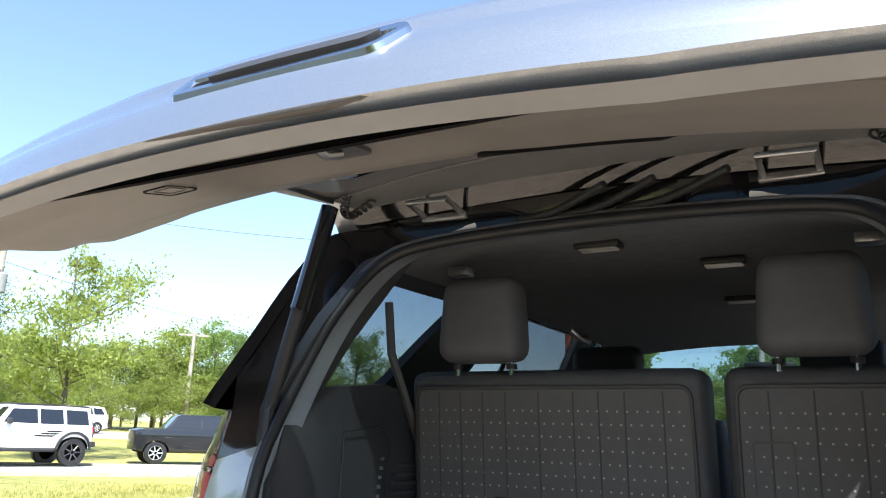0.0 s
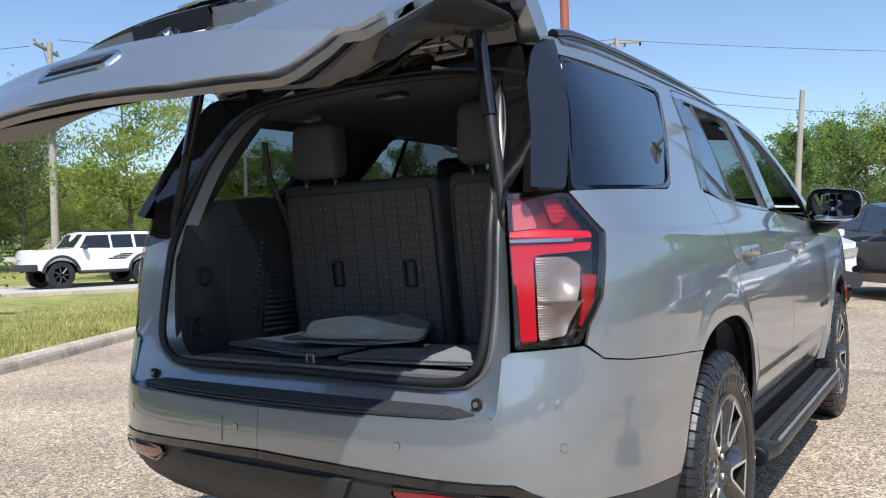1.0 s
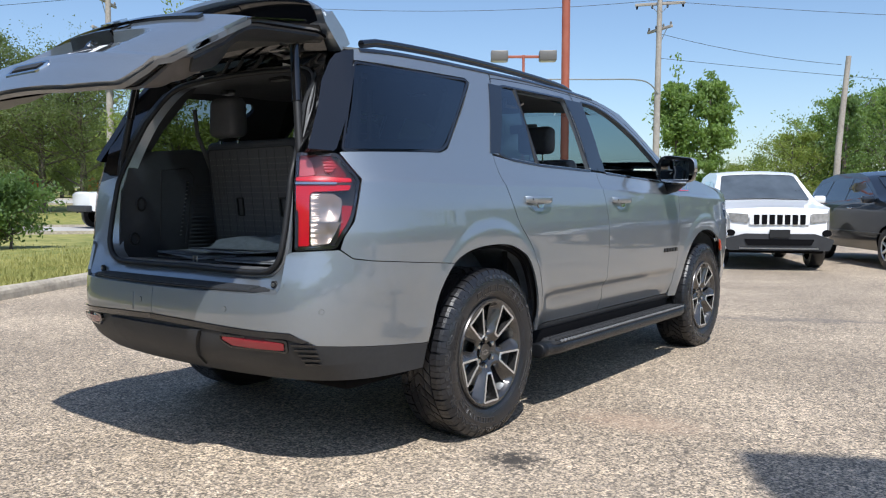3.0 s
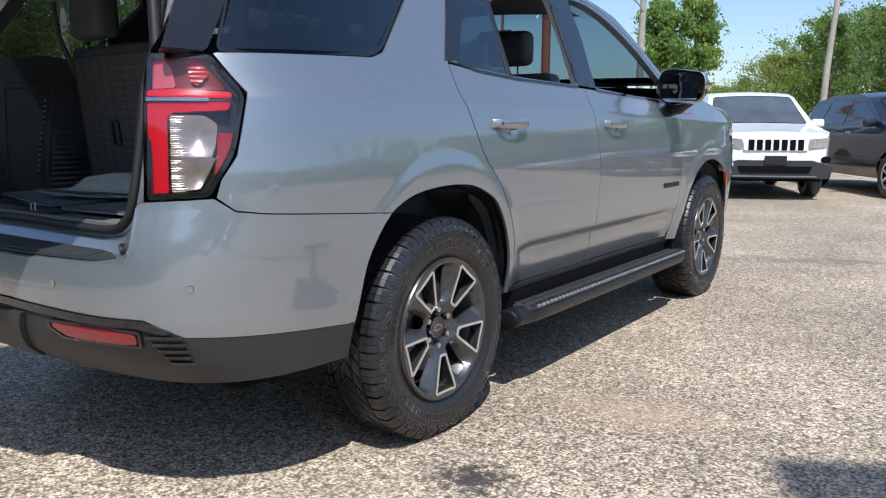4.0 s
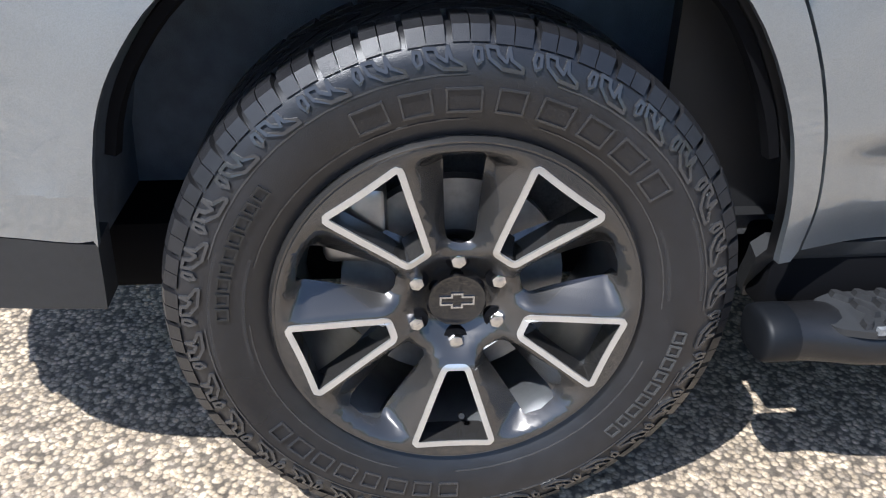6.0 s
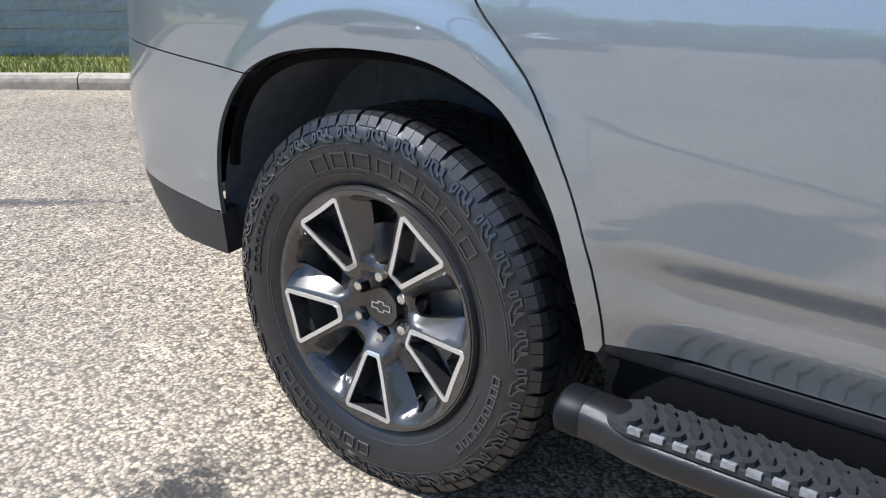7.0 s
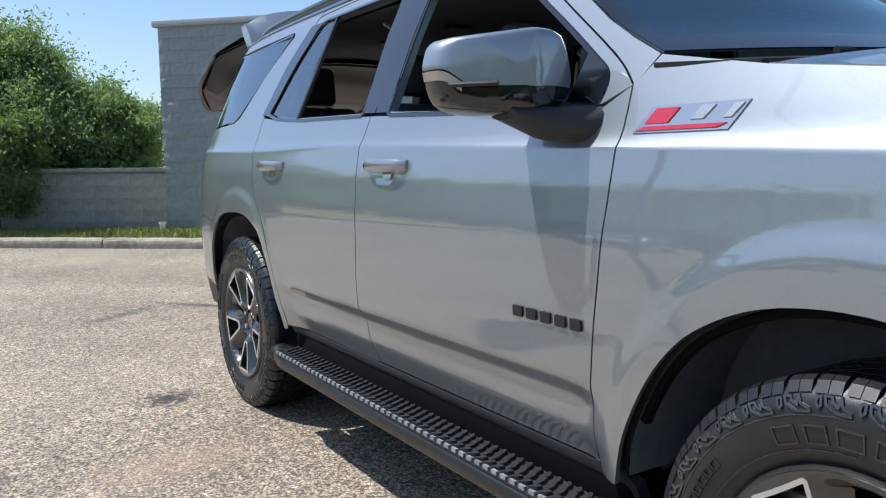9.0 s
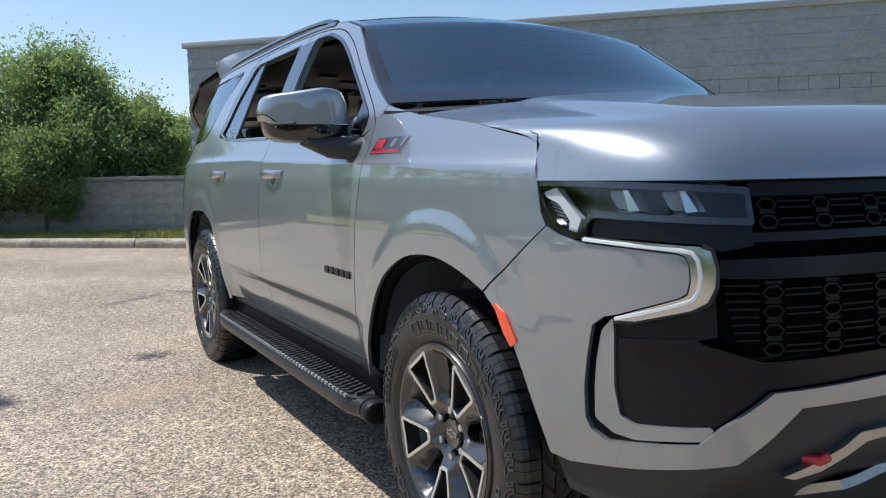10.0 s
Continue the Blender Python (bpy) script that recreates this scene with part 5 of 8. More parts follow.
part("spoiler_underside", sheet(rounded([(-0.65, -0.95), (0.65, -0.95), (0.62, -0.68), (-0.62, -0.68)], 0.05), lambda x, y: Vector((x, y + 0.05 * (x / 0.69) ** 2, 1.752 + 0.05 * (1 - (x / 0.69) ** 2) - 0.006 - 0.08 * smoothstep(-0.90, -0.70, y) * 0.3)) - HINGE, thick=0.004, flip=True), M_GLOSS_BLACK, gate, "black spoiler underside")
part("brake_light", sheet([(-0.17, -0.93), (0.17, -0.93), (0.17, -0.905), (-0.17, -0.905)], lambda x, y: Vector((x, y - 0.01 * (1 - (x / 0.2) ** 2), 1.79)) - HINGE, thick=0.004, flip=True), M_GLOSS_BLACK, gate)
# black bar with emblem, lettering bars, plate, camera housing, grip
part("gate_bar", sheet(rounded([(-0.55, 1.285), (0.55, 1.285), (0.55, 1.322), (-0.55, 1.322)], 0.008), gate_off(0.014), du=0.04, dv=0.04, thick=0.02), M_GLOSS_BLACK, gate, "gloss black bar")
logo = [(-0.075, -0.018), (-0.026, -0.018), (-0.026, -0.034), (0.026, -0.034), (0.026, -0.018), (0.075, -0.018), (0.075, 0.018), (0.026, 0.018), (0.026, 0.034), (-0.026, 0.034), (-0.026, 0.018), (-0.075, 0.018)]
part("gate_emblem", sheet([(x, z + 1.303) for x, z in logo], gate_off(0.022), du=0.1, dv=0.1, thick=0.008), M_CHROME, gate)
for k in range(5):
    x0 = -0.18 + 0.078 * k
    part("badge_bar", sheet(rounded([(x0, 1.218), (x0 + 0.056, 1.218), (x0 + 0.056, 1.25), (x0, 1.25)], 0.004), gate_off(0.007), du=0.1, dv=0.1, thick=0.008), M_GLOSS_BLACK, gate)
part("camera_housing", sheet(rounded([(-0.14, 1.135), (0.14, 1.135), (0.16, 1.185), (-0.16, 1.185)], 0.01), gate_off(0.012), du=0.05, dv=0.03, thick=0.05), M_GLOSS_BLACK, gate)
part("camera_lens", tube([gate_fn(0.0, 1.155, 0.0), gate_fn(0.0, 1.15, 0.03)], 0.014, 14), M_CHROME, gate)
plate = part("number_plate", sheet(rounded([(-0.155, 0.995), (0.155, 0.995), (0.155, 1.13), (-0.155, 1.13)], 0.008), gate_off(0.012), du=0.1, dv=0.1, thick=0.01), M_WHITE_PLATE, gate, "white dealer plate in a dark frame")
part("plate_frame", sheet(rounded([(-0.162, 0.988), (0.162, 0.988), (0.162, 1.137), (-0.162, 1.137)], 0.008), gate_off(0.010), du=0.1, dv=0.1, thick=0.012), M_TRIM, gate)
for a, b, z0, z1 in ((-0.09, 0.10, 1.104, 1.122), (-0.115, 0.12, 1.045, 1.082), (-0.09, 0.03, 1.012, 1.018)):
    part("plate_bar", sheet([(a, z0), (b, z0), (b, z1), (a, z1)], gate_off(0.015), du=0.2, dv=0.1, thick=0.002), M_INK, gate)
for x in (-0.10, 0.10):
    part("plate_screw", tube([gate_fn(x, 1.008, 0.010), gate_fn(x, 1.008, 0.018)], 0.008, 10), M_INK, gate)
grip = rounded([(-0.125, 0.838), (0.125, 0.838), (0.14, 0.888), (-0.14, 0.888)], 0.012)
part("grip_frame", strip(grip, lambda x, z, o: gate_fn(x, z, o), 0.016, 0.006, True), M_CHROME, gate)
part("grip_recess", sheet(grip, gate_off(0.002), du=0.1, dv=0.1, thick=0.003), M_DARK, gate)
part("grip", sheet(rounded([(-0.09, 0.852), (0.11, 0.852), (0.12, 0.878), (-0.08, 0.878)], 0.01), gate_off(0.010), du=0.1, dv=0.1, thick=0.01), M_CLAD, gate)
part("gate_keyhole", tube([gate_fn(0.24, 1.20, 0.0), gate_fn(0.24, 1.20, 0.004)], 0.011, 14), M_TRIM, gate)


# inside of the gate
M_UPPER = material("dark_grey_lining_cloth", (0.15, 0.15, 0.15), 0.8, var=0.08, scale=60)
def gate_in(x, z, off=0.0):
    """The moulded inner lining; off is towards the cabin."""
    k = abs(x) / 0.72
    y = soft_interp(z, GATE_Z, GATE_Y) - 0.075 * (1 - min(1.0, k) ** 2.2) + 0.034
    y += 0.072 * smoothstep(0.80, 0.98, z) * smoothstep(0.0, 0.16, 0.74 - abs(x))
    y += 0.040 * smoothstep(1.36, 1.15, z) * smoothstep(0.77, 0.86, z) * smoothstep(0.0, 0.10, 0.72 - abs(x))
    y += 0.015 * smoothstep(1.30, 1.20, z) * smoothstep(0.98, 1.06, z)
    # hollow round the latch
    y -= 0.022 * smoothstep(0.20, 0.13, abs(x)) * smoothstep(0.97, 0.92, z) * smoothstep(0.76, 0.80, z)
    return Vector((x, y + off, z)) - HINGE


lining = rounded([(-0.625, 0.815), (-0.36, 0.778), (0.36, 0.778), (0.625, 0.815), (0.725, 1.0), (0.715, 1.36), (0.645, 1.74), (0.56, 1.80), (-0.56, 1.80), (-0.645, 1.74), (-0.715, 1.36), (-0.725, 1.0)], [0.05, 0, 0, 0.05, 0.05, 0.05, 0.05, 0.05, 0.05, 0.05, 0.05, 0.05])
opening = rounded([(-0.60, 1.42), (0.60, 1.42), (0.55, 1.645), (-0.55, 1.645)], 0.06)
part("gate_lining", sheet(lining, gate_in, [opening], du=0.035, dv=0.025, thick=0.03, flip=True), M_GATE_TRIM, gate, "grey moulded tailgate lining")
part("upper_lining", sheet([(-0.60, 1.652), (0.60, 1.652), (0.61, 1.745), (0.55, 1.792), (-0.55, 1.792), (-0.61, 1.745)], lambda x, z: gate_in(x, z, 0.005), du=0.06, dv=0.04, thick=0.005, flip=True), M_UPPER, gate, "dark grey upper lining")
part("gate_rim", sheet(skin, gate_off(-0.034), [offset_poly(skin, 0.06)], du=0.05, dv=0.04, thick=0.02, flip=True), M_PAINT_SHADED, gate, "painted gate edge")
part("lining_gap", strip(offset_poly(lining, -0.006), lambda x, z, o: gate_in(x, z, o - 0.012), 0.014, 0.004, True), M_DARK, gate)
part("gate_side_trim", sheet([(-0.725, 1.05), (-0.66, 1.05), (-0.56, 1.40), (-0.60, 1.65), (-0.655, 1.70), (-0.71, 1.36)], lambda x, z: gate_in(x, z, 0.012), thick=0.012, flip=True), M_TRIM_IN, gate, "black upper lining")
part("gate_side_trim", sheet([(0.725, 1.05), (0.66, 1.05), (0.56, 1.40), (0.60, 1.65), (0.655, 1.70), (0.71, 1.36)], lambda x, z: gate_in(x, z, 0.012), thick=0.012, flip=True), M_TRIM_IN, gate, "black upper lining")
part("pull_cup", sheet(rounded([(0.13, 0.955), (0.33, 0.955), (0.35, 1.02), (0.14, 1.02)], 0.02), lambda x, z: gate_in(x, z, 0.004), thick=0.004, flip=True), M_DARK, gate, "dark pull cup")
part("close_button_frame", strip(rounded([(-0.25, 0.85), (-0.20, 0.85), (-0.20, 0.89), (-0.25, 0.89)], 0.010), lambda x, z, o: gate_in(x, z, o), 0.003, 0.001, True), M_DARK, gate)
part("close_button", strip(rounded([(-0.240, 0.858), (-0.210, 0.858), (-0.210, 0.882), (-0.240, 0.882)], 0.005), lambda x, z, o: gate_in(x, z, o), 0.002, 0.001, True), M_INK, gate)
part("latch_plate", sheet(rounded([(-0.028, 0.835), (0.028, 0.835), (0.028, 0.93), (-0.028, 0.93)], 0.006), lambda x, z: gate_in(x, z, 0.006), thick=0.01, flip=True), M_TRIM_IN, gate)
part("latch", tube([gate_in(-0.004, 0.87, 0.006), gate_in(0.0, 0.885, 0.016), gate_in(0.004, 0.905, 0.010)], 0.005, 8), M_STEEL, gate)
for sx in (-1, 1):
    pts = []
    for k in range(97):
        t = k / 96
        base = gate_in(sx * (0.52 + 0.05 * math.sin(t * 3.14)), 1.60 + 0.09 * t, 0.02 + 0.03 * math.sin(t * 3.14))
        a = t * 2 * math.pi * 12
        pts.append(base + Vector((0.009 * math.cos(a), 0.009 * math.sin(a), 0.004 * math.sin(a))))
    part("coiled_cord", tube(pts, 0.003, 6), M_TRIM, gate, "coiled black cord")
# hinges, hoses and gas struts stay with the body
for sx in (-1, 1):
    hinge = part("gate_hinge", box(sx * 0.38 - 0.06, sx * 0.38 + 0.06, -0.72, -0.64, 1.805, 1.822, 0.004), M_STEEL, suv, "steel hinge bracket")
    part("hinge_arm", tube([(sx * 0.33, -0.70, 1.815), (sx * 0.33, -0.80, 1.83), (sx * 0.43, -0.80, 1.83), (sx * 0.43, -0.70, 1.815)], 0.007, 8), M_STEEL, hinge)
    part("hinge_plate", box(sx * 0.38 - 0.08, sx * 0.38 + 0.08, -0.705, -0.69, 1.765, 1.815, 0.003), M_WHITE_PLATE, hinge)
for x in (-0.22, 0.02, -0.12):
    pts = [(x, -0.685, 1.795), (x + 0.12, -0.73, 1.79), (x + 0.26, -0.805, 1.812)]
    line = [Vector(p) for p in catmull(pts, 14)]
    part("wiring_hose", tube(line, [0.0095 if k % 2 else 0.008 for k in range(len(line))], 10), M_TRIM, suv, "corrugated black hose")
for sx in (-1, 1):
    lo, hi = Vector((sx * 0.69, -0.955, 1.25)), pose(*HINGE, GATE_TURN) @ Vector((sx * 0.585, -0.16, -0.217))
    mid = lo.lerp(hi, 0.58)
    strut = part("gas_strut", tube([lo, mid], 0.0175, 16), M_TRIM, suv, "black tailgate strut")
    part("strut_sleeve", tube([mid - (hi - lo) * 0.01, mid + (hi - lo) * 0.012, hi], [0.0215, 0.0205, 0.0205], 16), M_GLOSS_BLACK, strut)
    part("strut_joint", tube([lo + Vector((0, -0.015, 0)), lo + Vector((0, 0.03, 0))], 0.014, 10), M_STEEL, strut)


# ---- tailgate opening ----
AP_IN = [(0, 0.848), (0.30, 0.845), (0.52, 0.848), (0.60, 0.868), (0.645, 0.92), (0.658, 1.02), (0.655, 1.2), (0.635, 1.38), (0.60, 1.54), (0.56, 1.655), (0.50, 1.722), (0.40, 1.748), (0.2, 1.762), (0, 1.766)]


def ap_y(z):
    return float(np.interp(z, [0.8, 0.95, 1.25, 1.55, 1.77], [-1.03, -1.02, -0.965, -0.835, -0.70]))


half = catmull(AP_IN, 5)
loop = [(x, z) for x, z in half] + [(-x, z) for x, z in reversed(half[1:-1])]
part("gate_seal", tube([Vector((x, ap_y(z) - 0.012, z)) for x, z in loop + loop[:2]], 0.013, 10, False), M_TRIM, suv, "black rubber gate seal")
part("seal_lip", tube([Vector((x * 1.035, ap_y(z) - 0.006, (z - 1.3) * 1.03 + 1.3)) for x, z in loop + loop[:2]], 0.007, 8, False), M_PAINT_SHADED, suv)
OUT = [(0, -1.065, 0.79), (0.32, -1.065, 0.787), (0.60, -1.064, 0.787), body(-1.185, 0.785, -0.004), body(-1.167, 0.86, -0.004)] + [body(-1.15, z, -0.006) for z in (0.95, 1.15, 1.33)] + [(0.758, -0.945, 1.46), (0.715, -0.868, 1.62), (0.672, -0.79, 1.765), (0.60, -0.74, 1.80), (0.34, -0.715, 1.828), (0, -0.71, 1.838)]
AP3 = [(x, ap_y(z), z) for x, z in AP_IN]
bm = bmesh.new()
o, i = catmull(OUT, 4), catmull(AP3, 4)
mids = [(np.array(a) * 0.28 + np.array(b) * 0.72 + np.array((0, 0.010, 0))) for a, b in zip(o, i)]
rings = [[bm.verts.new(Vector(p)) for p in ln] for ln in (o, mids, i, [np.array((p[0] * 0.97, p[1] + 0.05, p[2])) for p in i])]
for a, b in zip(rings, rings[1:]):
    for k in range(len(a) - 1):
        bm.faces.new((a[k], a[k + 1], b[k + 1], b[k]))
bmesh.ops.recalc_face_normals(bm, faces=bm.faces)
edge_black = [f for f in bm.faces if f.calc_center_median().z > 1.27 and not any(v in rings[3] for v in f.verts)]
black = bm.copy()
keep = {f.index for f in edge_black}
bm.faces.index_update(), black.faces.index_update(), black.faces.ensure_lookup_table()
keep = {f.index for f in edge_black}
bmesh.ops.delete(bm, geom=edge_black, context="FACES")
bmesh.ops.delete(black, geom=[f for f in black.faces if f.index not in keep], context="FACES")
both("gate_jamb", bm, M_PAINT, suv, "painted tailgate jamb")
both("jamb_cover", black, M_GLOSS_BLACK, suv)
# ledge over the bumper with its ribbed pad
bm = bmesh.new()
n = 26
edge = [body(S_REAR + (-1.19 - S_REAR) * k / n, 0.769) for k in range(n + 1)]
rings = [[bm.verts.new(p) for p in edge], [bm.verts.new((p[0] * 0.985, p[1] + 0.02, 0.778)) for p in edge], [bm.verts.new((min(p[0], 0.66), -1.064, 0.789)) for p in edge]]
for a, b in zip(rings, rings[1:]):
    for k in range(n):
        bm.faces.new((a[k], a[k + 1], b[k + 1], b[k]))
bmesh.ops.recalc_face_normals(bm, faces=bm.faces)
both("bumper_ledge", bm, M_PAINT, suv)


def ledge(x, v, off=0.0):
    e = body(S_REAR + min(0.69, abs(x)) * 1.02, 0.769)
    return (x, (e[1] + 0.012) * (1 - v) + -1.075 * v, 0.779 + 0.009 * v + off)


part("ledge_pad", sheet(rounded([(-0.62, 0.0), (0.62, 0.0), (0.66, 0.5), (0.60, 1.0), (-0.60, 1.0), (-0.66, 0.5)], 0.03), lambda x, v: ledge(x, v, 0.006), du=0.05, dv=0.2, thick=0.006), M_CLAD, suv, "ribbed black bumper pad")
for k in range(6):
    part("pad_rib", strip([(x, 0.14 + 0.14 * k) for x in np.linspace(-0.58, 0.58, 20)], lambda x, v, o: ledge(x, v, 0.0065 + o), 0.07, 0.006), M_TRIM_IN, suv)
both("jamb_bolt", tube([(0.652, -1.066, 0.807), (0.652, -1.076, 0.807)], 0.016, 18), M_TRIM, suv)
both("bolt_head", tube([(0.652, -1.075, 0.807), (0.652, -1.081, 0.807)], 0.008, 6), M_STEEL, suv)

# ---- load space and cabin ----
part("cargo_floor", sheet([(-0.62, -1.02), (0.62, -1.02), (0.60, -0.30), (-0.60, -0.30)], lambda x, y: (x, y, 0.850 + 0.012 * smoothstep(-0.96, -1.02, y)), thick=0.02), M_CARPET, suv, "black carpeted load floor")
part("sill_plate", sheet(rounded([(-0.585, -1.028), (0.585, -1.028), (0.56, -0.80), (-0.56, -0.80)], 0.03), lambda x, y: (x, y, 0.857 - 0.010 * smoothstep(-0.93, -0.82, y) + 0.010 * smoothstep(-0.96, -1.02, y)), thick=0.01), M_SILL, suv, "dark grey plastic load sill")
part("latch_tray", sheet(rounded([(-0.13, -1.02), (0.13, -1.02), (0.10, -0.90), (-0.10, -0.90)], 0.02), lambda x, y: (x, y, 0.8665), thick=0.004), M_TRIM_IN, suv)
part("striker", tube([(-0.014, -0.985, 0.86), (-0.014, -0.985, 0.892), (0.014, -0.985, 0.892), (0.014, -0.985, 0.86)], 0.004, 8), M_STEEL, suv)
for a, b in ((-0.52, -0.09), (0.02, 0.50)):
    part("floor_edge", tube([(a, -0.84, 0.862), (b, -0.86, 0.862)], 0.0035, 6), M_STEEL, suv)
part("cabin_floor", box(-0.84, 0.84, -0.30, 2.5, 0.42, 0.60, 0.02), M_CARPET, suv)
for sx in (-1, 1):
    fl = sx < 0
    wall = part("load_side_trim", sheet([(-1.0, 0.815), (-0.28, 0.815), (-0.28, 1.40), (-0.55, 1.435), (-0.90, 1.40), (-0.965, 1.20)], lambda y, z: (sx * (0.632 - 0.03 * smoothstep(0.85, 1.1, z) * smoothstep(-0.95, -0.85, y) + 0.03 * smoothstep(1.25, 1.4, z)), y, z), du=0.05, dv=0.05, thick=0.03, flip=not fl), M_TRIM_IN, suv, "black load-space side trim")
    part("bin_line", tube([(sx * 0.600, -0.775, 0.93), (sx * 0.600, -0.76, 1.31), (sx * 0.602, -0.60, 1.33), (sx * 0.602, -0.555, 1.28), (sx * 0.600, -0.62, 0.92)], 0.003, 6), M_TRIM, wall)
    for k in range(16):
        part("trim_rib", box(sx * 0.598 - 0.004, sx * 0.598 + 0.004, -0.60 + 0.004 * k, -0.33, 0.90 + 0.022 * k, 0.909 + 0.022 * k, 0.0015), M_TRIM_IN, wall)
    for k in range(14):
        part("vent_dot", box(sx * 0.598 - 0.003, sx * 0.598 + 0.003, -0.655 + 0.004 * k, -0.645 + 0.004 * k, 0.96 + 0.022 * k, 0.968 + 0.022 * k, 0.001), M_STEEL, wall)
    part("cargo_ring", tube([(sx * 0.603, -0.88 + 0.025 * math.cos(a), 1.13 + 0.032 * math.sin(a)) for a in (2 * math.pi * k / 16 for k in range(17))], 0.006, 8), M_TRIM, wall)
    part("cargo_ring", tube([(sx * 0.606, -0.92 + 0.025 * math.cos(a), 0.95 + 0.03 * math.sin(a)) for a in (2 * math.pi * k / 16 for k in range(17))], 0.006, 8), M_TRIM, wall)
    part("belt_strap", tube([(sx * 0.665, -0.50, 1.66), (sx * 0.655, -0.49, 1.52), (sx * 0.615, -0.455, 1.38), (sx * 0.585, -0.42, 1.25)], 0.012, 6), M_SEAT, suv)
    part("pillar_lining", sheet([(-0.968, 1.14), (-0.87, 1.14), (-0.83, 1.34), (-0.74, 1.52), (-0.58, 1.76), (-0.70, 1.78), (-0.86, 1.56), (-0.96, 1.35)], lambda y, z: (sx * (0.655 - 0.30 * max(0.0, z - 1.36)), y, z), thick=0.03, flip=not fl), M_TRIM_IN, suv)
both("quarter_lining", sheet([(-0.90, 1.30), (0.22, 1.33), (0.22, 1.80), (-0.68, 1.785), (-0.76, 1.66)], on_body(-0.065), [rounded([(-0.80, 1.405), (-0.285, 1.425), (-0.02, 1.70), (-0.05, 1.735), (-0.66, 1.72)], [0.05, 0.08, 0.06, 0.04, 0.05])], du=0.05, dv=0.05, thick=0.03, flip=True), M_TRIM_IN, suv, "black lining round the rear side window")
part("headliner", sheet([(-1, 0), (1, 0), (1, 1), (-1, 1)], lambda u, v: (0.68 * u, -0.685 + 2.40 * v, roof_z(-0.685 + 2.40 * v) - 0.085 + 0.05 * (1 - u * u) - 0.012 * math.exp(-((v - 0.30) / 0.02) ** 2)), du=0.1, dv=0.04, thick=0.0, flip=True), M_HEADLINER, suv, "dark cloth headliner")
for x, y in ((-0.12, -0.35), (0.14, -0.05), (0.10, 0.55)):
    part("ceiling_vent", box(x - 0.06, x + 0.06, y - 0.03, y + 0.03, 1.795, 1.812, 0.004), M_TRIM, suv)
    for k in range(3):
        part("vent_blade", box(x - 0.05, x + 0.05, y - 0.02 + 0.016 * k, y - 0.014 + 0.016 * k, 1.79, 1.797, 0.001), M_STEEL, suv)
for sx in (-1, 1):
    part("grab_handle", tube([(sx * 0.60, 0.75, 1.75), (sx * 0.575, 0.79, 1.72), (sx * 0.575, 0.91, 1.72), (sx * 0.60, 0.95, 1.75)], 0.011, 8), M_STEEL, suv)
    part("belt_anchor", box(sx * 0.50 - 0.03, sx * 0.50 + 0.03, -0.42, -0.37, 1.74, 1.765, 0.004), M_STEEL, suv)


def seat_back(x0, x1, y0, z0, z1, depth, lean):
    """An upholstered backrest, leaning back by lean metres over its height."""
    bm = bmesh.new()
    box_into(bm, x0, x1, 0, depth, z0, z1, 0.035, None, 3)
    for v in bm.verts:
        v.co.y += y0 - lean * (v.co.z - z0) / (z1 - z0)
    return bm


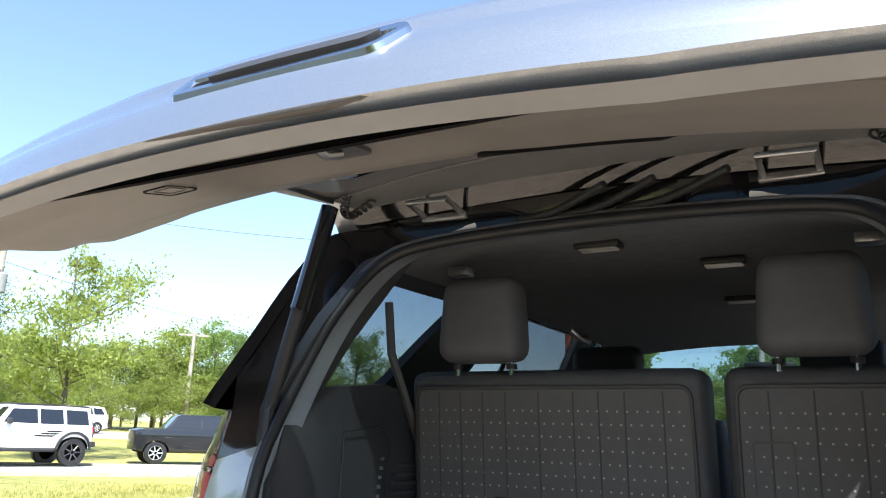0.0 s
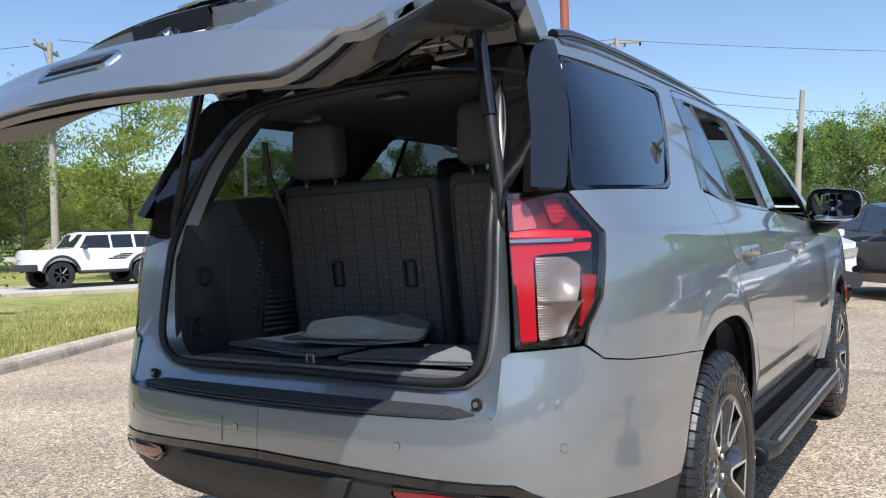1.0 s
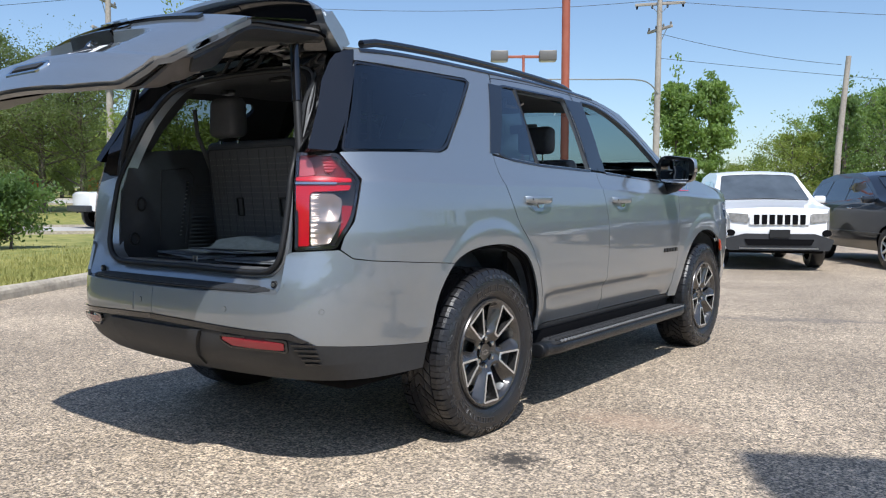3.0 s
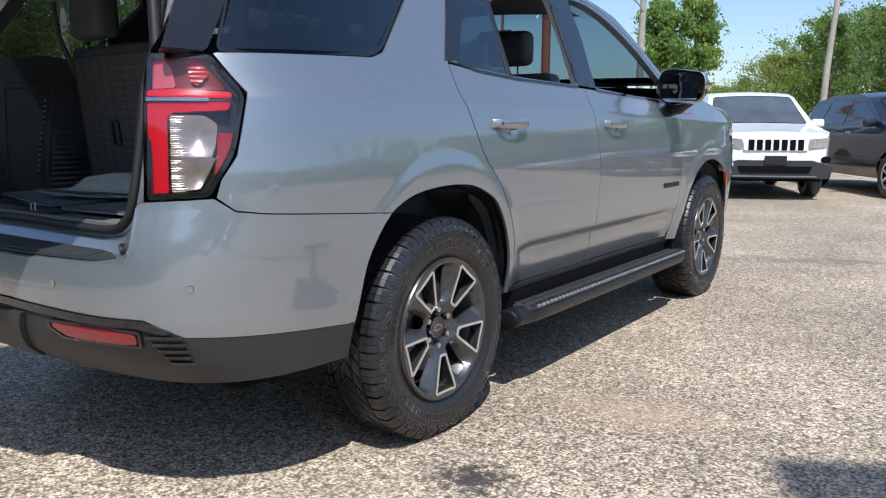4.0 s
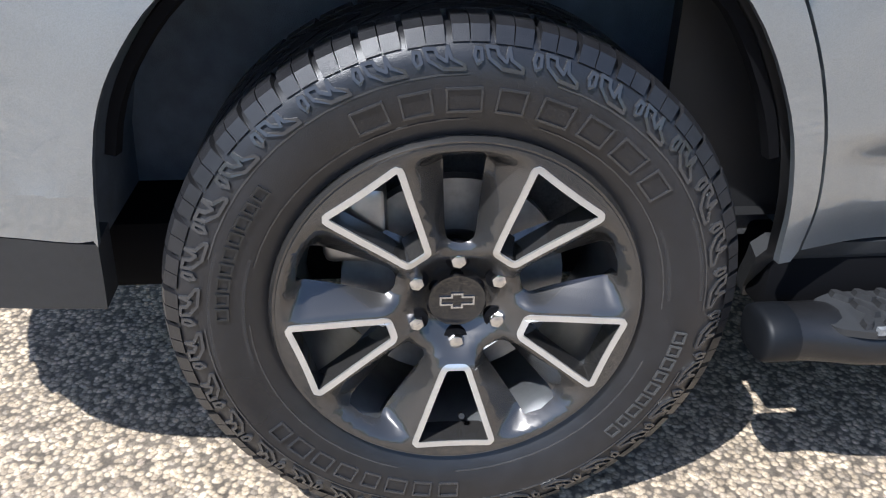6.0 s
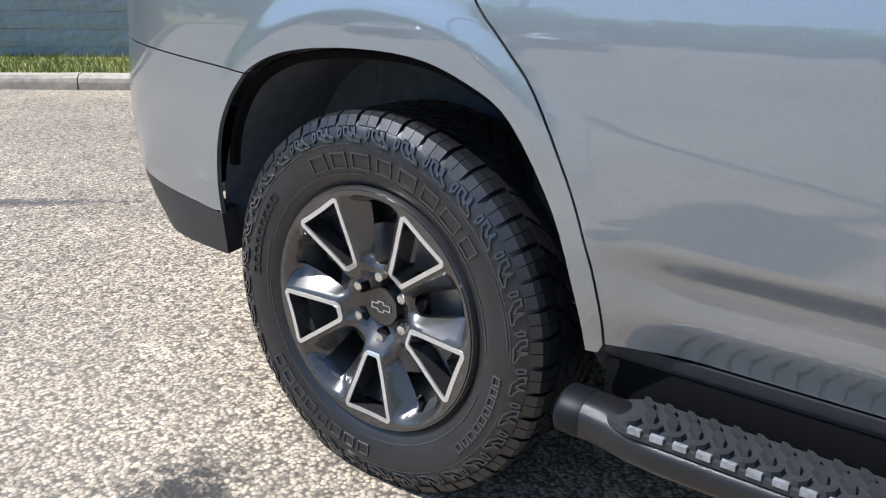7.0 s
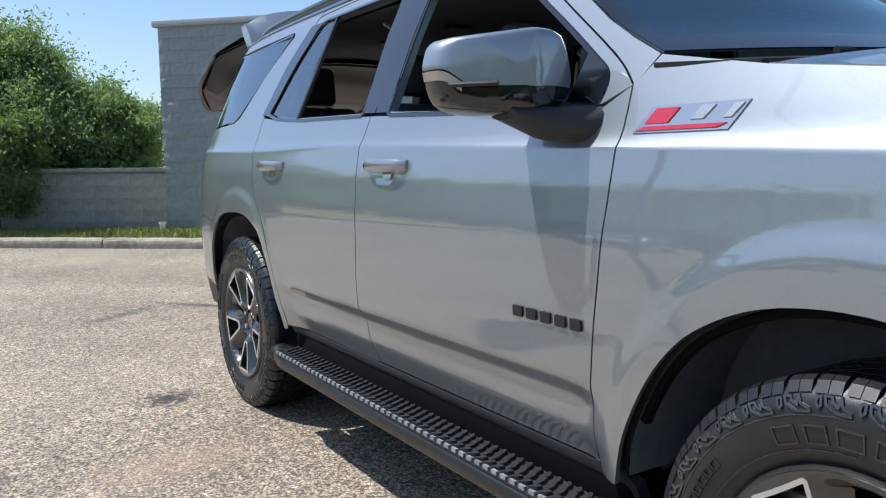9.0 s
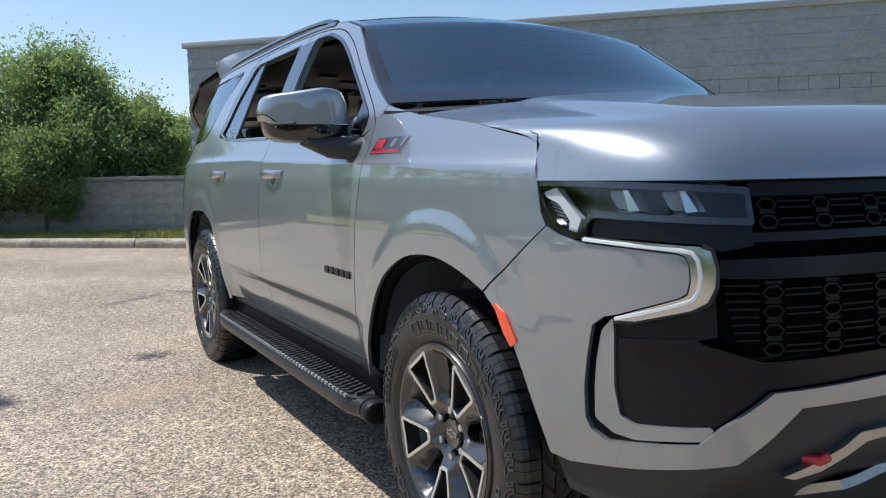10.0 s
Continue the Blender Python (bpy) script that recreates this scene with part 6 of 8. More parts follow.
def third_row(x0, x1, grips, rest):
    lean, z0, z1, yb = 0.075, 0.835, 1.475, -0.405
    back = part("third_row_seat", seat_back(x0, x1, yb, z0, z1, 0.13, lean), M_SEAT, suv, "black folding third-row seat back")

    def on_back(x, z, off=0.0):
        return (x, yb - lean * (z - z0) / (z1 - z0) - off, z)
    panel = rounded([(x0 + 0.025, z0 + 0.03), (x1 - 0.025, z0 + 0.03), (x1 - 0.03, z1 - 0.045), (x0 + 0.03, z1 - 0.045)], 0.03)
    wells = [rounded([(g - 0.024, 1.07), (g + 0.024, 1.07), (g + 0.024, 1.165), (g - 0.024, 1.165)], 0.01) for g in grips]
    part("seat_panel", sheet(panel, lambda x, z: on_back(x, z, 0.006), wells, du=0.05, dv=0.05, thick=0.006), M_SEATBACK, back, "dotted grey-black vinyl")
    part("panel_piping", strip(panel, lambda x, z, o: on_back(x, z, 0.006 + o), 0.009, 0.004, True), M_TRIM_IN, back)
    x = x0 + 0.09
    while x < x1 - 0.06:
        part("panel_groove", strip([(x, z0 + 0.04), (x + 0.004, z1 - 0.055)], lambda a, z, o: on_back(a, z, 0.0064 + o), 0.004, 0.0008), M_TRIM_IN, back)
        x += 0.062 if int(x * 100) % 2 else 0.088
    frame_line = rounded([(x0 + 0.055, 1.18), (x0 + 0.135, 1.18), (x0 + 0.135, 1.315), (x0 + 0.055, 1.315)], 0.012)
    part("panel_emboss", strip(frame_line, lambda x, z, o: on_back(x, z, 0.0066 + o), 0.005, 0.002, True), M_SEATBACK, back)
    bm = bmesh.new()
    for a in np.arange(x0 + 0.045, x1 - 0.04, 0.0235):
        for k, z in enumerate(np.arange(z0 + 0.06, z1 - 0.07, 0.030)):
            if any(abs(a - g) < 0.035 and 1.055 < z < 1.18 for g in grips):
                continue
            s = 0.0022
            vs = [bm.verts.new(on_back(a + dx + (0.008 if k % 2 else 0), z + dz, 0.0068)) for dx, dz in ((-s, -s), (s, -s), (s, s), (-s, s))]
            bm.faces.new(vs)
    part("vinyl_dots", bm, M_SEAT_DOT, back, kind="stuff")
    for g, w in zip(grips, wells):
        part("grip_well", sheet(w, lambda x, z: on_back(x, z, -0.004), du=0.1, dv=0.1, thick=0.0), M_DARK, back)
        part("grip_rim", strip(w, lambda x, z, o: on_back(x, z, 0.006 + o), 0.010, 0.006, True), M_TRIM, back)
        part("grip_strap", sheet([(g - 0.005, 1.08), (g + 0.012, 1.08), (g + 0.012, 1.15), (g - 0.005, 1.15)], lambda x, z: on_back(x, z, 0.004), du=0.1, dv=0.1, thick=0.004), M_SEATBACK, back)
    bm = bmesh.new()
    box_into(bm, rest - 0.115, rest + 0.115, -0.550, -0.435, 1.490, 1.705, 0.042, None, 4)
    for v in bm.verts:
        v.co.x = rest + (v.co.x - rest) * (1 - 0.10 * (v.co.z - 1.515) / 0.185)
    part("headrest", bm, M_SEATBACK, back, "dark padded headrest")
    for dx in (-0.074, 0.074):
        part("headrest_post", tube([(rest + dx, -0.485, 1.46), (rest + dx, -0.487, 1.53)], 0.006, 8), M_CHROME, back)
        part("post_collar", tube([(rest + dx, -0.485, 1.475), (rest + dx, -0.485, 1.487)], 0.014, 10), M_TRIM, back)


third_row(-0.605, 0.155, (-0.34, 0.008), -0.378)
third_row(0.19, 0.605, (0.372,), 0.384)


def cabin_seat(x, y, row):
    back = part("cabin_seat", seat_back(x - 0.25, x + 0.25, y, 0.85, 1.43, 0.14, 0.16), M_SEAT, suv, "black cabin seat with headrest")
    part("seat_cushion", box(x - 0.26, x + 0.26, y + 0.05, y + 0.58, 0.72, 0.90, 0.05, None, 3), M_SEAT, back)
    part("headrest", box(x - 0.13, x + 0.13, y - 0.20, y - 0.09, 1.47, 1.655, 0.04, None, 3), M_SEAT, back)
    part("headrest_post", tube([(x - 0.05, y - 0.145, 1.40), (x - 0.05, y - 0.145, 1.5)], 0.006, 8), M_CHROME, back)
    part("headrest_post", tube([(x + 0.05, y - 0.145, 1.40), (x + 0.05, y - 0.145, 1.5)], 0.006, 8), M_CHROME, back)
    part("seat_base", box(x - 0.22, x + 0.22, y + 0.05, y + 0.5, 0.59, 0.74, 0.02), M_TRIM_IN, back)


for x in (-0.39, 0.39):
    cabin_seat(x, 0.72, 2)
    cabin_seat(x, 1.62, 1)
part("dashboard", sheet([(-0.84, 0), (0.84, 0), (0.84, 1), (-0.84, 1)], lambda x, v: (x, 2.06 + 0.60 * v, 1.02 + 0.25 * smoothstep(0, 0.25, v) + 0.05 * v), du=0.15, dv=0.1, thick=0.02), M_TRIM, suv, "black dashboard")
part("steering_wheel", tube([(-0.39 + 0.18 * math.cos(a), 1.98 + 0.06 * math.sin(a), 1.15 + 0.17 * math.sin(a)) for a in (2 * math.pi * k / 28 for k in range(29))], 0.016, 8), M_TRIM_IN, suv)
part("inside_mirror", box(-0.12, 0.12, 1.93, 1.96, 1.66, 1.73, 0.015), M_TRIM, suv)
for sx in (-1, 1):
    part("door_card", sheet([(0.30, 0.5), (2.4, 0.5), (2.4, 1.27), (0.30, 1.34)], lambda y, z: (sx * 0.88, y, z), du=0.3, dv=0.3, thick=0.03, flip=sx > 0), M_TRIM, suv, "black inner door lining")


# loose floor mats thrown on the load floor
def floor_mat(at, turn, w, d, waves, label, lift):
    ob = thing("floor_mat", label, "floor mat", at, turn, group="loose floor mats")
    out = rounded([(-w / 2, -d / 2), (w / 2, -d / 2), (w / 2 * 0.93, d * 0.1), (w / 2, d / 2), (w * 0.1, d / 2 - 0.05), (-w / 2, d / 2), (-w / 2 * 0.95, 0)], 0.04)
    fn = lambda x, y: (x, y, 0.014 + waves * (0.5 + 0.5 * math.sin(x * 9 + y * 5 + turn)) + lift * smoothstep(d * 0.05, d * 0.5, y) * (0.6 + 0.4 * math.cos(x * 7)))
    part("mat_cloth", sheet(out, fn, du=0.03, dv=0.03, thick=0.008), M_MAT, ob)
    part("mat_binding", tube([Vector(fn(*p)) + Vector((0, 0, -0.003)) for p in offset_poly(out, 0.004) + offset_poly(out, 0.004)[:1]], 0.005, 6, False), M_TRIM_IN, ob)


floor_mat((0.28, -0.70, 0.860), 6, 0.52, 0.40, 0.006, "dark rubber-backed floor mat lying flat on the load floor", 0.0)
floor_mat((-0.26, -0.66, 0.862), -8, 0.56, 0.42, 0.012, "charcoal carpet mat crumpled on the load floor", 0.02)
floor_mat((-0.10, -0.60, 0.884), 24, 0.50, 0.34, 0.02, "folded charcoal mat on top of the others", 0.075)


# ---- ground ----
def ground_material():
    """Worn tar-and-chip paving: pale stone chips in grey binder, with stains and bleached patches."""
    m = bpy.data.materials.new("chip_asphalt")
    m.use_nodes = True
    nt = m.node_tree
    n, l = nt.nodes, nt.links
    b = n["Principled BSDF"]
    b.inputs["Roughness"].default_value = 0.7
    b.inputs["Diffuse Roughness"].default_value = 0.15
    b.inputs["Specular IOR Level"].default_value = 0.4
    tc = n.new("ShaderNodeTexCoord")

    def tex(kind, scale, **kw):
        t = n.new(kind)
        t.inputs["Scale"].default_value = scale
        for k, v in kw.items():
            t.inputs[k].default_value = v
        l.new(tc.outputs["Object"], t.inputs["Vector"])
        return t

    def mix(fac, a, c, mode="MIX"):
        x = n.new("ShaderNodeMix")
        x.data_type, x.blend_type = "RGBA", mode
        for sock, v in (("Factor", fac), ("A", a), ("B", c)):
            s = x.inputs[sock]
            if isinstance(v, (float, int)):
                s.default_value = v
            elif isinstance(v, tuple):
                s.default_value = (*v, 1)
            else:
                l.new(v, s)
        return x.outputs["Result"]

    def ramp(v, a, c, lo=0.0, hi=1.0):
        r = n.new("ShaderNodeMapRange")
        r.inputs["From Min"].default_value, r.inputs["From Max"].default_value = a, c
        r.inputs["To Min"].default_value, r.inputs["To Max"].default_value = lo, hi
        l.new(v, r.inputs["Value"])
        return r.outputs[0]
    chips = tex("ShaderNodeTexVoronoi", 84.0)
    fine = tex("ShaderNodeTexVoronoi", 290.0)
    sep = n.new("ShaderNodeSeparateColor")
    l.new(chips.outputs["Color"], sep.inputs[0])
    sep2 = n.new("ShaderNodeSeparateColor")
    l.new(fine.outputs["Color"], sep2.inputs[0])
    stone = mix(sep.outputs[0], (0.54, 0.425, 0.298), (0.79, 0.632, 0.450))
    stone = mix(ramp(sep.outputs[1], 0.75, 0.95), stone, (0.62, 0.50, 0.40))
    stone = mix(ramp(sep2.outputs[0], 0.55, 1.0, 0.0, 0.7), stone, (0.52, 0.425, 0.31))
    lumps = tex("ShaderNodeTexVoronoi", 43.0)
    sep3 = n.new("ShaderNodeSeparateColor")
    l.new(lumps.outputs["Color"], sep3.inputs[0])
    stone = mix(ramp(sep3.outputs[0], 0.0, 1.0, 0.10, 0.70), stone, mix(sep3.outputs[1], (0.31, 0.247, 0.176), (0.76, 0.610, 0.435)))
    edge = ramp(chips.outputs["Distance"], 0.45, 0.70)
    stone = mix(ramp(sep.outputs[2], 0.84, 0.92, 0.0, 0.6), stone, (0.23, 0.20, 0.17))
    stone = mix(edge, stone, (0.175, 0.145, 0.113))
    big = tex("ShaderNodeTexNoise", 0.55, Detail=5.0)
    mid = tex("ShaderNodeTexNoise", 4.0, Detail=6.0)
    tone = ramp(big.outputs["Fac"], 0.35, 0.65, 0.76, 1.10)
    tone2 = ramp(mid.outputs["Fac"], 0.30, 0.70, 0.86, 1.10)
    mul = n.new("ShaderNodeMath")
    mul.operation = "MULTIPLY"
    l.new(tone, mul.inputs[0])
    l.new(tone2, mul.inputs[1])
    grit = tex("ShaderNodeTexNoise", 42.0, Detail=6.0, Roughness=0.8)
    mul2 = n.new("ShaderNodeMath")
    mul2.operation = "MULTIPLY"
    l.new(mul.outputs[0], mul2.inputs[0])
    l.new(ramp(grit.outputs["Fac"], 0.36, 0.64, 0.62, 1.42), mul2.inputs[1])
    clump = tex("ShaderNodeTexNoise", 24.0, Detail=3.0, Roughness=0.7)
    mul3 = n.new("ShaderNodeMath")
    mul3.operation = "MULTIPLY"
    l.new(mul2.outputs[0], mul3.inputs[0])
    l.new(ramp(clump.outputs["Fac"], 0.34, 0.66, 0.60, 1.24), mul3.inputs[1])
    sc = n.new("ShaderNodeVectorMath")
    sc.operation = "SCALE"
    l.new(stone, sc.inputs[0])
    l.new(mul3.outputs[0], sc.inputs["Scale"])
    col = sc.outputs["Vector"]
    # oil drip and rusty patch beside the rear wheel, tyre scuff further off
    for (px, py), (rx, ry), turn, tint, amount in (((1.316, -0.28), (0.17, 0.14), 0.3, (0.04, 0.036, 0.032), 0.95), ((1.45, -0.85), (0.95, 0.75), 0.2, (0.36, 0.30, 0.235), 0.15), ((1.50, 0.62), (0.38, 0.20), 0.2, (0.42, 0.29, 0.20), 0.45),
                                                   ((1.55, 5.1), (1.6, 0.16), 0.45, (0.12, 0.11, 0.105), 0.5), ((0.40, -2.80), (0.62, 0.075), -0.84, (0.08, 0.072, 0.066), 0.9), ((1.08, -2.80), (0.55, 0.10), 0.72, (0.09, 0.082, 0.075), 0.7)):
        near_noise = clump if rx < 0.9 else mid
        mp = n.new("ShaderNodeMapping")
        mp.vector_type = "TEXTURE"
        mp.inputs["Location"].default_value = (px, py, 0)
        mp.inputs["Rotation"].default_value = (0, 0, turn)
        mp.inputs["Scale"].default_value = (rx, ry, 1)
        l.new(tc.outputs["Object"], mp.inputs["Vector"])
        ln = n.new("ShaderNodeVectorMath")
        ln.operation = "LENGTH"
        l.new(mp.outputs["Vector"], ln.inputs[0])
        ad = n.new("ShaderNodeMath")
        ad.operation = "ADD"
        l.new(ln.outputs["Value"], ad.inputs[0])
        l.new(ramp(near_noise.outputs["Fac"], 0.3, 0.7, -0.6, 0.6), ad.inputs[1])
        col = mix(ramp(ad.outputs[0], 1.1, 0.35, 0.0, amount), col, tint)
    l.new(col, b.inputs["Base Color"])
    bn = n.new("ShaderNodeBump")
    bn.inputs["Strength"].default_value, bn.inputs["Distance"].default_value = 0.7, 0.004
    inv = ramp(chips.outputs["Distance"], 0.0, 0.6, 1.0, 0.0)
    l.new(inv, bn.inputs["Height"])
    coarse = n.new("ShaderNodeBump")
    coarse.inputs["Strength"].default_value, coarse.inputs["Distance"].default_value = 0.5, 0.010
    l.new(clump.outputs["Fac"], coarse.inputs["Height"])
    l.new(bn.outputs["Normal"], coarse.inputs["Normal"])
    l.new(coarse.outputs["Normal"], b.inputs["Normal"])
    return m


M_ASPHALT = ground_material()
M_LAWN = material("mown_grass", (0.13, 0.155, 0.03), 0.9, colour2=(0.38, 0.34, 0.11), scale=3.0, bump=0.8, bump_scale=60, detail=8)
M_BLADE = material("grass_blades", (0.15, 0.18, 0.035), 0.7, colour2=(0.38, 0.35, 0.11), scale=1.4, detail=6)
M_CONCRETE = material("weathered_concrete", (0.29, 0.255, 0.20), 0.9, colour2=(0.52, 0.455, 0.36), scale=14, bump=0.5, bump_scale=90, detail=8)
M_ROAD = material("pale_road", (0.36, 0.345, 0.32), 0.9, colour2=(0.45, 0.43, 0.40), scale=1.2, bump=0.3, bump_scale=120)
M_BLOCK = material("grey_split_block", (0.245, 0.285, 0.302), 0.55, colour2=(0.33, 0.378, 0.398), scale=14, bump=0.9, bump_scale=26, detail=8)
M_BLOCK_LOW = material("brown_grey_block", (0.27, 0.265, 0.245), 0.9, colour2=(0.47, 0.45, 0.415), scale=8, bump=0.8, bump_scale=40, detail=8)
M_MORTAR = material("mortar", (0.27, 0.295, 0.30), 0.95, var=0.15, scale=30)
M_COPING = material("pale_metal_coping", (0.40, 0.41, 0.42), 0.4, 0.3, var=0.05)
M_BARK = material("bark", (0.085, 0.07, 0.055), 0.9, colour2=(0.17, 0.145, 0.12), scale=12, bump=0.8, bump_scale=40)
M_POLE = material("grey_wood_pole", (0.28, 0.25, 0.215), 0.9, colour2=(0.42, 0.38, 0.33), scale=10, bump=0.4, bump_scale=60)
M_RED_POLE = material("rust_red_paint", (0.30, 0.075, 0.04), 0.55, colour2=(0.38, 0.12, 0.07), scale=5)
M_METAL = material("grey_galvanised", (0.34, 0.35, 0.35), 0.45, 0.6, var=0.1)
M_CAN = material("grey_enamel", (0.24, 0.25, 0.25), 0.5, var=0.08)
M_WIRE = material("cable", (0.03, 0.03, 0.03), 0.6)
M_ORANGE = material("orange_sign", (0.75, 0.10, 0.02), 0.5)


def leaf_material(name, a, b):
    m = material(name, a, 0.55, colour2=b, scale=1.1, detail=5)
    p = m.node_tree.nodes["Principled BSDF"]
    p.inputs["Transmission Weight"].default_value = 0.0
    n, l = m.node_tree.nodes, m.node_tree.links
    tr, mx = n.new("ShaderNodeBsdfTranslucent"), n.new("ShaderNodeMixShader")
    tr.inputs["Color"].default_value = (b[0] * 1.5, b[1] * 1.5, b[2], 1)
    mx.inputs[0].default_value = 0.45
    l.new(p.outputs[0], mx.inputs[1])
    l.new(tr.outputs[0], mx.inputs[2])
    l.new(mx.outputs[0], n["Material Output"].inputs["Surface"])
    return m


M_LEAF = leaf_material("leaf_green", (0.105, 0.17, 0.05), (0.24, 0.34, 0.095))
M_LEAF_BUSH = leaf_material("leaf_bush_green", (0.115, 0.178, 0.085), (0.25, 0.34, 0.155))
M_LEAF_LOW = leaf_material("leaf_low_bush_green", (0.082, 0.13, 0.06), (0.165, 0.235, 0.10))
M_LEAF_YELLOW = leaf_material("leaf_yellow_green", (0.135, 0.185, 0.045), (0.28, 0.335, 0.085))
M_LEAF_OLIVE = leaf_material("leaf_olive_green", (0.085, 0.12, 0.045), (0.185, 0.235, 0.085))
M_LEAF_DARK = leaf_material("leaf_dark_green", (0.07, 0.125, 0.042), (0.165, 0.25, 0.075))

KERB = [(9.0, -15.3), (5.5, -12.55), (2.25, -9.9), (-0.35, -7.75), (-1.9, -6.25), (-3.6, -4.0), (-5.2, -1.2), (-6.65, 1.3), (-8.1, 3.8), (-9.4, 6.0), (-11.2, 9.3), (-12.8, 12.4)]
ROAD_P, ROAD_D, ROAD_N = Vector((-19.9, 9.2)), Vector((0.58, 0.815)), Vector((-0.815, 0.58))


def land(x, y):
    """Height of the lawn: level near the car park, rising slowly past the near road."""
    q = (Vector((x, y)) - ROAD_P).dot(ROAD_N)
    return 0.115 + 0.055 * max(0.0, min(60.0, q - 8.0)) * smoothstep(6, 20, q) * 0.7


bm = bmesh.new()
bmesh.ops.create_grid(bm, x_segments=2, y_segments=2, size=900)
part("ground", bm, M_ASPHALT, None, "pale worn tar-and-chip car park", category="ground", kind="structure")
lawn_line = [(p[0], p[1]) for p in catmull(KERB, 6)]
lawn_out = lawn_line + [(-13.6, 14.6), (-10.0, 20.0), (-2.0, 31.0), (-20, 75), (-130, 75), (-130, -90), (40, -90), (40, -40)]
part("lawn", sheet(lawn_out, lambda x, y: (x, y, land(x, y)), du=3.0, dv=3.0, thick=0), M_LAWN, None, "mown green and straw-coloured lawn", category="lawn", kind="structure")
for q0, q1, name in ((0.3, 6.6, "road"), (27.0, 35.0, "road")):
    out = []
    a, b = ROAD_P + ROAD_N * q0, ROAD_P + ROAD_N * q1
    out = [tuple(a - ROAD_D * 90), tuple(a + ROAD_D * (22 if q0 < 1 else 70)), tuple(b + ROAD_D * (22 if q0 < 1 else 70)), tuple(b - ROAD_D * 90)]
    part(name, sheet(out, lambda x, y: (x, y, land(x, y) + 0.02), du=4.0, dv=4.0, thick=0), M_ROAD, None, "pale grey asphalt road", category="road", kind="structure")
    for q in (q0 - 0.1, q1 + 0.1):
        c = ROAD_P + ROAD_N * q
        bm = bmesh.new()
        prev = None
        for k in range(-30, 12 if q0 < 1 else 30):
            p = c + ROAD_D * (2.0 * k)
            h = land(*p)
            ring = [bm.verts.new((p.x + ROAD_N.x * d, p.y + ROAD_N.y * d, h + z)) for d, z in ((-0.09, -0.05), (-0.09, 0.10), (0.09, 0.10), (0.09, -0.05))]
            if prev:
                for j in range(3):
                    bm.faces.new((prev[j], prev[j + 1], ring[j + 1], ring[j]))
            prev = ring
        bmesh.ops.recalc_face_normals(bm, faces=bm.faces)
        part("road_kerb", bm, M_CONCRETE, None, "pale concrete road edge", category="kerb", kind="structure", smooth=False)

# kerb round the car park, in cast lengths
kerb = new("kerb")
tagged(kerb, "weathered concrete kerb in cast lengths along the lawn", "kerb", kind="structure")
line = catmull(KERB, 40)
dist = np.concatenate([[0], np.cumsum(np.hypot(*np.diff(line, axis=0).T))])
rng = random.Random(5)
at_s = 0.0
while at_s < dist[-1] - 1.0:
    ln = 2.9 + rng.uniform(-0.5, 0.4)
    ss = np.linspace(at_s + 0.006, min(dist[-1], at_s + ln - 0.006), 13)
    bm = bmesh.new()
    prev = None
    for k, s in enumerate(ss):
        p = Vector((float(np.interp(s, dist, line[:, 0])), float(np.interp(s, dist, line[:, 1]))))
        q = Vector((float(np.interp(s + 0.02, dist, line[:, 0])), float(np.interp(s + 0.02, dist, line[:, 1]))))
        t = (q - p).normalized()
        nr = Vector((t.y, -t.x))                                   # away from the lawn is decided below
        if nr.dot(Vector((3.0, 3.0)) - p) < 0:
            nr = -nr
        j = rng.uniform(-0.012, 0.008)
        sec = [(0.10 + j * 0.6, -0.02), (0.095 + j, 0.07), (0.085 + j, 0.105 + j * 0.5), (0.05, 0.135 + j * 0.5), (-0.06, 0.142 + j * 0.3), (-0.11, 0.13), (-0.11, 0.02)]
        ring = [bm.verts.new((p.x + nr.x * d, p.y + nr.y * d, z)) for d, z in sec]
        if prev:
            for a in range(6):
                bm.faces.new((prev[a], prev[a + 1], ring[a + 1], ring[a]))
        else:
            bm.faces.new(ring)
        prev = ring
    bm.faces.new(prev)
    bmesh.ops.recalc_face_normals(bm, faces=bm.faces)
    part("kerb_length", bm, M_CONCRETE, kerb, smooth=False)
    at_s += ln


def blades(name, spots, seed, lo, hi):
    r = random.Random(seed)
    vs, fs = [], []
    for x, y in spots:
        z = land(x, y) - 0.005
        h, a, w = r.uniform(lo, hi), r.uniform(0, 6.28), r.uniform(0.004, 0.009)
        dx, dy = w * math.cos(a), w * math.sin(a)
        lx, ly = r.uniform(-0.6, 0.6) * h, r.uniform(-0.6, 0.6) * h
        k = len(vs)
        vs += [(x - dx, y - dy, z), (x + dx, y + dy, z), (x + lx, y + ly, z + h)]
        fs.append((k, k + 1, k + 2))
    me = bpy.data.meshes.new(name)
    me.from_pydata(vs, [], fs)
    me.materials.append(M_BLADE)
    return tagged(new(name, me), "thin uneven grass along the kerb", "grass", kind="stuff")


r = random.Random(11)
spots = []
for _ in range(70000):
    s = r.uniform(0.5, dist[-1] - 0.2)
    d = 0.12 + abs(r.gauss(0, 1.0)) * 1.6
    p = Vector((float(np.interp(s, dist, line[:, 0])), float(np.interp(s, dist, line[:, 1]))))
    q = Vector((float(np.interp(s + 0.05, dist, line[:, 0])), float(np.interp(s + 0.05, dist, line[:, 1]))))
    t = (q - p).normalized()
    nr = Vector((t.y, -t.x))
    if nr.dot(Vector((3.0, 3.0)) - p) > 0:
        nr = -nr
    spots.append(tuple(p + nr * d))
blades("grass", spots, 12, 0.03, 0.10)

